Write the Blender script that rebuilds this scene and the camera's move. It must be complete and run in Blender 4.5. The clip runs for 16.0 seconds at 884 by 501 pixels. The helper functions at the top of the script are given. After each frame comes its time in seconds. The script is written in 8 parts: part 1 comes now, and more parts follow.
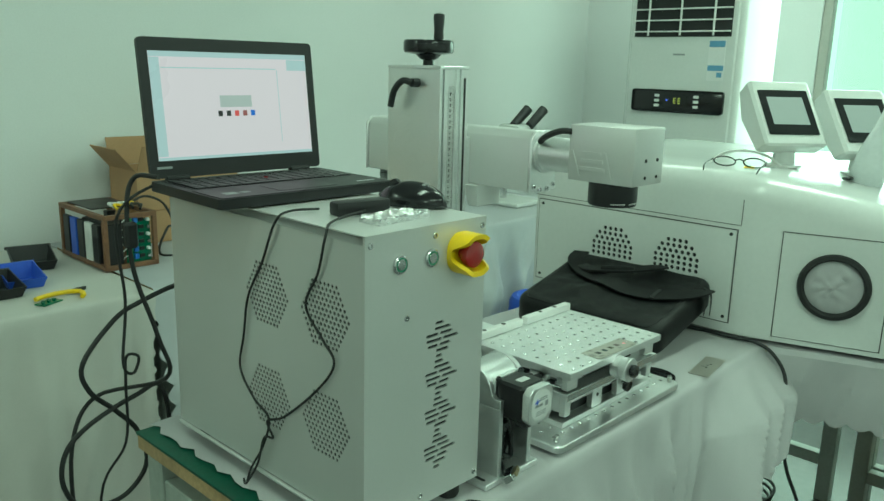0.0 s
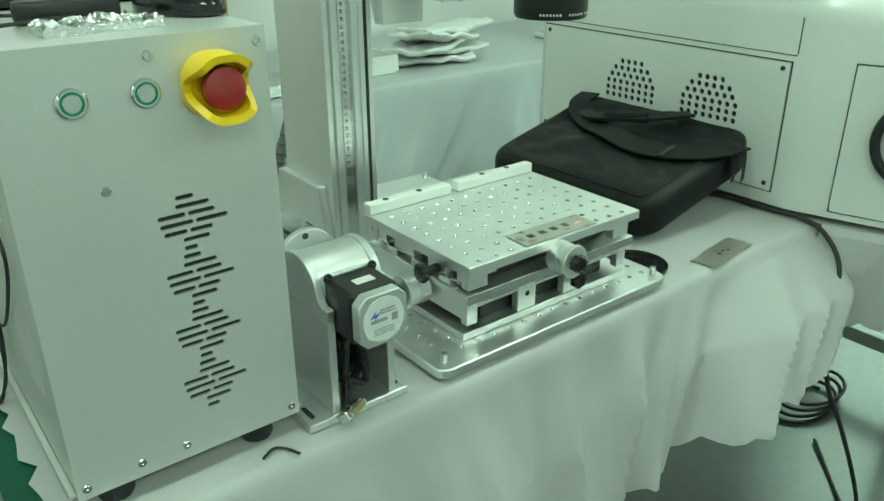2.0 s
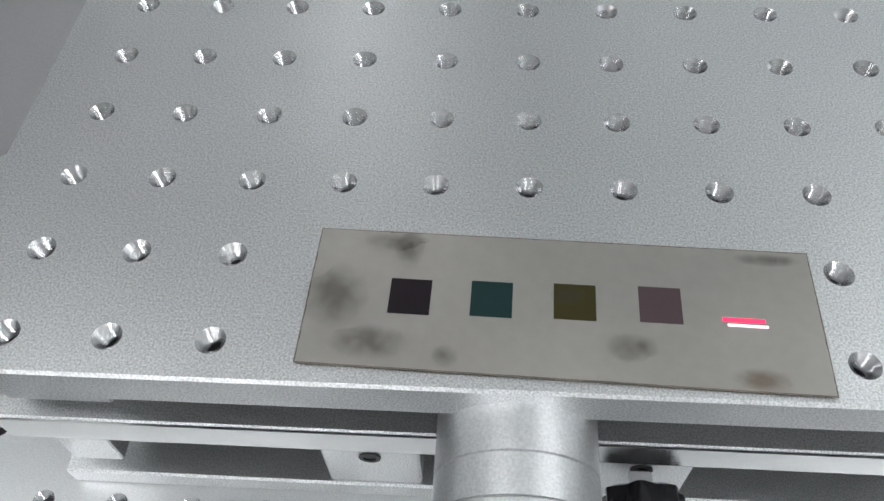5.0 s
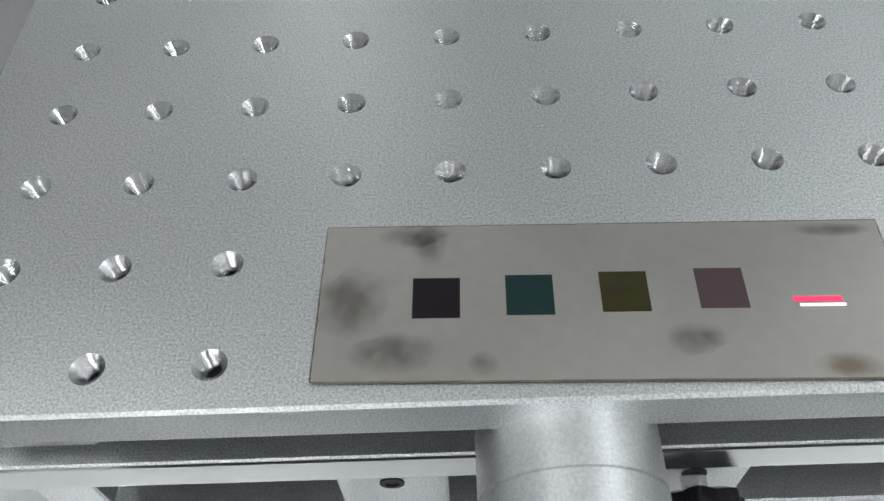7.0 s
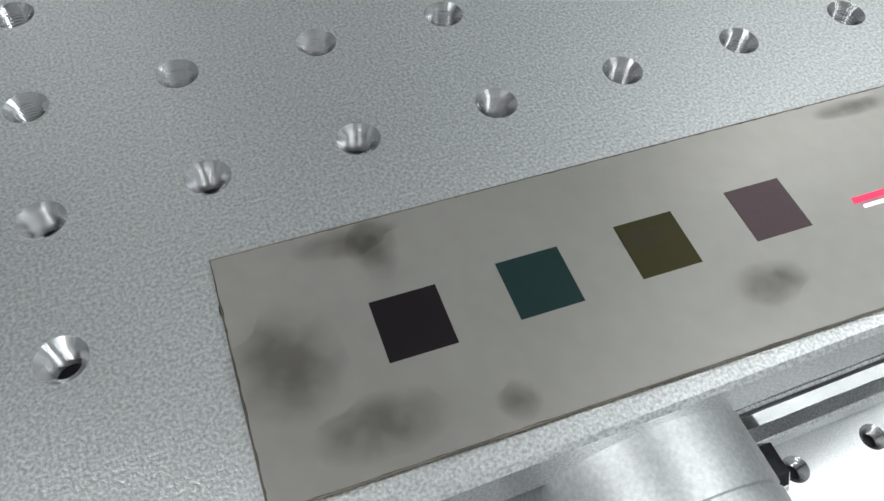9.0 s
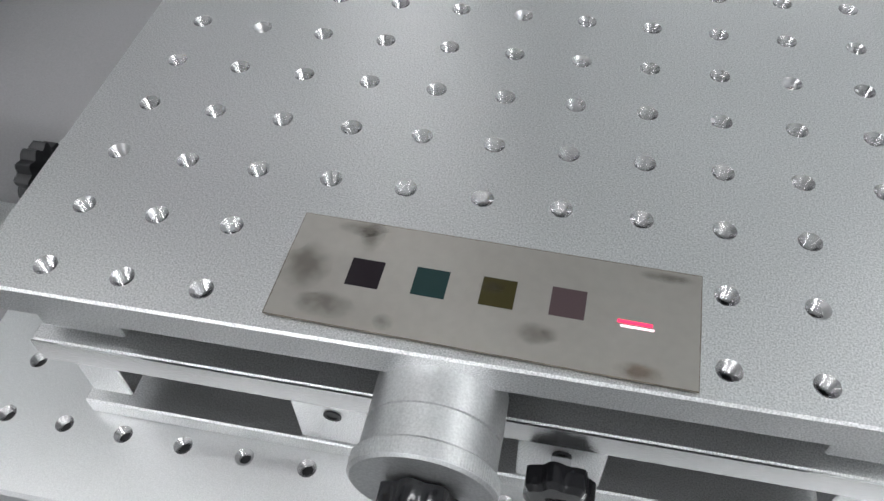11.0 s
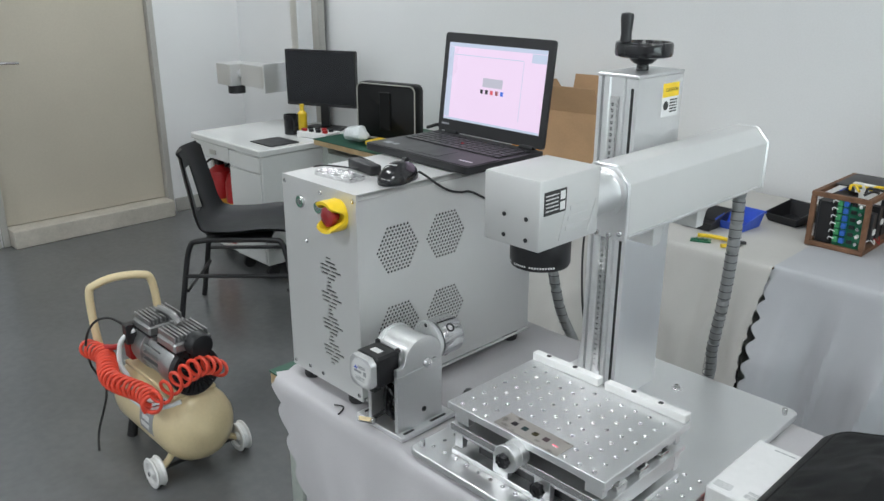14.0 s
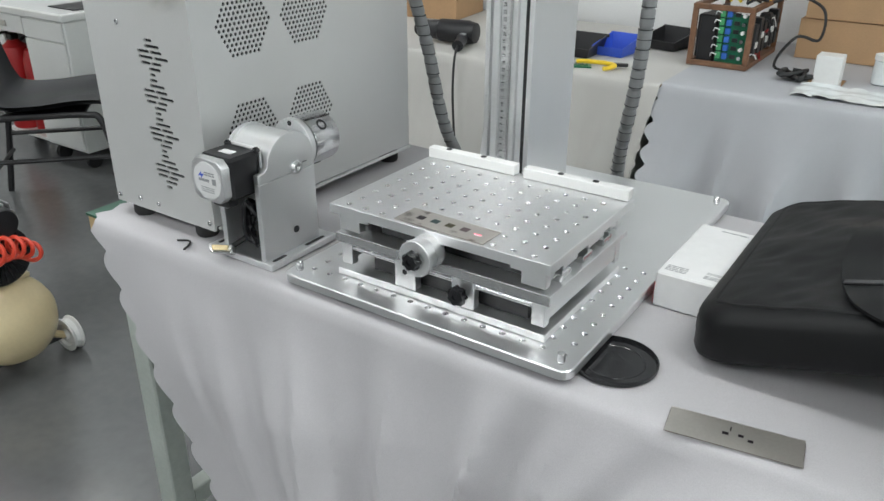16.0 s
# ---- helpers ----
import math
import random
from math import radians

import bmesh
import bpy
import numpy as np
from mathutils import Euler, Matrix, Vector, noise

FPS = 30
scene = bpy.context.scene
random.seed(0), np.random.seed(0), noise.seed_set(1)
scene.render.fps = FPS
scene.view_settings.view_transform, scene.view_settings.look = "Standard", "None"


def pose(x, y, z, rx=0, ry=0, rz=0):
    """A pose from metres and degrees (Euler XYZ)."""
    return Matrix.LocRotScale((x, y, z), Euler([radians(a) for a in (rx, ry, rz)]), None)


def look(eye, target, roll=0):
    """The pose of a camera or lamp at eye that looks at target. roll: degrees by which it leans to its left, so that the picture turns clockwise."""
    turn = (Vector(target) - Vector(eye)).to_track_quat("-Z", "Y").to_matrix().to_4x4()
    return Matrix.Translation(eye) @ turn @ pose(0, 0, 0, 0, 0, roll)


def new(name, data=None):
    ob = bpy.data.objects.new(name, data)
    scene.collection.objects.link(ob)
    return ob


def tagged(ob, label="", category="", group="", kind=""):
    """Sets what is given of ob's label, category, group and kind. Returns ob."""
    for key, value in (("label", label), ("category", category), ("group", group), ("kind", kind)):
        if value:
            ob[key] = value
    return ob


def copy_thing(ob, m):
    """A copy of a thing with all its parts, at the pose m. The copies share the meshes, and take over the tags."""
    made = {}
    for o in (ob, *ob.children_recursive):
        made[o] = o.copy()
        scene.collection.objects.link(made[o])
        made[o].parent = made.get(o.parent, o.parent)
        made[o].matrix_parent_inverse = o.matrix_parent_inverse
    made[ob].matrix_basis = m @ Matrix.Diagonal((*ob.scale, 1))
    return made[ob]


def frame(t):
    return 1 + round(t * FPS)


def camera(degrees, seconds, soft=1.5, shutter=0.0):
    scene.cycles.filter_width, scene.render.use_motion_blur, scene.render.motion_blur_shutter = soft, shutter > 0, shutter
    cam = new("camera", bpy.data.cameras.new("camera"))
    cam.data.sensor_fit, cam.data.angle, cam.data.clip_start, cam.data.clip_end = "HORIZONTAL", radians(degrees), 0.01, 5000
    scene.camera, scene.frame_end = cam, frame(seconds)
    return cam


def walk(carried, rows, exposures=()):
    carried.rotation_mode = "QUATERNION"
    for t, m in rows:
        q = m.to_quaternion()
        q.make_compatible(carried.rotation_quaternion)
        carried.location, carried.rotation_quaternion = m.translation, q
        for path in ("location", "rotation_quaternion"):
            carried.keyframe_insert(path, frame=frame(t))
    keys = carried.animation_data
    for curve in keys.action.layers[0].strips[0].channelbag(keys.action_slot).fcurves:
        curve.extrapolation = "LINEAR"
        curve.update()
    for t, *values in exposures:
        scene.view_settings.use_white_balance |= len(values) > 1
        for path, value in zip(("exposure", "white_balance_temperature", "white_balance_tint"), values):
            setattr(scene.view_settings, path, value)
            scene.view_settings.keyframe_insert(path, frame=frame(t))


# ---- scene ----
cam = camera(58.1, 16.0)
PATH = [
    (0, (-1.057, -0.689, 1.365), (0.362, 0.647, 0.912), 1.5),
    (0.5, (-1.035, -0.688, 1.327), (0.327, 0.662, 0.759), 1.0),
    (1, (-0.902, -0.683, 1.317), (0.381, 0.697, 0.646), 0.8),
    (1.5, (-0.702, -0.692, 1.31), (0.498, 0.725, 0.568), 0.5),
    (2, (-0.548, -0.632, 1.267), (0.576, 0.806, 0.45), -0.2),
    (2.5, (-0.351, -0.499, 1.258), (0.724, 0.903, 0.32), 0.1),
    (3, (-0.145, -0.392, 1.204), (0.756, 1.068, 0.175), 0.2),
    (3.5, (-0.01, -0.314, 1.181), (0.614, 1.209, 0.045), 1.1),
    (4, (0.058, -0.214, 1.136), (0.46, 1.246, -0.171), 2.2),
    (4.5, (0.087, -0.119, 1.072), (0.256, 1.198, -0.424), 1.8),
    (5, (0.114, -0.09, 1.042), (0.004, 1.087, -0.571), -2.5),
    (5.2, (0.13, -0.083, 1.028), (-0.064, 1.058, -0.603), -4.2),
    (7.3, (0.084, -0.076, 1.021), (0.136, 1.118, -0.583), -3.5),
    (7.5, (0.069, -0.074, 1.025), (0.293, 1.075, -0.597), -1.9),
    (8, (0.071, -0.072, 1.001), (0.566, 0.987, -0.622), 2.8),
    (8.5, (0.069, -0.056, 0.984), (0.592, 0.972, -0.65), 5.3),
    (9, (0.076, -0.038, 0.978), (0.556, 1.002, -0.661), 4.0),
    (9.2, (0.08, -0.035, 0.979), (0.542, 1.007, -0.664), 3.1),
    (11.5, (0.218, -0.214, 1.12), (-0.398, 1.041, -0.311), -3.0),
    (12, (0.329, -0.364, 1.194), (-0.629, 0.96, 0.04), -1.8),
    (12.5, (0.486, -0.535, 1.293), (-0.658, 0.802, 0.342), 0.8),
    (13, (0.64, -0.595, 1.371), (-0.673, 0.681, 0.566), 1.0),
    (13.5, (0.746, -0.647, 1.478), (-0.633, 0.612, 0.761), 0.6),
    (14, (0.763, -0.786, 1.517), (-0.592, 0.529, 0.856), 0.1),
    (14.5, (0.746, -0.818, 1.495), (-0.506, 0.601, 0.848), 0.4),
    (15, (0.722, -0.81, 1.452), (-0.44, 0.675, 0.784), 0.5),
    (15.5, (0.678, -0.792, 1.342), (-0.402, 0.72, 0.602), 0.5),
    (16, (0.586, -0.67, 1.244), (-0.422, 0.824, 0.376), 0.3),
]
walk(cam, [(t, look(eye, target, roll)) for t, eye, target, roll in PATH],
     [(0, -0.26, 6200, -43), (0.5, -0.17, 6450, -56), (1.0, -0.04, 6550, -60), (1.5, 0.0, 6550, -60), (2.0, 0.03, 6350, -42), (2.5, 0.01, 6250, -36), (3.0, 0.02, 5950, -20), (3.5, 0.08, 5900, -14), (4.0, 0.0, 6050, -2), (4.5, -0.24, 6150, 6), (5.0, -0.29, 6150, 8), (7.5, -0.48, 6120, 6), (9.0, -0.57, 6120, 5), (11.5, -0.12, 6220, 10), (12.0, 0.0, 6210, 10), (12.5, 0.22, 6200, 10), (13.5, 0.13, 6100, 6), (14.0, 0.08, 6100, 6), (15.0, 0.10, 6120, 7), (15.5, 0.16, 6080, -1), (16, 0.22, 6250, 6)])

# ---- world and light ----
world = bpy.data.worlds.new("world")
scene.world = world
world.use_nodes = True
_wn = world.node_tree.nodes
_sky = _wn.new("ShaderNodeTexSky")
_sky.sky_type, _sky.sun_disc = "NISHITA", False
_sky.sun_elevation, _sky.sun_rotation = radians(48), radians(70)
world.node_tree.links.new(_sky.outputs[0], _wn["Background"].inputs[0])
_wn["Background"].inputs[1].default_value = 0.10


def area_lamp(name, m, sx, sy, watts, colour):
    data = bpy.data.lights.new(name, "AREA")
    data.shape, data.size, data.size_y, data.energy, data.color = "RECTANGLE", sx, sy, watts, colour
    ob = new(name, data)
    ob.matrix_world = m
    return ob


CEIL = 2.85
FLUO = (1.0, 0.98, 0.96)
# Lamps out of view: number, places and watts are assumed, set for brightness.
LAMPS = [(-3.0, 1.2, 17), (-0.7, -0.1, 15), (1.5, -0.1, 17), (2.2, 1.3, 5), (-3.1, -2.3, 14), (-0.9, -2.3, 27), (1.7, -2.0, 19)]
LAMP_XY = [(a, b) for a, b, _ in LAMPS]
for _x, _y, _w in LAMPS:
    area_lamp("assumed_lamp_light", pose(_x, _y, CEIL - 0.09), 1.15, 0.22, _w, FLUO)
area_lamp("window_light", pose(3.02, 0.15, 1.45, 0, 90, 0), 1.7, 1.5, 30, (0.92, 1.0, 0.98))

# ---- materials ----


def material(name, col, rough=0.5, metal=0.0, var=0.08, scale=6.0, fine=90.0, bump=0.1, grain=0.0, rvar=0.1, coat=0.0,
             glow=0.0, spec=0.5, rnd=0.0, dist=0.002):
    """A surface with soft stains at one scale, grain at a finer one and a fine relief."""
    m = bpy.data.materials.new(name)
    m.use_nodes = True
    nt = m.node_tree
    n, lk = nt.nodes, nt.links
    b = n["Principled BSDF"]
    tc = n.new("ShaderNodeTexCoord")

    def noise_tex(sc, detail):
        t = n.new("ShaderNodeTexNoise")
        t.inputs["Scale"].default_value, t.inputs["Detail"].default_value = sc, detail
        lk.new(tc.outputs["Object"], t.inputs["Vector"])
        return t.outputs["Fac"]

    big, small = noise_tex(scale, 4), noise_tex(fine, 3)

    def ramp(fac, a, c):
        r = n.new("ShaderNodeMapRange")
        r.inputs["From Min"].default_value, r.inputs["From Max"].default_value = 0.3, 0.7
        r.inputs["To Min"].default_value, r.inputs["To Max"].default_value = a, c
        lk.new(fac, r.inputs["Value"])
        return r.outputs["Result"]

    mul = n.new("ShaderNodeMath")
    mul.operation = "MULTIPLY"
    lk.new(ramp(big, 1 - var, 1 + var), mul.inputs[0])
    lk.new(ramp(small, 1 - var * 0.6 - grain, 1 + var * 0.6 + grain), mul.inputs[1])
    value = mul.outputs[0]
    if rnd:
        oi = n.new("ShaderNodeObjectInfo")
        r = n.new("ShaderNodeMapRange")
        r.inputs["To Min"].default_value, r.inputs["To Max"].default_value = 1 - rnd, 1 + rnd
        lk.new(oi.outputs["Random"], r.inputs["Value"])
        m2 = n.new("ShaderNodeMath")
        m2.operation = "MULTIPLY"
        lk.new(value, m2.inputs[0]), lk.new(r.outputs["Result"], m2.inputs[1])
        value = m2.outputs[0]
    sc = n.new("ShaderNodeVectorMath")
    sc.operation = "SCALE"
    sc.inputs[0].default_value = [0.15 * c for c in col] if glow else col
    lk.new(value, sc.inputs["Scale"])
    lk.new(sc.outputs["Vector"], b.inputs["Base Color"])
    lk.new(ramp(big, rough * (1 - rvar), min(1, rough * (1 + rvar))), b.inputs["Roughness"])
    b.inputs["Metallic"].default_value = metal
    b.inputs["Coat Weight"].default_value = coat
    b.inputs["Coat Roughness"].default_value = 0.1
    b.inputs["Specular IOR Level"].default_value = spec
    if bump:
        bp = n.new("ShaderNodeBump")
        bp.inputs["Strength"].default_value, bp.inputs["Distance"].default_value = bump, dist
        lk.new(small, bp.inputs["Height"])
        lk.new(bp.outputs["Normal"], b.inputs["Normal"])
    if glow:
        b.inputs["Emission Color"].default_value = (*col, 1)
        b.inputs["Emission Strength"].default_value = glow
    return m


WALL = material("white_wall_paint", (0.77, 0.775, 0.78), 0.7, var=0.03, scale=1.2, fine=160, bump=0.06)
CEILING = material("ceiling_paint", (0.70, 0.70, 0.69), 0.8, var=0.03)
FLOOR = material("grey_epoxy_floor", (0.125, 0.128, 0.131), 0.22, var=0.09, scale=1.6, fine=30, bump=0.02, rvar=0.15)
DOOR = material("beige_door_paint", (0.50, 0.46, 0.38), 0.45, var=0.04, scale=2, bump=0.03)
TRIM = material("grey_trim", (0.42, 0.41, 0.38), 0.5, var=0.06)
CLOTH = material("white_table_cloth", (0.455, 0.445, 0.46), 0.85, var=0.05, scale=5, fine=900, bump=0.25, grain=0.03, dist=0.0006)
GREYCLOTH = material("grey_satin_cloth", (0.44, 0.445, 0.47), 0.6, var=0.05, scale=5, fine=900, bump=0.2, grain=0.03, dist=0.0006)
BEIGECLOTH = material("beige_white_cloth", (0.53, 0.515, 0.49), 0.85, var=0.05, scale=5, fine=900, bump=0.25, grain=0.03, dist=0.0006)
GREEN = material("green_table_mat", (0.012, 0.075, 0.045), 0.5, var=0.2, scale=8, fine=200)
WOOD = material("pale_wood", (0.42, 0.30, 0.16), 0.6, var=0.2, scale=14, fine=120)
STEEL_PAINT = material("table_frame_paint", (0.36, 0.39, 0.36), 0.45, var=0.1, scale=9)
CAB = material("silver_powder_coat", (0.63, 0.63, 0.625), 0.36, 0.40, var=0.03, scale=3, fine=1400, bump=0.16, grain=0.03, dist=0.0004)
# Near-black floors of shallow vents, painted as the shade of an inside.
VENTSHADE = material("vent_shade", (0.02, 0.021, 0.022), 0.8)
ALU = material("blasted_aluminium", (0.82, 0.825, 0.83), 0.37, 0.95, var=0.03, scale=7, fine=1900, bump=0.36, grain=0.26, dist=0.0003)
BASEALU = material("fine_milled_aluminium", (0.80, 0.805, 0.81), 0.36, 0.95, var=0.03, scale=7, fine=2400, bump=0.10, grain=0.10, dist=0.0002)
ALU_S = material("machined_aluminium", (0.74, 0.74, 0.74), 0.2, 1.0, var=0.04, scale=20, fine=700, bump=0.08, dist=0.0003)
WHITEALU = material("white_anodised_fence", (0.77, 0.77, 0.76), 0.42, 0.0, var=0.03, fine=900, bump=0.08)
THREAD = material("cut_thread", (0.54, 0.54, 0.55), 0.26, 1.0, var=0.1, scale=60, fine=900, bump=0.0)
STEEL = material("bright_steel", (0.62, 0.62, 0.63), 0.16, 1.0, var=0.08, scale=30, bump=0.03)
# Dark steel parts, and the colour of shade in hole floors, slots and sockets.
DKSTEEL_SHADE = material("dark_steel_and_hole_shade", (0.035, 0.035, 0.038), 0.5, 0.3)
DRUMALU = material("turned_aluminium", (0.76, 0.765, 0.77), 0.40, 0.9, var=0.05, scale=16, fine=1500, bump=0.12, grain=0.08, dist=0.0002)
CARDM = material("stainless_card", (0.50, 0.475, 0.44), 0.34, 0.75, var=0.05, scale=18, fine=300, bump=0.02)
BLACK = material("black_plastic", (0.014, 0.014, 0.016), 0.42, var=0.15, scale=20, fine=600, bump=0.1, dist=0.0004)
GLOSSBLK = material("glossy_black_plastic", (0.012, 0.012, 0.014), 0.16, var=0.1, scale=20)
MATTEBLK = material("matte_black_anodised", (0.02, 0.02, 0.022), 0.38, 0.3, var=0.1, scale=30)
RUBBER = material("black_rubber", (0.016, 0.016, 0.017), 0.6, var=0.15, scale=40)
NYLON = material("black_nylon_fabric", (0.0045, 0.0049, 0.0055), 0.48, var=0.2, scale=14, fine=1800, bump=0.5, grain=0.15, dist=0.0004, spec=0.26)
LEATHER = material("black_seat_plastic", (0.016, 0.017, 0.02), 0.36, var=0.2, scale=14, fine=300, bump=0.15)
YELLOW = material("yellow_plastic", (0.83, 0.58, 0.02), 0.38, var=0.06, scale=20)
RED = material("red_button", (0.30, 0.012, 0.015), 0.2, var=0.08, coat=0.5)
REDP = material("red_paint", (0.36, 0.012, 0.014), 0.35, var=0.1)
BLUE = material("blue_plastic", (0.04, 0.10, 0.56), 0.45, var=0.08, scale=14)
ORANGE = material("orange_case", (0.78, 0.30, 0.02), 0.5, var=0.08)
CORAL = material("orange_red_hose", (0.75, 0.075, 0.04), 0.35, var=0.06)
CREAM = material("cream_tank_paint", (0.72, 0.60, 0.36), 0.33, var=0.04, scale=4, coat=0.3)
CASTALU = material("cast_aluminium", (0.40, 0.40, 0.40), 0.36, 0.9, var=0.12, scale=30, fine=300, bump=0.2)
WHITEP = material("white_enamel", (0.70, 0.71, 0.70), 0.25, var=0.025, scale=2, bump=0.015, coat=0.35)
WHITEPL = material("white_plastic", (0.74, 0.74, 0.73), 0.4, var=0.03)
SEAM = material("panel_seam", (0.05, 0.05, 0.05), 0.7)
CARTON = material("brown_cardboard", (0.40, 0.25, 0.135), 0.8, var=0.08, scale=9, fine=220, bump=0.15)
PAPER = material("white_paper", (0.72, 0.72, 0.72), 0.7, var=0.03)
INK = material("dark_print", (0.03, 0.03, 0.03), 0.6)
GREYINK = material("grey_print", (0.30, 0.31, 0.32), 0.6)
LABELBLK = material("black_label", (0.015, 0.015, 0.015), 0.4)
PCB = material("green_circuit_board", (0.012, 0.13, 0.065), 0.35, var=0.25, scale=40, fine=300)
BROWNWOOD = material("brown_wood_frame", (0.17, 0.085, 0.045), 0.55, var=0.2, scale=25)
HOSE = material("grey_corrugated_hose", (0.25, 0.255, 0.26), 0.5, var=0.08)
FOIL = material("crumpled_foil", (0.75, 0.75, 0.76), 0.14, 1.0, var=0.08, scale=60, fine=160, bump=0.8, dist=0.004)
SCREEN = material("lit_laptop_screen", (0.90, 0.68, 0.86), 0.3, var=0.01, glow=0.82, bump=0)
SCRTOOL = material("lit_toolbar", (0.62, 0.66, 0.80), 0.3, glow=0.75, bump=0, var=0.01)
SCRBOX = material("lit_grey_box", (0.62, 0.58, 0.66), 0.3, glow=0.7, bump=0, var=0.01)
DARKSCR = material("dark_screen", (0.012, 0.013, 0.016), 0.12, bump=0, var=0.02)
PALESCR = material("pale_lcd", (0.62, 0.66, 0.66), 0.25, glow=0.55, bump=0, var=0.02)
GREENGLOW = material("green_led_ring", (0.05, 0.45, 0.22), 0.3, glow=0.25, bump=0)
LASER = material("red_laser_light", (1.0, 0.035, 0.11), 0.4, glow=2.2, bump=0, var=0)
CORE = material("white_laser_core", (1.0, 0.72, 0.82), 0.4, glow=2.5, bump=0, var=0)
# Glow of the assumed ceiling lamps.
LAMPGLOW = material("assumed_diffuser", (1.0, 0.98, 0.96), 0.5, glow=2.6, bump=0, var=0)
SQ = [material("mark_" + n, c, 0.35, 0.5, var=0.06, fine=1500, bump=0.1, dist=0.0002) for n, c in
      (("black", (0.017, 0.012, 0.016)), ("teal", (0.018, 0.045, 0.045)), ("olive", (0.055, 0.047, 0.014)), ("mauve", (0.115, 0.078, 0.085)))]
STAIN = material("brown_smudge", (0.20, 0.17, 0.135), 0.5, 0.5, var=0.25, scale=90)
BAGPLASTIC = material("clear_film", (0.72, 0.75, 0.76), 0.15, var=0.05, scale=20, bump=0.3)
GLASSPANE = bpy.data.materials.new("window_glass")
GLASSPANE.use_nodes = True
_g = GLASSPANE.node_tree.nodes["Principled BSDF"]
_g.inputs["Transmission Weight"].default_value, _g.inputs["Roughness"].default_value, _g.inputs["IOR"].default_value = 1, 0.0, 1.45

# ---- mesh tools ----
ROOT = {}


def thing(name, label, category, at=(0, 0, 0), turn=0.0, group="", kind="", local=False, m=None):
    """A top-level Empty at the thing's base. Its parts are given in world places, or in its own axes where local is set."""
    ob = new(name)
    ob.empty_display_size = 0.02
    ob.matrix_world = m if m is not None else pose(*at, 0, 0, turn)
    tagged(ob, label, category, group, kind)
    ROOT[ob.name] = Matrix.Identity(4) if local else ob.matrix_world.inverted()
    return ob


def mesh_of(name, bm, mat, sharp=32):
    me = bpy.data.meshes.new(name)
    bmesh.ops.recalc_face_normals(bm, faces=bm.faces)
    bm.to_mesh(me)
    bm.free()
    me.polygons.foreach_set("use_smooth", [sharp > 1] * len(me.polygons))
    if sharp > 1:
        me.set_sharp_from_angle(angle=radians(sharp))
    for x in (mat if isinstance(mat, (list, tuple)) else [mat]):
        me.materials.append(x)
    return me


def part(name, bm, mat, parent, label="", sharp=32):
    bm.transform(ROOT[parent.name])
    ob = new(name, mesh_of(name, bm, mat, sharp))
    ob.parent = parent
    ROOT[ob.name] = ROOT[parent.name]
    if label:
        ob["label"] = label
    return ob


def single(name, bm, mat, label, category, group="", kind="", sharp=32, origin=None):
    """A thing that is one mesh, its origin at its base."""
    if origin is None:
        co = np.array([v.co for v in bm.verts])
        origin = Vector((*co[:, :2].mean(0), co[:, 2].min()))
    bm.transform(Matrix.Translation(-Vector(origin)))
    ob = new(name, mesh_of(name, bm, mat, sharp))
    ob.location = origin
    ROOT[ob.name] = Matrix.Translation(-Vector(origin))
    return tagged(ob, label, category, group, kind)


def B():
    return bmesh.new()


def add(bm, other, m=None, mi=None):
    """Joins another bmesh into bm."""
    if m is not None:
        other.transform(m)
    vs = {}
    for v in other.verts:
        vs[v] = bm.verts.new(v.co)
    for f in other.faces:
        try:
            g = bm.faces.new([vs[v] for v in f.verts])
            g.material_index = f.material_index if mi is None else mi
        except ValueError:
            pass
    other.free()
    return bm


def box(bm, x0, x1, y0, y1, z0, z1, bev=0.0, seg=1, m=None, mi=None):
    o = bmesh.new()
    bmesh.ops.create_cube(o, size=1)
    for v in o.verts:
        v.co = ((x0 + x1) / 2 + v.co.x * (x1 - x0), (y0 + y1) / 2 + v.co.y * (y1 - y0), (z0 + z1) / 2 + v.co.z * (z1 - z0))
    if bev:
        bmesh.ops.bevel(o, geom=list(o.edges), offset=bev, segments=seg, profile=0.5, affect="EDGES")
    return add(bm, o, m, mi)


def frame_from(p, q):
    """A matrix whose z runs from p to q."""
    d = Vector(q) - Vector(p)
    return Matrix.Translation(p) @ d.to_track_quat("Z", "Y").to_matrix().to_4x4(), d.length


def lathe(bm, prof, seg=24, m=None, caps=True, mi=None):
    """Turns (radius, z) pairs round z."""
    o = bmesh.new()
    rings = []
    for r, z in prof:
        rings.append([o.verts.new((r * math.cos(2 * math.pi * k / seg), r * math.sin(2 * math.pi * k / seg), z)) for k in range(seg)])
    for a, b in zip(rings, rings[1:]):
        for k in range(seg):
            o.faces.new((a[k], a[(k + 1) % seg], b[(k + 1) % seg], b[k]))
    if caps:
        o.faces.new(rings[0][::-1])
        o.faces.new(rings[-1])
    return add(bm, o, m, mi)


def cyl(bm, p, q, r, r2=None, seg=20, bev=0.0, mi=None):
    m, h = frame_from(p, q)
    r2 = r if r2 is None else r2
    prof = [(r, 0), (r2, h)] if not bev else [(r - bev, 0), (r, bev), (r2, h - bev), (r2 - bev, h)]
    return lathe(bm, prof, seg, m, mi=mi)


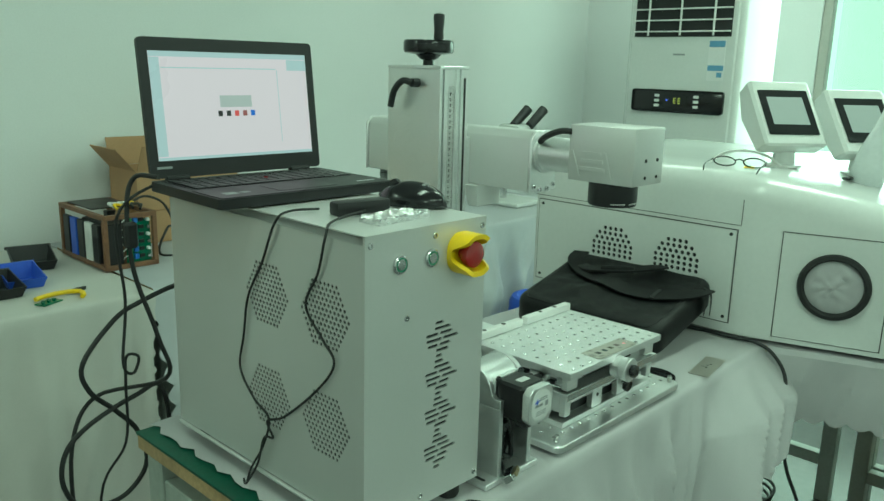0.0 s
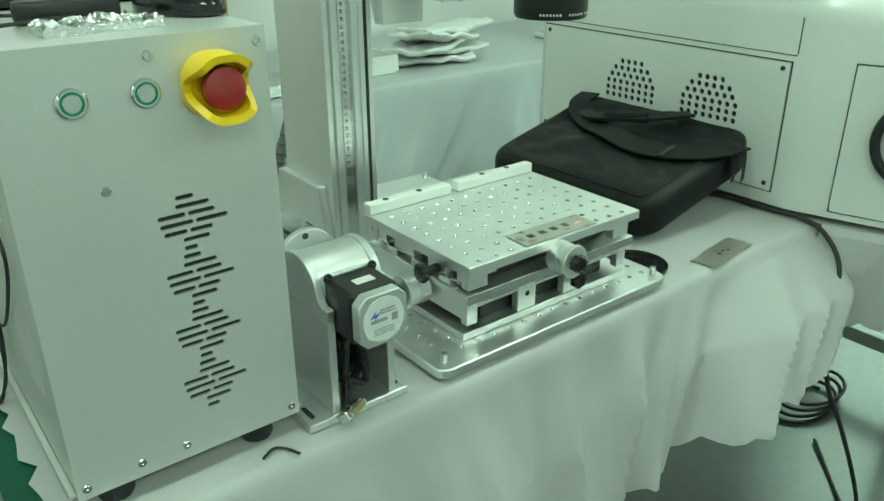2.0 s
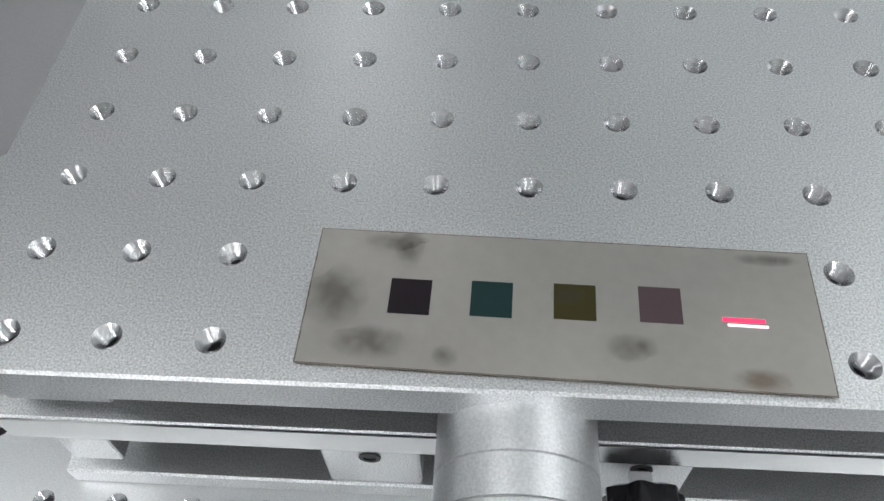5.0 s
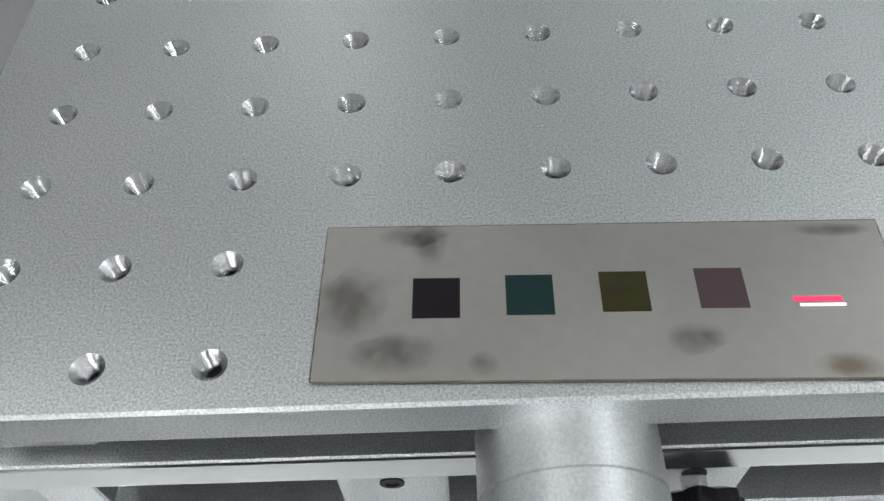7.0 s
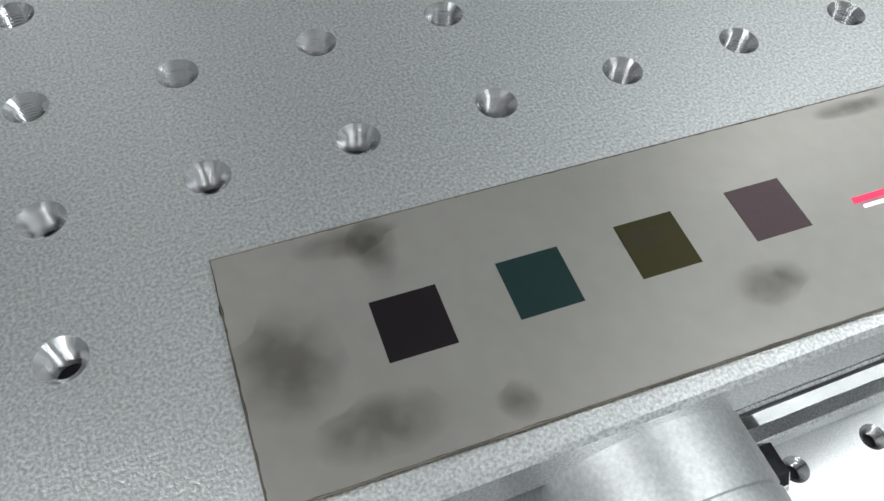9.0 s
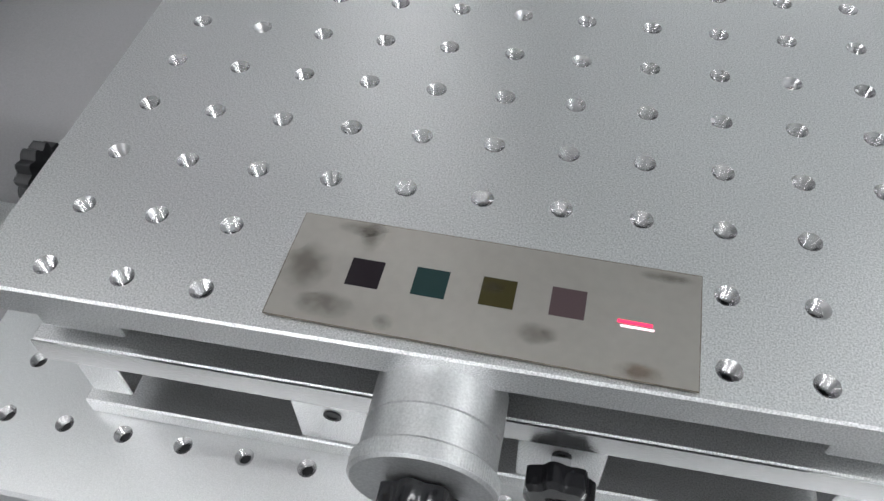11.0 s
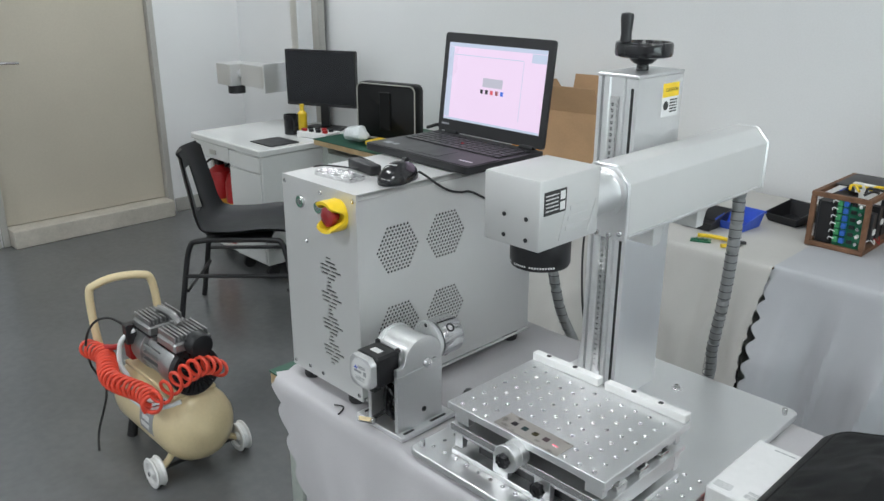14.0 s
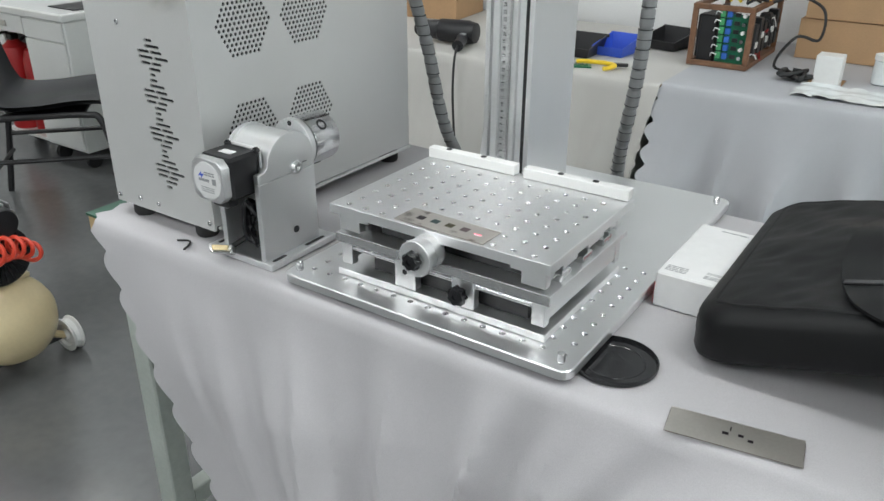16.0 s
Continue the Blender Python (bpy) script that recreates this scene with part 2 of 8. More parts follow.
def prism(bm, poly, a, b, axis="z", bev=0.0, mi=None):
    """Pushes a 2D outline out from a to b along an axis; the outline lies in the two other axes, in their order."""
    o = bmesh.new()

    def at(u, v, w):
        return {"z": (u, v, w), "y": (u, w, v), "x": (w, u, v)}[axis]

    lo = [o.verts.new(at(u, v, a)) for u, v in poly]
    hi = [o.verts.new(at(u, v, b)) for u, v in poly]
    n = len(poly)
    o.faces.new(lo), o.faces.new(hi)
    for k in range(n):
        o.faces.new((lo[k], lo[(k + 1) % n], hi[(k + 1) % n], hi[k]))
    if bev:
        bmesh.ops.recalc_face_normals(o, faces=o.faces)
        bmesh.ops.bevel(o, geom=[e for e in o.edges if e.calc_face_angle(0) > 0.5], offset=bev, segments=1, affect="EDGES")
    return add(bm, o, None, mi)


def rounded(x0, x1, y0, y1, r, n=4):
    """A rectangle's outline with rounded corners."""
    out = []
    for cx, cy, a in ((x1 - r, y1 - r, 0), (x0 + r, y1 - r, 90), (x0 + r, y0 + r, 180), (x1 - r, y0 + r, 270)):
        out += [(cx + r * math.cos(radians(a + 90 * k / n)), cy + r * math.sin(radians(a + 90 * k / n))) for k in range(n + 1)]
    return out


def smooth_line(pts, sub=6):
    """A curve through points."""
    P = [Vector(p) for p in pts]
    P = [2 * P[0] - P[1], *P, 2 * P[-1] - P[-2]]
    out = []
    for i in range(1, len(P) - 2):
        a, b, c, d = P[i - 1:i + 3]
        for k in range(sub):
            t = k / sub
            out.append(0.5 * (2 * b + (c - a) * t + (2 * a - 5 * b + 4 * c - d) * t * t + (3 * b - 3 * c + d - a) * t ** 3))
    return out + [P[-2]]


def tube(bm, pts, r, seg=8, sub=6, rad=None, mi=None):
    """A round tube along a smooth line; rad(k, n) may vary its radius."""
    line = smooth_line(pts, sub) if sub else [Vector(p) for p in pts]
    o = bmesh.new()
    rings, up = [], Vector((0.3, 0.2, 1)).normalized()
    for i, p in enumerate(line):
        d = (line[min(i + 1, len(line) - 1)] - line[max(i - 1, 0)]).normalized()
        u = (up - d * up.dot(d))
        u = u.normalized() if u.length > 1e-4 else d.orthogonal().normalized()
        up, w = u, d.cross(u)
        rr = r if rad is None else rad(i, len(line))
        rings.append([o.verts.new(p + rr * (math.cos(2 * math.pi * k / seg) * u + math.sin(2 * math.pi * k / seg) * w)) for k in range(seg)])
    for a, b in zip(rings, rings[1:]):
        for k in range(seg):
            o.faces.new((a[k], a[(k + 1) % seg], b[(k + 1) % seg], b[k]))
    o.faces.new(rings[0][::-1]), o.faces.new(rings[-1])
    return add(bm, o, None, mi)


def ball(bm, c, r, sx=1, sy=1, sz=1, seg=16, mi=None):
    o = bmesh.new()
    bmesh.ops.create_uvsphere(o, u_segments=seg, v_segments=seg // 2 + 2, radius=r)
    return add(bm, o, Matrix.Translation(c) @ Matrix.Diagonal((sx, sy, sz, 1)), mi)


def stadium(w, r, n=4):
    """Outline of a slot of full width w and end radius r, as a function of direction."""
    pts = [(w / 2 - r + r * math.cos(a), r * math.sin(a)) for a in np.linspace(-math.pi / 2, math.pi / 2, n + 1)]
    pts += [(-x, -y) for x, y in pts]
    return pts


def circle_pts(r, n=10, off=0.0):
    return [(r * math.cos(2 * math.pi * k / n + off), r * math.sin(2 * math.pi * k / n + off)) for k in range(n)]


def perforated(bm, place, rows, depth, mi_in=1, throat=None):
    """A flat sheet made of rows (v0, v1, [(u0, u1, outline or None, cu, cv)]) with real holes of a depth; place(u, v, w) gives the
    point at w below the face. throat: (radius, depth) pairs for a round hole with a chamfer and thread."""
    for v0, v1, cells in rows:
        for u0, u1, outline, cu, cv in cells:
            if outline is None:
                bm.faces.new([bm.verts.new(place(*c, 0)) for c in ((u0, v0), (u1, v0), (u1, v1), (u0, v1))])
                continue
            ang = sorted([(math.atan2(y, x), x, y) for x, y in outline])
            hole = [(cu + x, cv + y) for _, x, y in ang]
            top = [bm.verts.new(place(x, y, 0)) for x, y in hole]
            corners = {c: bm.verts.new(place(*c, 0)) for c in ((u0, v0), (u1, v0), (u1, v1), (u0, v1))}
            quads = [((u1, v0), (u1, v1)), ((u1, v1), (u0, v1)), ((u0, v1), (u0, v0)), ((u0, v0), (u1, v0))]
            # every rim point belongs to the nearest corner; fans close the sheet round the hole
            order = [(u0, v0), (u1, v0), (u1, v1), (u0, v1)]
            near = [min(range(4), key=lambda k: (order[k][0] - x) ** 2 + (order[k][1] - y) ** 2) for x, y in hole]
            n = len(hole)
            for k in range(n):
                a, b = near[k], near[(k + 1) % n]
                f = [top[k], top[(k + 1) % n], corners[order[b]]]
                if a != b:
                    f.append(corners[order[a]])
                bm.faces.new(f)
            if throat:
                last = top
                for r, w in throat:
                    ring = [bm.verts.new(place(cu + r * math.cos(a), cv + r * math.sin(a), w)) for a, _, _ in ang]
                    for k in range(n):
                        f = bm.faces.new((last[k], last[(k + 1) % n], ring[(k + 1) % n], ring[k]))
                        f.material_index = mi_in
                    last = ring
                # The dark floor paints the shade of a deeper hole.
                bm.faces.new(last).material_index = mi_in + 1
            else:
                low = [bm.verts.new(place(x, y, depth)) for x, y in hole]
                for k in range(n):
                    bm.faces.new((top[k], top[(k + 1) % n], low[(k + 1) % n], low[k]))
                # This floor takes the dark colour, as shade further in.
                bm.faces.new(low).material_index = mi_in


def text_bars(bm, place, u0, u1, v0, v1, rows, seed=1, fill=0.55, h=0.0003):
    """Plain bars in place of writing: rows of short strokes in the box u0..u1, v0..v1; place(u, v, w) lifts by w."""
    rng = random.Random(seed)
    step = (v1 - v0) / rows
    for k in range(rows):
        u, lo = u0, v0 + k * step + step * (1 - fill) / 2
        while u < u1 - 1e-6:
            w = min(u1 - u, (u1 - u0) * rng.uniform(0.12, 0.4))
            cs = [(u, lo), (u + w * 0.85, lo), (u + w * 0.85, lo + step * fill), (u, lo + step * fill)]
            a = [bm.verts.new(place(*c, 0)) for c in cs]
            b = [bm.verts.new(place(*c, h)) for c in cs]
            bm.faces.new(b)
            for i in range(4):
                bm.faces.new((a[i], a[(i + 1) % 4], b[(i + 1) % 4], b[i]))
            u += w


def screw(bm, p, d, r=0.004, h=0.002):
    """A cap screw with a hex socket at p, facing along d."""
    q = Vector(p) + Vector(d) * h
    m, _ = frame_from(p, q)
    lathe(bm, [(r, 0), (r, h * 0.7), (r * 0.85, h), (r * 0.5, h), (r * 0.5, h * 0.3)], 12, m)


def words(name, text, size, m, mat, parent, depth=0.0002):
    """Built-in lettering turned into a mesh."""
    cu = bpy.data.curves.new(name, "FONT")
    cu.body, cu.size, cu.extrude, cu.align_x, cu.align_y, cu.resolution_u = text, size, depth, "CENTER", "CENTER", 2
    tmp = bpy.data.objects.new(name + "_curve", cu)
    scene.collection.objects.link(tmp)
    me = bpy.data.meshes.new_from_object(tmp.evaluated_get(bpy.context.evaluated_depsgraph_get()))
    bpy.data.objects.remove(tmp)
    me.transform(ROOT[parent.name] @ m)
    me.materials.clear()
    me.materials.append(mat)
    ob = new(name, me)
    ob.parent = parent
    return ob

# ---- setting ----
XL, XR, YB, YF = -4.15, 3.1, 2.08, -3.3
TOP = 0.762
TOP2 = 0.75


def slab(name, x0, x1, y0, y1, z0, z1, mat, label, category):
    return single(name, box(B(), x0, x1, y0, y1, z0, z1), mat, label, category, kind="structure")


slab("floor", XL - 0.1, XR + 0.1, YF - 0.1, YB + 0.1, -0.1, 0.0, FLOOR, "glossy dark grey epoxy floor of the workshop", "floor")
slab("ceiling", XL - 0.1, XR + 0.1, YF - 0.1, YB + 0.1, CEIL, CEIL + 0.1, CEILING, "plain white painted ceiling", "ceiling")
slab("wall_north", XL - 0.1, XR + 0.1, YB, YB + 0.1, 0, CEIL, WALL, "plain white plastered wall behind the long tables", "wall")
slab("wall_south", XL - 0.1, XR + 0.1, YF - 0.1, YF, 0, CEIL, WALL, "plain white plastered wall", "wall")

# west wall with the door opening
DY0, DY1, DZ = 0.43, 1.49, 2.15
bm = B()
box(bm, XL - 0.1, XL, YF, DY0, 0, CEIL), box(bm, XL - 0.1, XL, DY1, YB, 0, CEIL), box(bm, XL - 0.1, XL, DY0, DY1, DZ, CEIL)
single("wall_west", bm, WALL, "plain white plastered wall with a door opening", "wall", kind="structure")
door = thing("door_1", "closed beige painted flush door in a grey frame", "door", (XL - 0.05, 1.0, 0), kind="structure")
part("door_leaf", box(B(), XL - 0.07, XL - 0.03, DY0 + 0.04, DY1 - 0.04, 0.108, DZ - 0.04, 0.003), DOOR, door)
bm = B()
box(bm, XL - 0.09, XL + 0.012, DY0, DY0 + 0.038, 0, DZ, 0.003), box(bm, XL - 0.09, XL + 0.012, DY1 - 0.038, DY1, 0, DZ, 0.003)
box(bm, XL - 0.09, XL + 0.012, DY0 + 0.038, DY1 - 0.038, DZ - 0.038, DZ, 0.003)
part("door_frame", bm, TRIM, door, "grey door frame")
part("threshold", box(B(), XL - 0.09, XL + 0.10, DY0 + 0.039, DY1 - 0.039, 0, 0.105, 0.004), material("pale_stone", (0.50, 0.47, 0.41), 0.6, var=0.1, scale=12), door, "pale stone threshold step")
bm = B()
box(bm, XL - 0.03, XL - 0.022, DY0 + 0.09, DY0 + 0.14, 0.92, 1.12, 0.003)
cyl(bm, (XL - 0.022, DY0 + 0.115, 1.04), (XL + 0.03, DY0 + 0.115, 1.04), 0.009, seg=12)
tube(bm, [(XL + 0.03, DY0 + 0.115, 1.04), (XL + 0.035, DY0 + 0.16, 1.04), (XL + 0.03, DY0 + 0.24, 1.035)], 0.008, 8)
part("handle", bm, STEEL, door, "steel lever handle")
bm = B()
box(bm, XL + 0.001, XL + 0.014, YF, DY0 - 0.01, 0, 0.09, 0.003), box(bm, XL + 0.001, XL + 0.014, DY1 + 0.01, YB - 0.001, 0, 0.09, 0.003)
box(bm, XL + 0.015, XR - 0.01, YB - 0.013, YB - 0.001, 0, 0.09, 0.003)
single("baseboard", bm, TRIM, "low grey skirting along the white walls", "baseboard", kind="structure")

# east wall with the window
WY0, WY1, WZ0, WZ1 = -0.75, 0.745, 0.75, 2.3
bm = B()
box(bm, XR, XR + 0.1, YF, WY0, 0, CEIL), box(bm, XR, XR + 0.1, WY1, YB, 0, CEIL)
box(bm, XR, XR + 0.1, WY0, WY1, 0, WZ0), box(bm, XR, XR + 0.1, WY0, WY1, WZ1, CEIL)
single("wall_east", bm, WALL, "plain white wall with a bright window", "wall", kind="structure")
win = thing("window_1", "bright sliding window with a worn grey metal frame", "window", (XR, 0, WZ0), kind="structure")
bm = B()
for y in (WY0, (WY0 + WY1) / 2 - 0.02, WY1 - 0.045):
    box(bm, XR + 0.01, XR + 0.06, y, y + 0.045, WZ0, WZ1, 0.003)
box(bm, XR + 0.01, XR + 0.06, WY0, WY1, WZ0 + 0.001, WZ0 + 0.045, 0.003), box(bm, XR + 0.01, XR + 0.06, WY0, WY1, WZ1 - 0.045, WZ1 - 0.001, 0.003)
part("window_frame", bm, TRIM, win, "worn grey aluminium frame")
part("window_sill", box(B(), XR - 0.06, XR + 0.009, WY0 - 0.04, WY1 + 0.04, WZ0 - 0.03, WZ0 - 0.001, 0.004), WHITEP, win)
for k in (0, 1):
    y = WY0 + 0.046 + k * 0.72
    p = part("pane", box(B(), XR + 0.03, XR + 0.036, y, y + 0.65, WZ0 + 0.046, WZ1 - 0.046), GLASSPANE, win)
    p.visible_shadow = False
sky = material("pale_daylight", (0.80, 1.0, 0.93), 0.9, var=0.02, scale=1, bump=0, glow=1.3)
single("backdrop", box(B(), XR + 1.2, XR + 1.22, -3.5, 3.5, -0.5, 4.0), sky, "plain pale daylight outside the window", "backdrop", kind="structure")
# Unseen fixtures added round the assumed lamps.
for _x, _y in LAMP_XY:
    lamp = thing("ceiling_light", "assumed white ceiling batten light, lit, out of view, added to light the room", "ceiling light", (_x, _y, CEIL), group="ceiling lights")
    part("housing", box(B(), _x - 0.62, _x + 0.62, _y - 0.14, _y + 0.14, CEIL - 0.05, CEIL, 0.006), WHITEPL, lamp)
    part("diffuser", box(B(), _x - 0.6, _x + 0.6, _y - 0.12, _y + 0.12, CEIL - 0.075, CEIL - 0.0505, 0.008), LAMPGLOW, lamp)

# ---- tables and cloths ----


def fold(x, seed):
    """Uneven upright folds, between 0 and 1."""
    a = 0.5 + 0.5 * math.sin(x * 11 + 2.3 * math.sin(x * 2.7 + seed) + seed)
    b = 0.5 + 0.5 * math.sin(x * 23 + 2.6 * math.sin(x * 5.9 - seed) + 2 * seed)
    return 0.62 * a ** 1.6 + 0.38 * b ** 2.2


def draped(bm, x0, x1, yf, yb, top, hem, seed, out=0.03, left_scallop=0.0, step=0.01, period=0.045, flare=0.0, slant=0.0, dip=0.0, tear=0.0, rise=0.0):
    """A cloth over a table edge along x: a nearly flat top and a hanging front in folds with a scalloped hem."""
    nx = int((x1 - x0) / step)
    vs = [("t", t) for t in np.linspace(1, 0, 26)] + [("r", a) for a in (25, 50, 75)] + [("d", d) for d in np.linspace(0, 1, 70)[1:]]
    grid = []
    for i in range(nx + 1):
        x = x0 + (x1 - x0) * i / nx
        col = []
        for kind, s in vs:
            px = x
            if kind == "t":
                y = yf + 0.012 + (yb - yf - 0.012) * s
                z = top + 0.0016 * noise.noise((x * 9, y * 6, seed)) - 0.001
                if left_scallop and i == 0:
                    px = x - left_scallop * abs(math.sin(math.pi * (y - yf) / 0.036))
            elif kind == "r":
                y, z = yf + 0.012 - 0.014 * math.sin(radians(s)), top - 0.014 + 0.013 * math.cos(radians(s))
            else:
                f = fold(x, seed)
                low = hem + rise * max(0, min(1, (x - 0.30) / 0.35)) - dip * max(0, min(1, (0.4 - x) / 0.6)) + 0.02 * math.sin(x * 5 + seed) - 0.012 * abs(math.sin(math.pi * x / period)) * (s > 0.993)
                z = top - 0.016 - (top - 0.016 - low) * s
                u = x + (0.15 + 0.55 * max(0, min(1, (x - 0.05) / 0.5))) * (top - z)
                crease = noise.noise((u * 6, z * 0.9, seed)) * 0.034 + (0.3 - abs(noise.noise((u * 10, z * 1.3, seed + 3)))) * 0.045 + noise.noise((u * 38, z * 5, seed + 5)) * 0.004
                crease *= 1 + 0.8 * max(0, min(1, (x - 0.05) / 0.4)) * (slant > 0.1)
                y = yf - 0.004 - (out * min(1, 0.25 + (x - x0) / 0.5) if slant > 0.1 else out) * f * min(1, s * 2.2) * (0.6 + 0.7 * s) - 0.012 * s - (0.018 + crease) * min(1, 2.5 * s) * (min(1, 0.2 + (x - x0) / 0.4) if slant > 0.1 else 1)
                px = x + slant * (top - z) * max(0, 1 - (x - x0) / 0.8)
                if tear and i > nx - 8:
                    px -= (tear * min(1, s * 2.4) + 0.010 * (i == nx) * abs(math.sin(math.pi * z / 0.045)) * min(1, 5 * s)) * (1 - (nx - i) / 8)
                if i < 6:
                    px += -flare * min(1, s * 3) * (1 - i / 6) - 0.022 * (i == 0) * abs(math.sin(math.pi * z / 0.055)) - 0.004 * (i == 1)
            col.append(bm.verts.new((px, y, z)))
        grid.append(col)
    for a, b in zip(grid, grid[1:]):
        for k in range(len(vs) - 1):
            bm.faces.new((a[k], b[k], b[k + 1], a[k + 1]))
    return bm


def work_table(x0, x1, y0, y1, top, label, legs, edge=False):
    tb = thing("work_table", label, "table", ((x0 + x1) / 2, (y0 + y1) / 2, 0))
    part("tabletop", box(B(), x0, x1, y0, y1, top - 0.009, top - 0.005), GREEN, tb, "dark green laminate top")
    part("edge_board", box(B(), x0 + 0.002, x1 - 0.002, y0 + 0.002, y1 - 0.002, top - 0.034, top - 0.0095), WOOD, tb, "raw plywood edge")
    for x in legs:
        for y in (y0 + 0.03, y1 - 0.07):
            part("leg", box(B(), x, x + 0.045, y, y + 0.045, 0, top - 0.036, 0.003), STEEL_PAINT, tb)
    for y in (y0 + 0.032, y1 - 0.068):
        part("rail", box(B(), legs[0] + 0.046, legs[-1] - 0.001, y, y + 0.035, top - 0.12, top - 0.07, 0.002), STEEL_PAINT, tb)
    for x in legs:
        part("cross_rail", box(B(), x + 0.005, x + 0.04, y0 + 0.076, y1 - 0.071, top - 0.12, top - 0.07, 0.002), STEEL_PAINT, tb)
        part("foot_rail", box(B(), x + 0.005, x + 0.04, y0 + 0.076, y1 - 0.071, 0.12, 0.16, 0.002), STEEL_PAINT, tb)
    return tb


work_table(-0.512, 1.62, -0.035, 0.515, TOP, "sturdy steel-framed table with a green top under a white cloth", (-0.507, 1.54))
work_table(0.87, 1.62, -0.41, -0.041, TOP, "narrow steel-framed table in front under the welding machine", (1.52, 1.572))
single("tablecloth", draped(B(), -0.476, 0.712, -0.045, 0.518, TOP, 0.52, 1.3, 0.05, left_scallop=0.014, flare=0.018, slant=0.66, dip=0.19, rise=0.085), CLOTH,
       "white scalloped cloth draped over the marking table", "tablecloth", origin=(0.1, 0.25, TOP - 0.001))


def skirt(bm, corners, top, hem, seed, out, back):
    """A cloth that lies flat inside the corners and hangs in folds outside them, with a scalloped hem."""
    line = []
    for (ax, ay), (bx, by) in zip(corners, corners[1:]):
        n = max(2, int(math.hypot(bx - ax, by - ay) / 0.011))
        line += [Vector((ax + (bx - ax) * k / n, ay + (by - ay) * k / n, 0)) for k in range(n)]
    line.append(Vector((*corners[-1], 0)))
    cols, run = [], 0.0
    for i, p in enumerate(line):
        a, b = line[max(i - 6, 0)], line[min(i + 6, len(line) - 1)]
        d = (b - a).normalized()
        nrm = Vector((d.y, -d.x, 0))
        run += (p - line[i - 1]).length if i else 0
        col = [bm.verts.new((p.x, p.y, top - 0.001))]
        for k in range(1, 60):
            f = k / 59
            low = hem + 0.02 * math.sin(run * 6 + seed) - 0.012 * abs(math.sin(math.pi * run / 0.045)) * (k == 59)
            z = top - 0.001 - (top - low) * f ** 1.1
            u = run + 0.35 * (top - z)
            crease = noise.noise((u * 6, z * 0.9, seed)) * 0.03 + (0.3 - abs(noise.noise((u * 10, z * 1.3, seed + 3)))) * 0.04
            o = 0.010 * min(1, f * 12) + (out * fold(u, seed) * (0.5 + 0.6 * f) + crease) * min(1, f * 2.4)
            col.append(bm.verts.new(p + nrm * o + Vector((0, 0, z))))
        cols.append(col)
    for a, b in zip(cols, cols[1:]):
        for k in range(59):
            bm.faces.new((a[k], b[k], b[k + 1], a[k + 1]))
    bm.faces.new([c[0] for c in cols] + [bm.verts.new((corners[-1][0], back, top - 0.001)), bm.verts.new((corners[0][0], back, top - 0.001))])
    return bm


single("tablecloth", skirt(B(), [(0.713, -0.052), (0.722, -0.085), (0.836, -0.425), (0.85, -0.438), (1.63, -0.438)], TOP, 0.615, 5.2, 0.035, 0.518), CLOTH,
       "white scalloped cloth hanging round the welding machine's table", "tablecloth", origin=(1.1, 0.1, TOP - 0.001))
work_table(-1.5, -0.092, 1.31, 2.03, TOP2, "table under a white cloth along the wall", (-1.45, -0.15))
single("tablecloth", draped(B(), -1.52, -0.079, 1.298, 2.04, TOP2, 0.16, 4.1, 0.03, tear=0.030), BEIGECLOTH,
       "pale cloth over the table with trays and pliers", "tablecloth", origin=(-0.8, 1.6, TOP2 - 0.001))
work_table(-0.055, 2.05, 1.32, 2.03, TOP2, "table under a grey-white cloth along the wall", (-0.05, 1.99))
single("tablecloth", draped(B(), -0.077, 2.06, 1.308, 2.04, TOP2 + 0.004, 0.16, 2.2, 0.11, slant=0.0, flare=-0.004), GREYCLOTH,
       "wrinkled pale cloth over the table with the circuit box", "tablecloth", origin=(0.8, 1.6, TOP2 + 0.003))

# ---- laser source cabinet ----
CX0, CX1, CY0, CY1, CZ0, CZ1 = -0.462, -0.246, -0.006, 0.455, 0.786, 1.168
cab = thing("laser_cabinet", "silver powder-coated laser source cabinet on black feet", "laser cabinet", ((CX0 + CX1) / 2, 0.22, TOP))
bm = B()
prism(bm, [(CX0 + 0.0045, CZ0), (CX1 - 0.0045, CZ0), (CX1 - 0.0045, CZ1 - 0.012), (CX1 - 0.016, CZ1 - 0.001), (CX0 + 0.016, CZ1 - 0.001), (CX0 + 0.0045, CZ1 - 0.012)], CY0 + 0.004, CY1, "y")
part("body", bm, CAB, cab)
bm = B()
prism(bm, rounded(CX0 + 0.001, CX1 - 0.001, CY0 + 0.004, CY1, 0.006), CZ1 - 0.0008, CZ1 + 0.001, "z")
part("top_sheet", bm, CAB, cab)


def hex_rows(cu, cv, pitch, side, r, u0, u1):
    """Rows of a hexagon of round holes, with plain sheet up to u0 and u1."""
    rows, dv, last = [], pitch * 0.866, None
    for k in range(-(side - 1), side):
        n = 2 * side - 1 - abs(k)
        start = cu - (n - 1) / 2 * pitch
        cells = [(u0, start - pitch / 2, None, 0, 0)]
        cells += [(start + (j - 0.5) * pitch, start + (j + 0.5) * pitch, circle_pts(r, 8, 0.2), start + j * pitch, cv + k * dv) for j in range(n)]
        cells.append((start + (n - 0.5) * pitch, u1, None, 0, 0))
        rows.append((cv + (k - 0.5) * dv, cv + (k + 0.5) * dv, cells))
    return rows


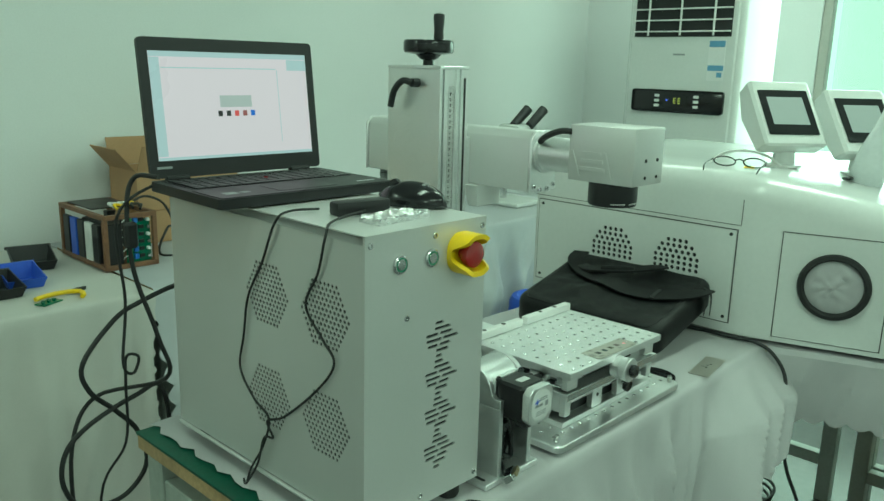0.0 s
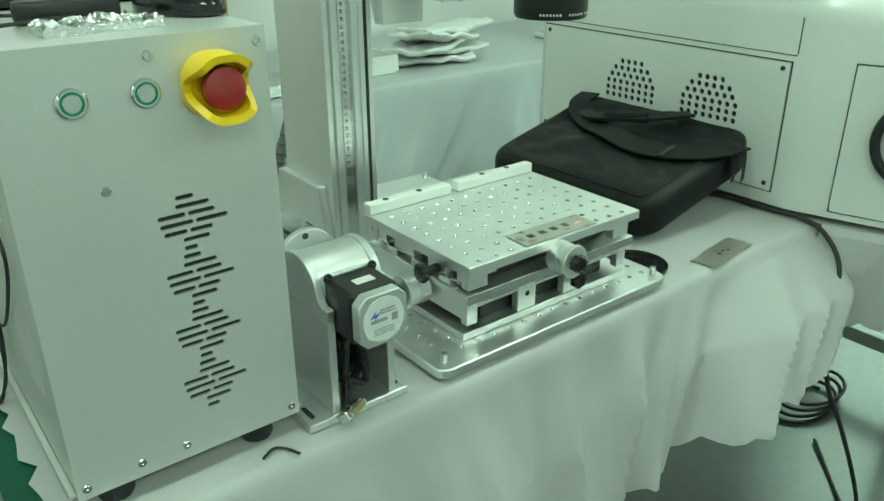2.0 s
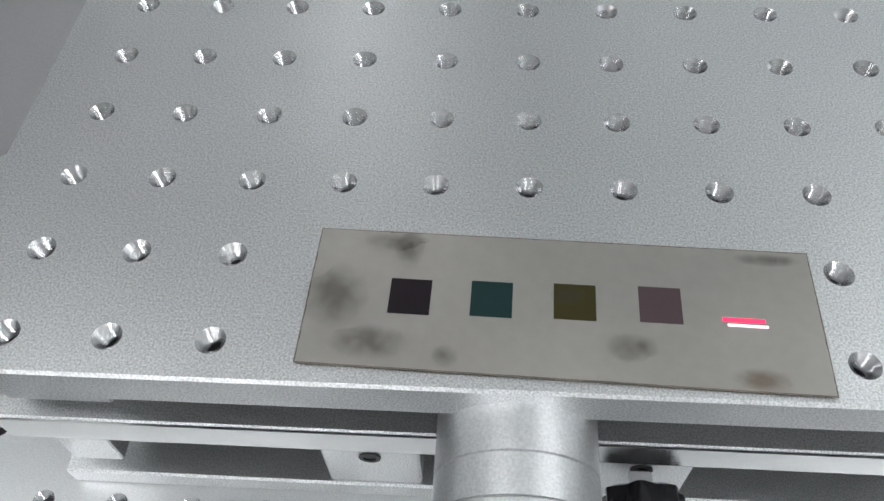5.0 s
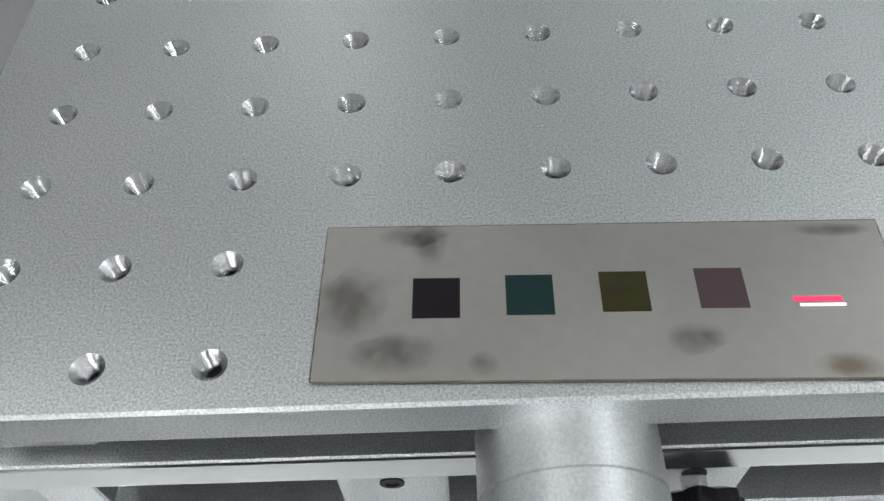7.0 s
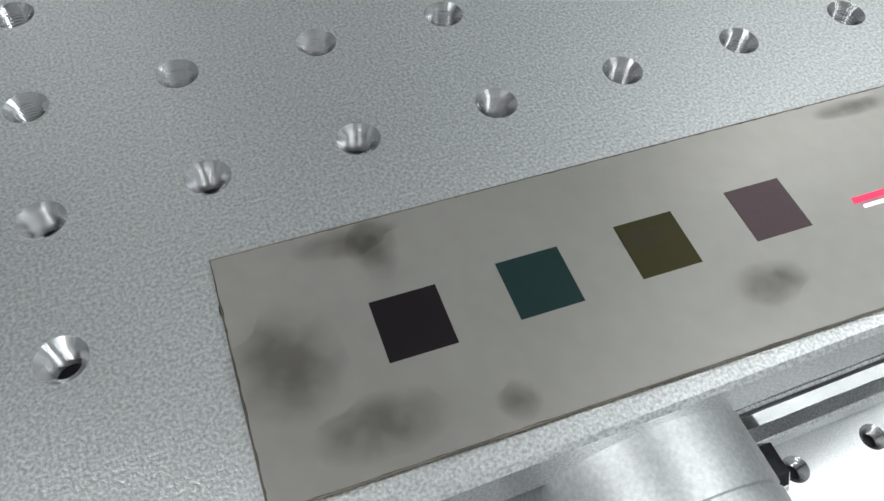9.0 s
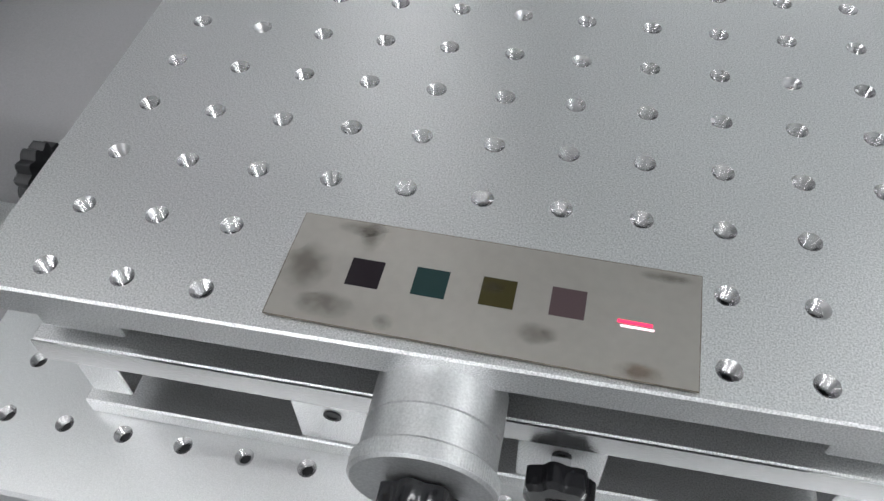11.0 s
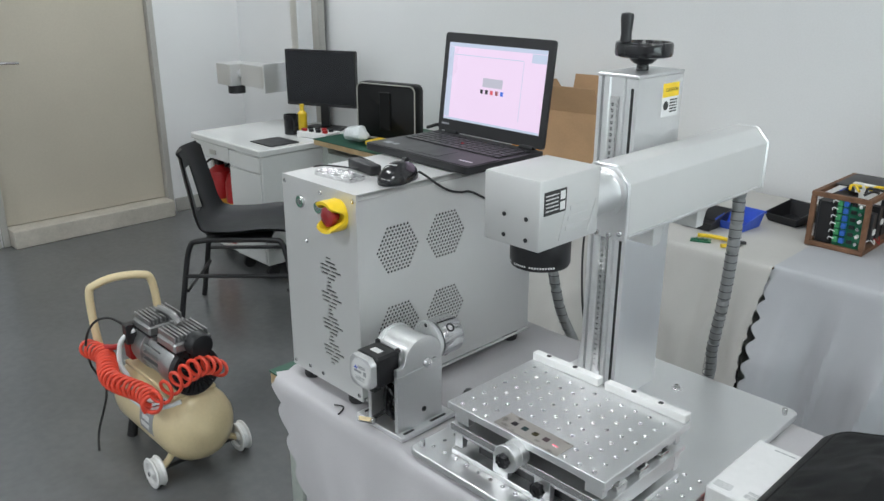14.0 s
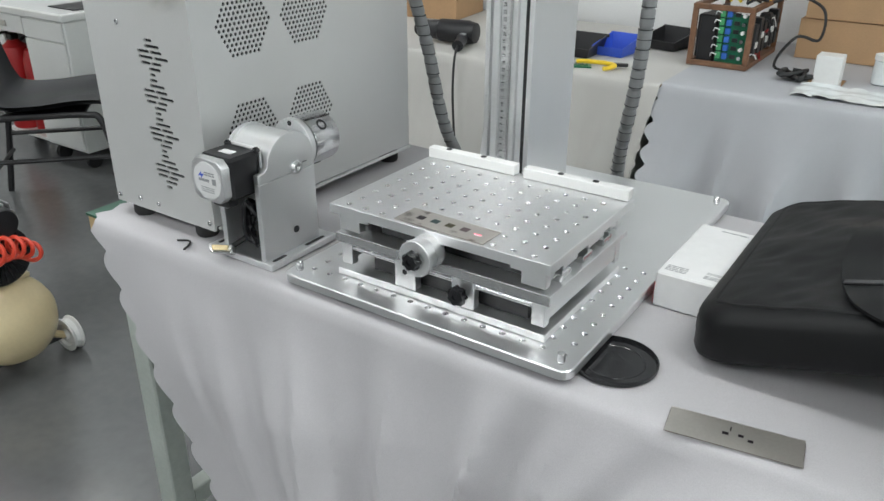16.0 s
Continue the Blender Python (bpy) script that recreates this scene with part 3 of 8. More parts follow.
def side_sheet(x, out, ys):
    bm = B()
    yc = (ys[0] + ys[1]) / 2
    place = lambda u, v, w: (x - out * w, u, v)
    lo, hi = CY0 + 0.0045, CY1 - 0.002
    half = 6.5 * 0.0078 * 0.866
    plain = []
    bands = [CZ0 + 0.002, 0.906 - half, 0.906 + half, 1.056 - half, 1.056 + half, CZ1 - 0.012]
    for a, b in ((0, 1), (2, 3), (4, 5)):
        plain.append((bands[a], bands[b], [(lo, hi, None, 0, 0)]))
    perforated(bm, place, plain, 0.001)
    for zc in (0.906, 1.056):
        perforated(bm, place, hex_rows(ys[0], zc, 0.0078, 7, 0.0027, lo, yc), 0.0014)
        perforated(bm, place, hex_rows(ys[1], zc, 0.0078, 7, 0.0027, yc, hi), 0.0014)
    bmesh.ops.remove_doubles(bm, verts=bm.verts, dist=0.00002)
    return bm


part("side_panel", side_sheet(CX1, 1, (0.085, 0.203)), [CAB, VENTSHADE], cab, "side panel with hexagons of round vent holes", sharp=0.1)
part("side_panel", side_sheet(CX0, -1, (0.071, 0.197)), [CAB, VENTSHADE], cab, "side panel with hexagons of round vent holes", sharp=0.1)
# front panel with four diamonds of slots
bm = B()
rows, z = [], 0.826
fx0, fx1 = CX0 - 0.0005, CX1 + 0.0005
pat = [(1, 0.012), (1, 0.024), (2, 0.043), (2, 0.060), (2, 0.050), (1, 0.030), (1, 0.016)]
pitch = 0.2145 / 28
rows.append((CZ0 - 0.004, z, [(fx0, fx1, None, 0, 0)]))
for d in range(4):
    for k, (n, w) in enumerate(pat):
        cx = -0.330 + (0.004 if k % 2 else -0.002)
        a = cx - w / 2 - 0.001
        cells, each = [(fx0, a, None, 0, 0)], (w + 0.002) / n
        for j in range(n):
            cells.append((a + j * each, a + (j + 1) * each, stadium(each - 0.0018, 0.0021, 4), a + (j + 0.5) * each, z + pitch / 2))
        cells.append((a + n * each, fx1, None, 0, 0))
        rows.append((z, z + pitch, cells))
        z += pitch
rows.append((z, CZ1 + 0.0012, [(fx0, fx1, None, 0, 0)]))
perforated(bm, lambda u, v, w: (u, CY0 + w, v), rows, 0.0025)
bmesh.ops.remove_doubles(bm, verts=bm.verts, dist=0.00002)
rim = [(fx0, CZ0 - 0.004), (fx1, CZ0 - 0.004), (fx1, CZ1 + 0.0012), (fx0, CZ1 + 0.0012)]
for k in range(4):
    (u, v), (p, q) = rim[k], rim[(k + 1) % 4]
    bm.faces.new([bm.verts.new(c) for c in ((u, CY0, v), (p, CY0, q), (p, CY0 + 0.004, q), (u, CY0 + 0.004, v))])
part("front_panel", bm, [CAB, VENTSHADE], cab, "front panel with diamonds of vent slots", sharp=0.1)
for sx, sz in ((CX0 + 0.008, 1.157), (CX1 - 0.008, 1.157), (CX0 + 0.008, 0.793), (CX1 - 0.008, 0.793), (-0.345, 1.155), (-0.393, 1.055), (-0.405, 0.797), (-0.363, 0.797)):
    bm = B()
    screw(bm, (sx, CY0, sz), (0, -1, 0), 0.0042, 0.0018)
    part("screw", bm, STEEL, cab)
for sx, sz in ((-0.406, 1.127), (-0.351, 1.127)):
    btn = part("push_button", lathe(B(), [(0.0118, 0), (0.0118, 0.003), (0.0105, 0.004), (0.009, 0.004), (0.009, 0.002)], 28, frame_from((sx, CY0, sz), (sx, -1, sz))[0], caps=False), STEEL, cab, "round steel push button")
    part("led_ring", lathe(B(), [(0.0088, 0.0015), (0.0088, 0.0034), (0.0074, 0.0034), (0.0074, 0.0015)], 28, frame_from((sx, CY0, sz), (sx, -1, sz))[0], caps=False), GREENGLOW, btn, "faint green lit ring")
    part("cap", lathe(B(), [(0.0072, 0.001), (0.0072, 0.004), (0.0066, 0.0045)], 24, frame_from((sx, CY0, sz), (sx, -1, sz))[0]), STEEL, btn)
# emergency stop: a yellow collar open below round a red mushroom
ex, ez = -0.295, 1.1265
bm = B()
n = 48
rings = []
for r, rel in ((0.0275, 0), (0.0275, 1), (0.0215, 1), (0.0215, 0)):
    ring = []
    for k in range(n):
        a = 2 * math.pi * k / n
        f = max(0.0, min(1.0, (abs(math.sin(a)) - 0.15) / 0.6))
        deep = 0.007 + 0.025 * f * f * (3 - 2 * f)
        sq = 1 + 0.06 * abs(math.sin(2 * a))
        ring.append(bm.verts.new((ex + r * sq * math.cos(a), CY0 - (deep - (0.001 if r < 0.025 else 0)) * rel - 0.0005, ez + r * sq * math.sin(a))))
    rings.append(ring)
for a, b in zip(rings, rings[1:]):
    for k in range(n):
        bm.faces.new((a[k], a[(k + 1) % n], b[(k + 1) % n], b[k]))
lathe(bm, [(0.0268, 0), (0.0268, 0.004), (0.012, 0.0045)], 36, frame_from((ex, CY0, ez), (ex, -1, ez))[0])
stop = part("emergency_stop", bm, YELLOW, cab, "yellow shroud of the emergency stop")
part("button", lathe(B(), [(0.010, 0.003), (0.010, 0.012), (0.0165, 0.014), (0.0182, 0.018), (0.0172, 0.025), (0.0115, 0.0275), (0.0055, 0.0278)], 32, frame_from((ex, CY0, ez), (ex, -1, ez))[0]), RED, stop, "red mushroom button")
for fx, fy in ((CX0 + 0.035, CY0 + 0.020), (CX1 - 0.040, CY0 + 0.020), (CX0 + 0.035, 0.42), (CX1 - 0.022, 0.42)):
    part("foot", lathe(B(), [(0.015, 0), (0.017, 0.004), (0.017, CZ0 - TOP - 0.001)], 20, pose(fx, fy, TOP)), RUBBER, cab)
for x, s in ((CX1, 1), (CX0, -1)):
    part("bottom_lip", box(B(), min(x, x + s * 0.006), max(x, x + s * 0.006), CY0 + 0.006, CY1 - 0.004, CZ0 - 0.003, CZ0 + 0.001, 0.001), CAB, cab)

# ---- marking machine: base plate, column, arm, head ----
BX0, BX1, BY0, BY1, BZ = -0.085, 0.316, -0.039, 0.535, 0.780
mk = thing("laser_marking_machine", "silver aluminium laser marking machine with column, arm and lens", "laser marker", (0.1, 0.25, TOP))
HOLE = [(0.0028, 0.0008), (0.0027, 0.0009)] + [(r, 0.0009 + 0.00032 * (k + 1)) for k, r in enumerate([0.00235, 0.0027] * 8)]


def grid_plate(bm, x0, x1, y0, y1, z, gx, gy, ngx, ngy, pitch, rings):
    """A drilled face: a grid of threaded holes inside a rectangle."""
    def cuts(lo, hi, g, n):
        out = [(max(lo, g + (i - 0.5) * pitch), min(hi, g + (i + 0.5) * pitch), g + i * pitch) for i in range(n)]
        pre = [(lo, out[0][0], None)] if out[0][0] > lo + 1e-6 else []
        post = [(out[-1][1], hi, None)] if out[-1][1] < hi - 1e-6 else []
        return pre + out + post

    rows = []
    for v0, v1, cv in cuts(y0, y1, gy, ngy):
        if cv is None:
            rows.append((v0, v1, [(x0, x1, None, 0, 0)]))
            continue
        rows.append((v0, v1, [(u0, u1, None if cu is None else circle_pts(0.0037, 28), cu, cv) for u0, u1, cu in cuts(x0, x1, gx, ngx)]))
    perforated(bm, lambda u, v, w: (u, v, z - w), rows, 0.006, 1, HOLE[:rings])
    return bm


bm = B()
prism(bm, rounded(BX0, BX1, BY0, BY1, 0.014), BZ - 0.011, BZ - 0.0062, "z")
ring_o, ring_i = rounded(BX0, BX1, BY0, BY1, 0.014), rounded(BX0 + 0.0015, BX1 - 0.0015, BY0 + 0.0015, BY1 - 0.0015, 0.013)
va = [bm.verts.new((x, y, BZ - 0.0062)) for x, y in ring_o]
vb = [bm.verts.new((x, y, BZ - 0.0015)) for x, y in ring_o]
vc = [bm.verts.new((x, y, BZ)) for x, y in ring_i]
for k in range(len(va)):
    k2 = (k + 1) % len(va)
    bm.faces.new((va[k], va[k2], vb[k2], vb[k]))
    bm.faces.new((vb[k], vb[k2], vc[k2], vc[k]))
# corner fills between the rounded rim and the drilled rectangle
rx0, rx1, ry0, ry1 = BX0 + 0.0145, BX1 - 0.0145, BY0 + 0.0145, BY1 - 0.0145
inner = [bm.verts.new(c) for c in ((rx1, ry1, BZ), (rx0, ry1, BZ), (rx0, ry0, BZ), (rx1, ry0, BZ))]
for q in range(4):
    for k in range(4):
        bm.faces.new((vc[q * 5 + k], vc[q * 5 + k + 1], inner[q]))
    bm.faces.new((vc[q * 5 + 4], vc[(q * 5 + 5) % 20], inner[(q + 1) % 4], inner[q]))
grid_plate(bm, rx0, rx1, ry0, ry1, BZ, -0.057, -0.008, 15, 10, 0.0252, 11)
base = part("base_plate", bm, [BASEALU, THREAD, DKSTEEL_SHADE], mk, "drilled aluminium base plate with rounded corners", sharp=0.1)
for x, y in ((-0.069, -0.022), (0.300, -0.024), (0.301, 0.505), (-0.072, 0.512)):
    bm = cyl(B(), (x, y, BZ), (x, y, BZ + 0.013), 0.0042, seg=14, bev=0.0008)
    for k in range(5):
        lathe(bm, [(0.0042, 0.002 + k * 0.002), (0.0047, 0.003 + k * 0.002), (0.0042, 0.004 + k * 0.002)], 14, pose(x, y, BZ), caps=False)
    part("levelling_screw", bm, STEEL, base)
for x, y in ((0.120, 0.452), (-0.060, 0.452), (0.02, 0.5)):
    part("washer_bolt", lathe(B(), [(0.0095, 0), (0.0095, 0.002), (0.006, 0.002), (0.006, 0.007), (0.0055, 0.0078), (0.003, 0.0078), (0.003, 0.004)], 20, pose(x, y, BZ)), STEEL, base)
for x, y in ((BX0 + 0.03, BY0 + 0.03), (BX1 - 0.03, BY0 + 0.03), (BX0 + 0.03, BY1 - 0.03), (BX1 - 0.03, BY1 - 0.03)):
    part("rubber_foot", cyl(B(), (x, y, TOP), (x, y, BZ - 0.0112), 0.014, seg=16), RUBBER, base)

# column: extruded profile with grooves, ruler and hand wheel
KX0, KX1, KY0, KY1, KZ1 = -0.006, 0.070, 0.316, 0.452, 1.358
bm = B()
prof = [(KX0, KY0), (KX0 + 0.007, KY0), (KX0 + 0.007, KY0 + 0.008), (KX0 + 0.012, KY0 + 0.008), (KX0 + 0.012, KY0), (KX0 + 0.022, KY0), (KX0 + 0.024, KY0 + 0.003),
        (KX0 + 0.042, KY0 + 0.003), (KX0 + 0.044, KY0), (KX0 + 0.050, KY0), (KX0 + 0.052, KY0 + 0.004), (KX0 + 0.0565, KY0 + 0.004), (KX0 + 0.0565, KY0),
        (KX1, KY0), (KX1, KY1), (KX0, KY1)]
prism(bm, prof, BZ + 0.0005, KZ1, "z")
col = part("column", bm, ALU, mk, "upright extruded aluminium column with grooves")
part("slot_strip", box(B(), KX1 - 0.0125, KX1 - 0.0075, KY0 - 0.0006, KY0 + 0.0002, BZ + 0.02, KZ1 - 0.015), RUBBER, col, "black slot down the column")
part("top_cap", box(B(), KX0 - 0.001, KX1 + 0.001, KY0 - 0.001, KY1 + 0.001, KZ1 + 0.0005, KZ1 + 0.006, 0.001), ALU, col)
part("ruler", box(B(), KX0 + 0.0245, KX0 + 0.0415, KY0 + 0.0012, KY0 + 0.0028, 0.80, KZ1 - 0.03), ALU_S, col, "steel ruler with centimetre numbers")
bm = B()
zr = 0.8345
for k in range(0, 500):
    zz = zr + k * 0.001
    if zz > KZ1 - 0.035:
        break
    w = 0.0065 if k % 10 == 0 else 0.005 if k % 5 == 0 else 0.0035
    box(bm, KX0 + 0.0412 - w, KX0 + 0.0412, KY0 + 0.0009, KY0 + 0.0012, zz - 0.00012, zz + 0.00012)
part("ruler_ticks", bm, INK, col, "fine black millimetre ticks")
for k in range(1, 49):
    words("ruler_number", str(k), 0.0062, Matrix.Translation((KX0 + 0.030, KY0 + 0.0009, zr + k * 0.01)) @ pose(0, 0, 0, 90, 0, 0) @ pose(0, 0, 0, 0, 0, 90), INK, col)
part("base_bracket", prism(B(), [(KY0 - 0.0, BZ + 0.0005), (KY1 + 0.03, BZ + 0.0005), (KY1 + 0.03, BZ + 0.012), (KY1 + 0.004, BZ + 0.10), (KY0 + 0.02, BZ + 0.10)], KX0 - 0.0135, KX0 - 0.0005, "x", 0.001), ALU, col, "side gusset at the foot of the column")
part("foot_flange", box(B(), KX0 - 0.055, KX0 - 0.0005, KY0 - 0.03, KY0 + 0.07, BZ + 0.0005, BZ + 0.010, 0.0015), ALU, col)
part("foot_screw", lathe(B(), [(0.0085, 0), (0.0085, 0.002), (0.0055, 0.002), (0.0055, 0.006), (0.003, 0.006), (0.003, 0.003)], 18, pose(KX0 - 0.038, KY0 - 0.012, BZ + 0.010)), STEEL, col)
wx, wy = 0.032, 0.384
wz = KZ1 + 0.006
wheel = part("hand_wheel", lathe(B(), [(0.010, 0.0005), (0.010, 0.010), (0.016, 0.012), (0.024, 0.020), (0.039, 0.022), (0.0455, 0.024), (0.047, 0.028), (0.047, 0.042), (0.045, 0.046), (0.041, 0.046), (0.039, 0.038), (0.014, 0.036), (0.012, 0.040), (0.004, 0.040)], 40, pose(wx, wy, wz)), GLOSSBLK, col, "black plastic hand wheel")
hx, hy = wx - 0.012, wy - 0.037
part("crank_handle", lathe(B(), [(0.006, 0.045), (0.0095, 0.048), (0.0085, 0.060), (0.0105, 0.085), (0.0095, 0.091), (0.004, 0.0925)], 20, pose(hx, hy, wz)), BLACK, wheel)
bm = B()
cyl(bm, (KX0, 0.372, 1.333), (KX0 - 0.016, 0.372, 1.333), 0.008, seg=14)
tube(bm, [(KX0 - 0.014, 0.372, 1.333), (KX0 - 0.020, 0.392, 1.336), (KX0 - 0.022, 0.412, 1.318), (KX0 - 0.024, 0.42, 1.288)], 0.006, 8)
part("clamp_lever", bm, BLACK, col, "black clamp lever")
stk = part("warning_sticker", box(B(), KX1, KX1 + 0.0004, 0.390, 0.440, 1.290, 1.345), PAPER, col, "yellow and white caution sticker")
part("sticker_band", box(B(), KX1 + 0.0004, KX1 + 0.0006, 0.390, 0.440, 1.322, 1.345), YELLOW, stk)
words("caution_text", "CAUTION", 0.0085, Matrix.Translation((KX1 + 0.0007, 0.418, 1.3335)) @ pose(0, 0, 0, 90, 0, 90), INK, stk)
bm = B()
text_bars(bm, lambda u, v, w: (KX1 + 0.0005 + w, u, v), 0.414, 0.437, 1.295, 1.319, 5, 3)
lathe(bm, [(0.0075, 0), (0.0075, 0.0003)], 20, frame_from((KX1 + 0.0005, 0.402, 1.308), (1, 0.402, 1.308))[0])
part("small_print", bm, INK, stk)

# arm
AX0, AX1, AY0, AY1, AZ0, AZ1 = 0.084, 0.158, 0.178, 0.612, 1.146, 1.254


def arm_outline(g=0.0):
    return [(AX0 - g, AZ0 - g), (AX1 + g, AZ0 - g), (AX1 + g, AZ1 - 0.024), (AX1 - 0.022, AZ1 + g), (AX0 + 0.012, AZ1 + g), (AX0 - g, AZ1 - 0.012)]


arm = part("arm", prism(B(), arm_outline(), AY0, AY1, "y", 0.0015), CAB, mk, "grey extruded aluminium arm housing")
part("end_plate", prism(B(), arm_outline(0.0015), AY1 + 0.0005, AY1 + 0.006, "y", 0.0012), ALU, arm, "aluminium end plate")
part("end_plate", prism(B(), arm_outline(0.0015), AY0 - 0.0065, AY0 - 0.0005, "y", 0.0012), ALU, arm, "aluminium end plate")
for x, z in ((AX1 - 0.008, AZ0 + 0.010), (AX1 - 0.026, AZ0 + 0.004), (AX0 + 0.008, AZ0 + 0.010), (AX0 + 0.026, AZ0 + 0.004)):
    bm = B()
    screw(bm, (x, AY0 - 0.0066, z), (0, -1, 0), 0.0045, 0.004)
    part("screw", bm, STEEL, arm)
part("lower_strip", box(B(), AX1 + 0.0003, AX1 + 0.0022, AY0 + 0.002, AY1 - 0.02, AZ0 + 0.004, AZ0 + 0.007, 0.0005), ALU, arm)
part("carriage", box(B(), KX1 + 0.001, AX0 - 0.0005, KY0 + 0.002, KY1 - 0.012, AZ0 - 0.012, AZ1 - 0.02, 0.0015), ALU, arm)
for y0 in (KY0 - 0.03, KY1 - 0.03):
    prof = [(y0, AZ0 - 0.0005), (y0 + 0.05, AZ0 - 0.0005), (y0 + 0.046, AZ0 - 0.006), (y0 + 0.03, AZ0 - 0.016), (y0 + 0.022, AZ0 - 0.04), (y0, AZ0 - 0.04)]
    part("support_bracket", prism(B(), prof, KX1 + 0.0005, AX1 - 0.02, "x", 0.001), CAB, arm)
NX, NZ = 0.121, 1.215
part("neck", lathe(B(), [(0.036, 0), (0.036, 0.006), (0.031, 0.008), (0.030, 0.075), (0.033, 0.076), (0.033, 0.085)], 36, frame_from((NX, AY0 - 0.007, NZ), (NX, -1, NZ))[0]), ALU, arm, "round aluminium beam tube")
HX0, HX1, HY0, HY1, HZ0, HZ1 = 0.074, 0.168, -0.040, 0.087, 1.181, 1.275
head = part("scan_head", box(B(), HX0, HX1, HY0, HY1, HZ0, HZ1, 0.003, 2), CAB, mk, "grey box-shaped scan head")
for x in (0.110, 0.147):
    for z in (1.194, 1.222):
        bm = B()
        screw(bm, (x, HY0, z), (0, -1, 0), 0.003, 0.0015)
        part("screw", bm, DKSTEEL_SHADE, head)
for sx, s in ((HX1, 1), (HX0, -1)):
    plc = lambda u, v, w, sx=sx, s=s: (sx + s * w, u, v)
    for a, b, c, d in ((0.000, 1.190, 0.016, 1.232), (0.062, 1.190, 0.080, 1.232), (0.022, 1.226, 0.060, 1.232), (0.018, 1.213, 0.062, 1.219), (0.014, 1.200, 0.064, 1.206)):
        slant = 0.0 if b > 1.195 and d - b < 0.01 else 0.012
        cs = [(a, b), (a + (0.003 if slant else c - a), b), (c, d), (c - (0.003 if slant else c - a), d)] if slant else [(a, b), (c, b), (c, d), (a, d)]
        bm = B()
        lo = [bm.verts.new(plc(u, v, 0)) for u, v in cs]
        hi = [bm.verts.new(plc(u, v, 0.0012)) for u, v in cs]
        bm.faces.new(hi)
        for k in range(4):
            bm.faces.new((lo[k], lo[(k + 1) % 4], hi[(k + 1) % 4], hi[k]))
        part("embossed_ridge", bm, CAB, head)
lab = part("label_plate", box(B(), HX1, HX1 + 0.0006, -0.032, 0.013, 1.228, 1.259, 0.0), LABELBLK, head, "black label with small print")
bm = B()
text_bars(bm, lambda u, v, w: (HX1 + 0.0006 + w, u, v), -0.029, -0.003, 1.231, 1.256, 5, 5, 0.3)
box(bm, HX1 + 0.0006, HX1 + 0.0009, 0.000, 0.010, 1.231, 1.242), box(bm, HX1 + 0.0006, HX1 + 0.0009, 0.000, 0.010, 1.245, 1.256)
part("label_print", bm, WHITEPL, lab)
LX, LY = 0.121, 0.024
lens = part("lens", lathe(B(), [(0.030, -0.0005), (0.0405, -0.001), (0.0415, -0.004), (0.0415, -0.036), (0.0395, -0.040), (0.033, -0.040), (0.031, -0.034)], 48, pose(LX, LY, HZ0)), MATTEBLK, head, "black field lens with fine white print")
bm = B()
for k in range(26):
    a = radians(-150 + k * 5.0)
    if k in (7, 8, 15):
        continue
    m = Matrix.Translation((LX, LY, HZ0 - 0.034)) @ Matrix.Rotation(a, 4, "Z")
    box(bm, 0.0414, 0.0417, -0.0010, 0.0010, -0.0012, 0.0012, m=m)
part("lens_print", bm, WHITEPL, lens)
part("cable", tube(B(), [(HX0 + 0.002, HY1 - 0.004, 1.262), (HX0 - 0.006, HY1 + 0.014, 1.262), (HX0 + 0.004, HY1 + 0.05, 1.250), (AX0 + 0.018, AY0 - 0.008, 1.235)], 0.0055, 10), RUBBER, head, "black head cable with plug")


def ribbed(i, n):
    return 0.0098 if i % 8 == 0 else 0.0118


part("corrugated_hose", tube(B(), [(0.125, AY1 - 0.012, AZ0 + 0.002), (0.122, AY1 - 0.004, 1.05), (0.105, 0.635, 0.92), (0.075, 0.675, 0.78), (0.05, 0.715, 0.66), (-0.03, 0.73, 0.45), (-0.12, 0.70, 0.2), (-0.16, 0.68, 0.012)], 0.0115, 12, 30, ribbed), HOSE, mk, "grey corrugated cable hose")
cabhose = part("corrugated_hose", tube(B(), [(-0.285, CY1 + 0.002, 1.09), (-0.280, 0.50, 1.07), (-0.262, 0.535, 0.95), (-0.24, 0.56, 0.80), (-0.20, 0.60, 0.66), (-0.18, 0.66, 0.4), (-0.17, 0.68, 0.012)], 0.0115, 12, 30, ribbed), HOSE, cab, "grey corrugated cable hose")

# Slightly raised dark rings paint the shade between the hose's ribs.
HOSEBAND = material("painted_groove_shade", (0.045, 0.045, 0.048), 0.6)
for run, parent in (([(0.125, AY1 - 0.012, AZ0 + 0.002), (0.122, AY1 - 0.004, 1.05), (0.105, 0.635, 0.92), (0.075, 0.675, 0.78), (0.05, 0.715, 0.66)], mk),
                    ([(-0.285, CY1 + 0.002, 1.09), (-0.280, 0.50, 1.07), (-0.262, 0.535, 0.95), (-0.24, 0.56, 0.80), (-0.20, 0.60, 0.66)], cab)):
    line, gone, bm = smooth_line(run, 40), 0.0, B()
    for p, q in zip(line, line[1:]):
        gone += (q - p).length
        if gone > 0.0165:
            gone = 0.0
            m, _ = frame_from(p, q)
            lathe(bm, [(0.0116, -0.0009), (0.0124, -0.0006), (0.0124, 0.0006), (0.0116, 0.0009)], 16, m @ Matrix.Rotation(0.22, 4, "X"), caps=False)
    tagged(part("hose_groove", bm, HOSEBAND, parent, "dark rings painted as shade in the hose grooves"), kind="stuff")

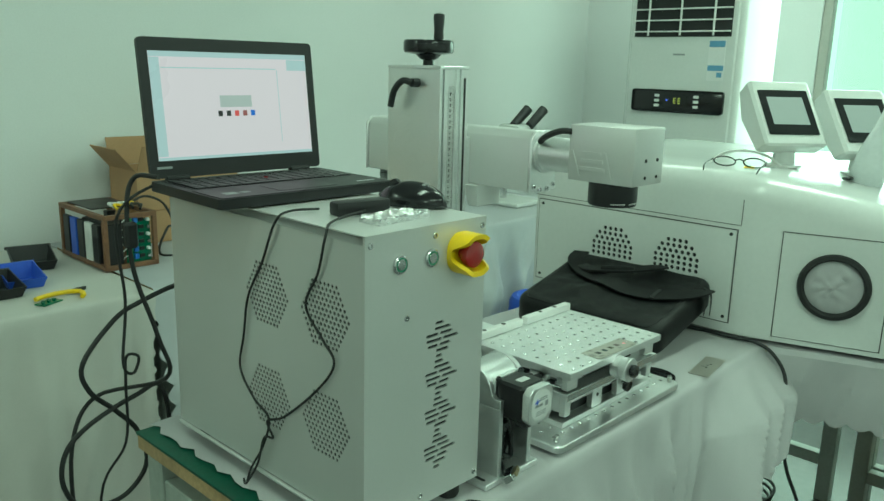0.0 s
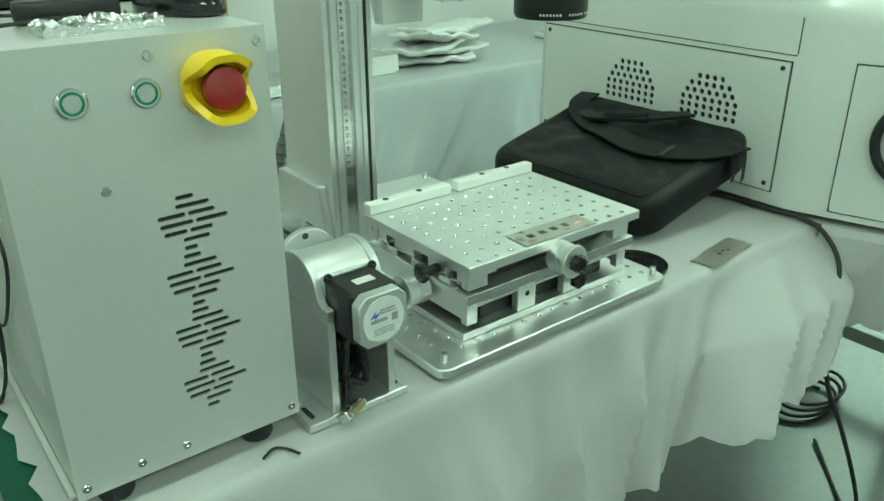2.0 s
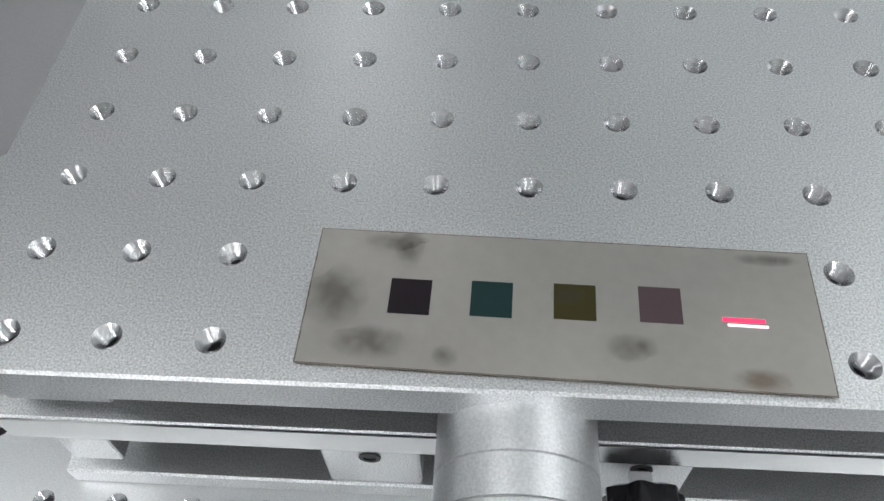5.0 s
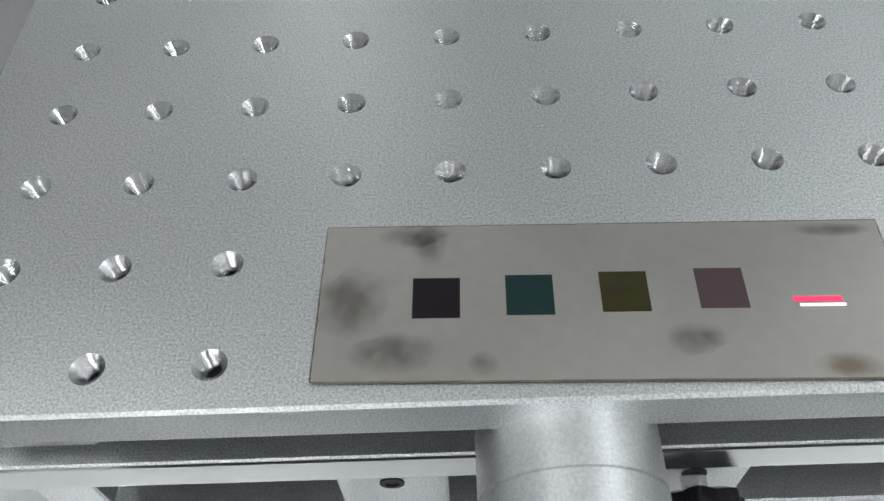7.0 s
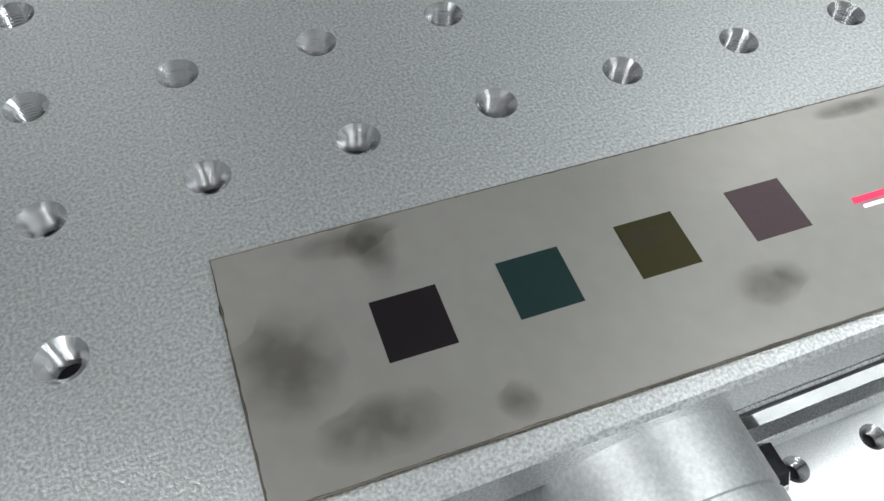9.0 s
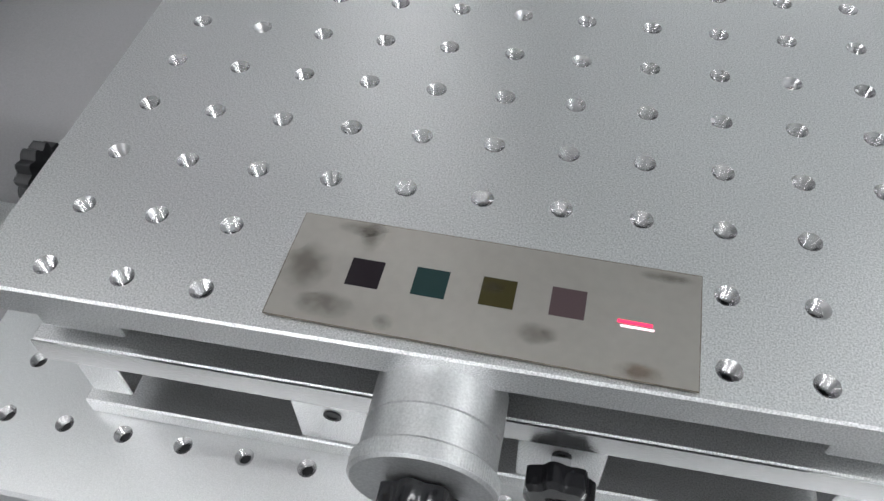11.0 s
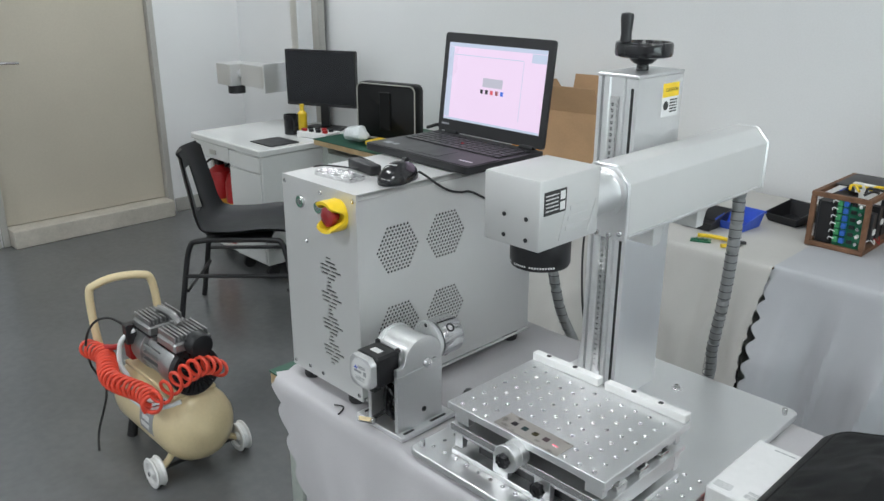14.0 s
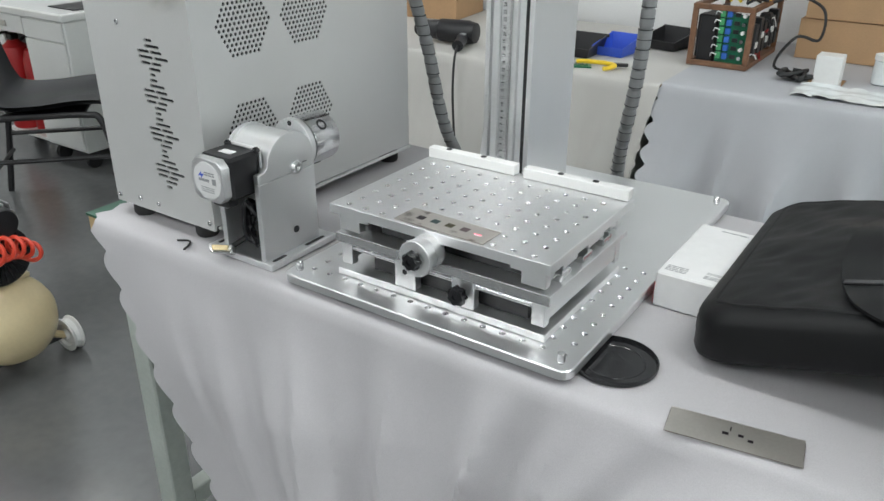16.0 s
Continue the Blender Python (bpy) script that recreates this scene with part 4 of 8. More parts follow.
# ---- sliding stage on the base plate ----
PX0, PX1, PY0, PY1, PZ = -0.0225, 0.2745, -0.0105, 0.2105, 0.880
st = thing("xy_stage", "aluminium two-axis sliding stage with drilled plate and star knobs", "sliding stage", (0.126, 0.1, BZ))
bm = B()
box(bm, PX0, PX1, PY0, PY1, PZ - 0.012, PZ - 0.0075)
rim = [(PX0, PY0), (PX1, PY0), (PX1, PY1), (PX0, PY1)]
rim2 = [(PX0 + 0.0008, PY0 + 0.0008), (PX1 - 0.0008, PY0 + 0.0008), (PX1 - 0.0008, PY1 - 0.0008), (PX0 + 0.0008, PY1 - 0.0008)]
va = [bm.verts.new((*c, PZ - 0.0075)) for c in rim]
vb = [bm.verts.new((*c, PZ - 0.0008)) for c in rim]
vc = [bm.verts.new((*c, PZ)) for c in rim2]
for k in range(4):
    bm.faces.new((va[k], va[(k + 1) % 4], vb[(k + 1) % 4], vb[k]))
    bm.faces.new((vb[k], vb[(k + 1) % 4], vc[(k + 1) % 4], vc[k]))
grid_plate(bm, PX0 + 0.0008, PX1 - 0.0008, PY0 + 0.0008, PY1 - 0.0008, PZ, 0.0, 0.0, 11, 8, 0.025, 17)
part("top_plate", bm, [ALU, THREAD, DKSTEEL_SHADE], st, "blasted aluminium plate with rows of threaded holes", sharp=0.1)
for x0, x1 in ((-0.021, 0.1155), (0.1285, 0.273)):
    f = part("fence", box(B(), x0, x1, PY1 - 0.0155, PY1 - 0.0005, PZ + 0.0005, PZ + 0.0145, 0.001), WHITEALU, st, "pale anodised stop bar")
    for sx in ((x0 + 0.030, x0 + 0.085) if x0 < 0 else (x0 + 0.050, x0 + 0.098)):
        part("socket", lathe(B(), [(0.0042, 0.0003), (0.0042, 0.0009), (0.0024, 0.0009), (0.0024, 0.0002)], 14, pose(sx, PY1 - 0.008, PZ + 0.0144)), DKSTEEL_SHADE, f)
part("centre_pin", cyl(B(), (0.122, PY1 - 0.006, PZ + 0.0002), (0.122, PY1 - 0.006, PZ + 0.003), 0.003, seg=12), STEEL, st)
# upper slide: end blocks with a step, between the plate and the middle plate
MZ0, MZ1 = 0.8335, 0.8405


def end_block(x0, x1, y0, y1, z0, z1, s):
    """A block with a stepped inner corner; s is the side on which the step lies."""
    w = 0.014
    prof = [(x0, z0), (x1, z0), (x1, z1 - 0.009), (x1 + w, z1 - 0.009), (x1 + w, z1), (x0, z1)]
    if s < 0:
        prof = [(x1, z0), (x0, z0), (x0, z1 - 0.009), (x0 - w, z1 - 0.009), (x0 - w, z1), (x1, z1)]
    return prism(B(), prof, y0, y1, "y", 0.0006)


for y0, y1 in ((-0.0010, 0.0110), (0.188, 0.200)):
    part("end_block", end_block(-0.016, 0.014, y0, y1, MZ1 + 0.004, PZ - 0.0122, 1), ALU, st)
    part("end_block", end_block(0.236, 0.2655, y0, y1, MZ1 + 0.004, PZ - 0.0122, -1), ALU, st)
for x0 in (-0.0150, 0.2530):
    for y0, y1 in ((0.0115, 0.022), (0.042, 0.078), (0.108, 0.150), (0.168, 0.187)):
        part("side_rail", box(B(), x0, x0 + 0.0115, y0, y1, MZ1 + 0.010, PZ - 0.0123, 0.0006), ALU, st)
    part("rail_web", box(B(), x0, x0 + 0.0115, 0.0116, 0.1868, PZ - 0.0185, PZ - 0.01235), ALU, st)
    part("guide_rod", cyl(B(), (x0 + 0.0055, 0.0105, MZ1 + 0.006), (x0 + 0.0055, 0.188, MZ1 + 0.006), 0.0028, seg=14), STEEL, st)
    for y in (0.03, 0.085, 0.14):
        part("bearing_block", box(B(), x0 - 0.003, x0 + 0.016, y, y + 0.024, MZ1 + 0.0002, MZ1 + 0.0095, 0.0008), ALU_S, st)
# Black block added for the shade between top plate and middle plate.
part("inner_carriage", box(B(), 0.03, 0.225, 0.022, 0.186, MZ1 + 0.0002, PZ - 0.016, 0.001), MATTEBLK, st, "dark block that stands in for shade inside the stage")
part("middle_plate", box(B(), -0.0205, 0.2735, -0.0045, 0.2035, MZ0, MZ1, 0.0006), ALU, st)
part("middle_lip", box(B(), -0.0205, 0.2735, -0.0053, -0.0047, MZ0 - 0.0045, MZ1 - 0.0004), ALU_S, st)
# lower slide
for y0, y1 in ((0.0005, 0.012), (0.19, 0.202)):
    part("end_block", end_block(-0.0165, 0.000, y0, y1, 0.798, MZ0 - 0.0003, 1), ALU, st)
    part("end_block", end_block(0.2500, 0.2665, y0, y1, 0.798, MZ0 - 0.0003, -1), ALU, st)
for y in (0.0060, 0.196):
    part("guide_rod", cyl(B(), (0.0, y, 0.8195), (0.250, y, 0.8195), 0.0036, seg=16), STEEL, st, "bright steel guide rod")
for x0 in (0.066, 0.147):
    blk = part("bearing_block", box(B(), x0, x0 + 0.030, 0.0, 0.0122, 0.7905, 0.8300, 0.0008), ALU, st)
    part("socket", lathe(B(), [(0.0034, 0), (0.0034, 0.0006), (0.002, 0.0006), (0.002, 0.0001)], 12, frame_from((x0 + 0.015, 0.0, 0.812), (x0 + 0.015, -1, 0.812))[0]), DKSTEEL_SHADE, blk)
for x0 in (-0.0155, 0.2540):
    part("side_rail", box(B(), x0, x0 + 0.0115, 0.0125, 0.1895, 0.803, MZ0 - 0.0005, 0.0006), ALU, st)
# The lower slide's inner shade, also built as a black block.
part("inner_carriage", box(B(), 0.02, 0.238, 0.018, 0.184, 0.7905, MZ0 - 0.004, 0.001), MATTEBLK, st, "dark block that stands in for shade inside the stage")
part("bottom_plate", box(B(), -0.0230, 0.2685, -0.0010, 0.203, BZ + 0.0006, 0.7900, 0.0008), ALU, st)


def star(bm, p, d, r, h, lobes=7):
    """A lobed star knob from p along d."""
    m, _ = frame_from(p, Vector(p) + Vector(d))
    n = lobes * 6
    prof = [(0.78, 0), (1.0, 0.12), (1.0, 0.8), (0.86, 1.0), (0.35, 1.0), (0.3, 0.86)]
    o, rings = bmesh.new(), []
    for f, z in prof:
        rings.append([o.verts.new((f * r * (1 + 0.10 * math.cos(lobes * 2 * math.pi * k / n)) * math.cos(2 * math.pi * k / n),
                                   f * r * (1 + 0.10 * math.cos(lobes * 2 * math.pi * k / n)) * math.sin(2 * math.pi * k / n), z * h)) for k in range(n)])
    for a, b in zip(rings, rings[1:]):
        for k in range(n):
            o.faces.new((a[k], a[(k + 1) % n], b[(k + 1) % n], b[k]))
    o.faces.new(rings[0][::-1]), o.faces.new(rings[-1])
    return add(bm, o, m)


def micrometer(p, d, label):
    """A thick drum with a scale seam, a knurled ring and a star knob."""
    p, d = Vector(p), Vector(d)
    m, _ = frame_from(p, p + d)
    drum = part("drum", lathe(B(), [(0.0198, 0), (0.0198, 0.0150), (0.0190, 0.0152), (0.0190, 0.0157), (0.0198, 0.0159), (0.0198, 0.0250), (0.0206, 0.0255)], 48, m), DRUMALU, st, label)
    bm, prof = B(), [(0.0208, 0.0257), (0.0213, 0.0262), (0.0213, 0.0310), (0.0204, 0.0318), (0.013, 0.0318)]
    lathe(bm, prof, 40, m)
    part("knurled_ring", bm, DRUMALU, drum)
    bm = B()
    for k in range(140):
        a = 2 * math.pi * k / 140
        box(bm, 0.0212, 0.02145, -0.00020, 0.00020, 0.0265, 0.0306, m=m @ Matrix.Rotation(a, 4, "Z"))
    tagged(part("knurling", bm, DRUMALU, drum), kind="stuff")
    part("star_knob", star(B(), p + d * 0.0320, d, 0.0106, 0.010), GLOSSBLK, drum, "black star knob")


micrometer((0.123, -0.0066, 0.856), (0, -1, 0), "round aluminium adjusting drum")
micrometer((-0.0235, 0.080, 0.824), (-1, 0, 0), "round aluminium adjusting drum")
bm = cyl(B(), (0.162, 0.0, 0.810), (0.162, -0.006, 0.810), 0.0035, seg=12)
lock = part("locking_shaft", bm, STEEL, st)
part("star_knob", star(B(), (0.162, -0.006, 0.810), (0, -1, 0), 0.0112, 0.010), GLOSSBLK, lock, "black star locking knob")
lock = part("locking_shaft", cyl(B(), (-0.0175, 0.055, 0.856), (-0.038, 0.055, 0.856), 0.006, seg=14), BLACK, st)
part("star_knob", star(B(), (-0.038, 0.055, 0.856), (-1, 0, 0), 0.0115, 0.008, 12), BLACK, lock, "black ribbed locking knob")

# stainless sample card with its burnt squares, and the laser's red light on it
cardm = pose(0.1319, 0.0124, PZ + 0.0004, 0, 0, -1.6)


def card_bits(name, m, label, cat, sx, sy):
    cd = thing(name, label, cat, m=m, local=True)
    bm, rng = B(), random.Random(4)
    pts = []
    for (xa, ya), (xb, yb) in zip(((-sx, -sy), (sx, -sy), (sx, sy), (-sx, sy)), ((sx, -sy), (sx, sy), (-sx, sy), (-sx, -sy))):
        n = 130 if xa != xb else 44
        for k in range(n):
            j = 0.00012 * rng.uniform(-1, 1)
            pts.append((xa + (xb - xa) * k / n + (j if xa == xb else 0), ya + (yb - ya) * k / n + (j if ya == yb else 0)))
    prism(bm, pts, 0, 0.0006)
    part("sheet", bm, CARDM, cd)
    part("cut_edge", tube(B(), [(x * (sx + 0.0001), y * (sy + 0.0001), 0.00045) for x, y in ((-1, -1), (-0.3, -1), (0.4, -1), (1, -1), (1, 0), (1, 1), (0.3, 1), (-0.4, 1), (-1, 1), (-1, 0), (-1, -1))], 0.00022, 5, 1), STAIN, cd, "dark burnt cut edge")
    return cd


card = card_bits("sample_card", cardm, "brushed stainless sample card with four coloured burnt squares", "metal card", 0.0604, 0.0192)
for k, xq in enumerate((-0.0358, -0.0162, 0.0036, 0.0237)):
    part("burnt_square", box(B(), xq - 0.0050, xq + 0.0050, 0.0279 * xq - 0.0039, 0.0279 * xq + 0.0061, 0.0006, 0.00068), SQ[k], card)
part("laser_spot", box(B(), 0.0378, 0.0475, -0.0018, -0.0007, 0.00072, 0.00078), LASER, card, "thin red laser line")
part("laser_core", box(B(), 0.0388, 0.0480, -0.0030, -0.0024, 0.00072, 0.00078), CORE, card, "white-hot laser line")


def smudge(bm, cx, cy, rx, ry, seed, z):
    rng = random.Random(seed)
    n = 28
    ph = [rng.uniform(0, 6.28) for _ in range(4)]
    pts = []
    for k in range(n):
        a = 2 * math.pi * k / n
        f = 1 + 0.18 * math.sin(2 * a + ph[0]) + 0.12 * math.sin(3 * a + ph[1]) + 0.08 * math.sin(7 * a + ph[2])
        pts.append(bm.verts.new((cx + rx * f * math.cos(a), cy + ry * f * math.sin(a), z)))
    bm.faces.new(pts)


def soft_stain(name, col, strength):
    """A stain that fades out from its middle with a mottled edge."""
    m = bpy.data.materials.new(name)
    m.use_nodes = True
    n, lk = m.node_tree.nodes, m.node_tree.links
    b = n["Principled BSDF"]
    b.inputs["Base Color"].default_value, b.inputs["Metallic"].default_value, b.inputs["Roughness"].default_value = (*col, 1), 0.5, 0.4
    tc, nz, g, mr, mul = n.new("ShaderNodeTexCoord"), n.new("ShaderNodeTexNoise"), n.new("ShaderNodeTexGradient"), n.new("ShaderNodeMapRange"), n.new("ShaderNodeMath")
    g.gradient_type = "SPHERICAL"
    mp = n.new("ShaderNodeMapping")
    mp.inputs["Location"].default_value, mp.inputs["Scale"].default_value = (-1, -1, 0), (2, 2, 0)
    lk.new(tc.outputs["Generated"], mp.inputs["Vector"]), lk.new(mp.outputs["Vector"], g.inputs["Vector"])
    nz.inputs["Scale"].default_value, nz.inputs["Detail"].default_value = 260, 6
    lk.new(tc.outputs["Object"], nz.inputs["Vector"])
    mul.operation = "MULTIPLY"
    lk.new(g.outputs["Fac"], mul.inputs[0]), lk.new(nz.outputs["Fac"], mul.inputs[1])
    mr.inputs["From Min"].default_value, mr.inputs["From Max"].default_value = 0.05, 0.42
    mr.inputs["To Min"].default_value, mr.inputs["To Max"].default_value = 0, strength
    lk.new(mul.outputs[0], mr.inputs["Value"]), lk.new(mr.outputs["Result"], b.inputs["Alpha"])
    return m


SOFT = soft_stain("faded_brown_stain", (0.11, 0.094, 0.072), 0.42)
RUST = soft_stain("faded_rust_stain", (0.20, 0.12, 0.06), 0.42)
for k, (cx, cy, rx, ry, mt) in enumerate(((-0.0535, -0.001, 0.010, 0.009, SOFT), (-0.037, 0.0145, 0.0035, 0.0075, SOFT), (-0.041, 0.0165, 0.009, 0.003, SOFT), (-0.044, -0.0135, 0.009, 0.006, SOFT),
                                           (0.016, -0.010, 0.006, 0.005, SOFT), (0.045, -0.0165, 0.008, 0.003, RUST), (-0.026, -0.0155, 0.004, 0.003, SOFT), (0.050, 0.0165, 0.008, 0.0025, SOFT), (0.002, 0.003, 0.004, 0.003, SOFT))):
    bm = B()
    smudge(bm, cx, cy, rx, ry, k, 0.00064 + 0.00001 * k)
    part("stain", bm, mt, card, "faint brown smudge")
card2 = card_bits("sample_card", pose(0.479, -0.018, TOP + 0.0006, 0, 0, 8.5), "stainless sample card with three small dark marks on the cloth", "metal card", 0.0615, 0.0205)
for x, y, w, h in ((-0.008, 0.000, 0.006, 0.0045), (0.006, 0.0015, 0.005, 0.004), (0.015, -0.003, 0.005, 0.004), (-0.004, 0.0085, 0.0012, 0.007)):
    part("burnt_mark", box(B(), x - w / 2, x + w / 2, y - h / 2, y + h / 2, 0.0006, 0.0007), SQ[0], card2)

# ---- rotary chuck ----
rt = thing("rotary_chuck", "aluminium rotary chuck with a black stepper motor on the cloth", "rotary device", (-0.175, 0.04, TOP))
RX0, RX1, RC = -0.213, -0.134, -0.1735
HCY, HCZ, HR = 0.041, 0.896, 0.0385
bm = B()
box(bm, RX0 - 0.030, RX1 + 0.014, -0.023, 0.105, TOP, TOP + 0.009, 0.001)
part("base_flange", bm, ALU, rt)
# Raised dark pads in place of cut slots, their shade put in the colour.
for x in (RX1 + 0.006, RX0 - 0.020):
    for y0, y1 in ((0.050, 0.088), (-0.012, 0.012)):
        bm = B()
        prism(bm, rounded(x - 0.0028, x + 0.0028, y0, y1, 0.0027), TOP + 0.0091, TOP + 0.0095, "z")
        part("flange_slot", bm, DKSTEEL_SHADE, rt)
for x0, x1 in ((RX1 - 0.0085, RX1), (RX0, RX0 + 0.0085)):
    part("side_plate", box(B(), x0, x1, -0.019, 0.085, TOP + 0.0092, 0.8785, 0.0008), ALU, rt)
    prof = [(-0.019, 0.8793), (0.085, 0.8793), (0.085, 0.8840)]
    prof += [(HCY + (HR + 0.004) * math.cos(radians(a)), HCZ + HR * math.sin(radians(a))) for a in range(0, 161, 8)] + [(-0.002, 0.897), (-0.008, 0.8925), (-0.019, 0.8920)]
    part("tilt_cheek", prism(B(), prof, x0, x1, "x", 0.0008), ALU, rt)
part("back_plate", box(B(), RX0 + 0.010, RX1 - 0.010, 0.070, 0.084, TOP + 0.0092, 0.868, 0.001), ALU, rt)
prof = [(HCY + (HR - 0.0012) * math.cos(radians(a)), HCZ + (HR - 0.0012) * math.sin(radians(a))) for a in range(-20, 171, 8)]
prof += [(HCY + 0.031 * math.cos(radians(a)), HCZ + 0.031 * math.sin(radians(a))) for a in range(170, -21, -8)]
part("hood", prism(B(), prof, RX0 + 0.0087, RX1 - 0.0087, "x"), ALU, rt, "rounded aluminium hood")
part("pivot_bolt", lathe(B(), [(0.0095, 0), (0.0095, 0.002), (0.0070, 0.0055), (0.0042, 0.006), (0.0036, 0.006), (0.0036, 0.003)], 24, frame_from((RX1 + 0.0002, 0.049, 0.885), (1, 0.049, 0.885))[0]), ALU_S, rt)
part("index_line", box(B(), RX1 + 0.0001, RX1 + 0.0005, 0.062, 0.070, 0.8880, 0.8890), INK, rt)
# Dark ring and floor painted as the shade of a drilled hole.
part("plate_hole", lathe(B(), [(0.0050, 0.0002), (0.0050, 0.0009), (0.0034, 0.0009), (0.0034, 0.0001)], 16, frame_from((RX1, 0.041, 0.798), (1, 0.041, 0.798))[0]), DKSTEEL_SHADE, rt)
MZ, MH, MX = 0.8915, 0.0280, -0.1755
mot = part("stepper_motor", box(B(), MX - MH, MX + MH, -0.050, -0.0005, MZ - MH, MZ + MH, 0.004), MATTEBLK, rt, "black stepper motor")
octo = [(MX + MH * a, MZ + MH * b) for a, b in ((-0.68, -1), (0.68, -1), (1, -0.68), (1, 0.68), (0.68, 1), (-0.68, 1), (-1, 0.68), (-1, -0.68))]
part("end_cap", prism(B(), octo, -0.0635, -0.0505, "y", 0.001), ALU, mot, "machined silver end cap")
part("flange", box(B(), MX - MH - 0.001, MX + MH + 0.001, 0.0, 0.006, MZ - MH - 0.001, MZ + MH + 0.001, 0.002), ALU, mot)
mm = frame_from((MX, -0.0636, MZ), (MX, -1, MZ))[0]
lab = part("round_label", lathe(B(), [(0.0240, 0), (0.0240, 0.0004)], 36, mm), PAPER, mot, "round printed maker's label")
pl = lambda u, v, w: (MX + u, -0.0641 - w, MZ + v)
bm = B()
text_bars(bm, pl, -0.004, 0.014, 0.006, 0.012, 2, 2, 0.6), text_bars(bm, pl, -0.012, 0.012, -0.016, -0.008, 3, 7, 0.4), text_bars(bm, pl, -0.015, 0.004, -0.003, 0.003, 1, 4, 0.6)
box(bm, MX + 0.009, MX + 0.016, -0.0644, -0.0641, MZ - 0.004, MZ + 0.004)
part("label_print", bm, GREYINK, lab)
bm = B()
prism(bm, [(MX - 0.016, MZ + 0.004), (MX - 0.009, MZ + 0.011), (MX - 0.010, MZ + 0.007), (MX - 0.004, MZ + 0.009), (MX - 0.011, MZ + 0.001), (MX - 0.010, MZ + 0.005)], -0.0645, -0.0641, "y")
part("printed_mark", bm, BLUE, lab)
part("top_label", box(B(), MX - 0.010, MX + 0.012, -0.034, -0.022, MZ + MH + 0.0002, MZ + MH + 0.0005), PAPER, mot, "small white label")
for x in (MX - MH + 0.003, MX + MH - 0.001):
    bm = B()
    screw(bm, (x, -0.0030, MZ + MH - 0.002), (0, -0.5, 1), 0.0046, 0.0055)
    part("screw", bm, DKSTEEL_SHADE, rt)
rng = random.Random(17)
wire = [(RC + 0.014 * math.cos(k * 0.9) + 0.003 * rng.uniform(-1, 1), 0.014 + 0.016 * math.sin(k * 0.55), 0.812 + 0.030 * math.sin(k * 0.9) + 0.006 * math.sin(k * 2.1)) for k in range(40)]
part("wire_coil", tube(B(), wire, 0.0042, 8, 3), GLOSSBLK, rt, "coiled black motor cable")
part("motor_plug", box(B(), MX - 0.014, MX + 0.014, -0.048, -0.030, MZ - MH - 0.013, MZ - MH - 0.0004, 0.002), BLACK, mot)
ck = part("chuck", cyl(B(), (RC, 0.0855, 0.899), (RC, 0.0945, 0.899), 0.0365, seg=44, bev=0.001), ALU, rt, "round flange of the chuck")
part("chuck_body", lathe(B(), [(0.026, 0.0947), (0.028, 0.0975), (0.0345, 0.0985), (0.0350, 0.1000), (0.0350, 0.144), (0.0335, 0.146), (0.012, 0.144), (0.012, 0.120)], 48, frame_from((RC, 0, 0.899), (RC, 1, 0.899))[0]), STEEL, ck, "polished steel chuck body")
for a in (44, 164, 284):
    d = Vector((math.cos(radians(a)), 0, math.sin(radians(a))))
    p = Vector((RC, 0.119, 0.899)) + d * 0.0344
    # Key hole drawn as a dark ring, its shade put in the colour.
    part("key_hole", lathe(B(), [(0.0082, 0), (0.0082, 0.001), (0.0056, 0.001), (0.0056, 0.0002)], 20, frame_from(p, p + d)[0]), DKSTEEL_SHADE, ck)
    p = Vector((RC, 0.1435, 0.899)) + d * 0.022
    part("jaw", box(B(), -0.005, 0.005, -0.010, 0.010, 0, 0.006, 0.001, m=frame_from(p, p + Vector((0, 1, 0)))[0]), STEEL, ck)
    d2 = Vector((math.cos(radians(a + 50)), 0, math.sin(radians(a + 50))))
    p = Vector((RC, 0.0853, 0.899)) + d2 * 0.0300
    # Dark disc in place of a drilled hole, coloured as its shade.
    part("flange_hole", cyl(B(), p, p - Vector((0, 0.0006, 0)), 0.0036, seg=14), DKSTEEL_SHADE, ck)
plugm = Matrix.Translation((RC - 0.026, -0.034, TOP + 0.0165)) @ Matrix.Rotation(radians(28), 4, "Z") @ Matrix.Rotation(radians(-38), 4, "X")
cn = part("connector_plug", box(B(), -0.0155, 0.0155, -0.006, 0.010, -0.0055, 0.0055, 0.0012, m=plugm), STEEL, rt, "metal shell of the cable connector")
bm = B()
prism(bm, [(-0.0105, -0.0035), (0.0105, -0.0035), (0.0120, 0.0035), (-0.0120, 0.0035)], -0.0120, -0.0062, "y", 0.0005)
bm.transform(plugm)
part("connector_mouth", bm, material("brass_contacts", (0.36, 0.30, 0.18), 0.3, 1.0, var=0.15, scale=200), cn, "brass-coloured plug mouth")
bm = B()
for x in (-0.0125, 0.0125):
    cyl(bm, plugm @ Vector((x, -0.0062, 0)), plugm @ Vector((x, -0.0105, 0)), 0.0022, seg=8)
part("thumb_screw", bm, STEEL, cn)
part("connector_lead", tube(B(), [plugm @ Vector((0, 0.010, 0)), (RC - 0.018, -0.008, TOP + 0.022), (RC - 0.008, 0.010, 0.795)], 0.0035, 8), GLOSSBLK, cn)

# ---- on the cabinet: laptop, mouse, foil ----
LT = CZ1 + 0.001
lap = thing("laptop", "open black laptop with a lit pinkish screen on the cabinet", "laptop", m=pose(-0.353, 0.326, LT, 0, 0, -2.0), local=True)
W, D = 0.1525, 0.104
bm = B()
prism(bm, rounded(-W, W, -D, D, 0.008), 0.003, 0.017, "z")
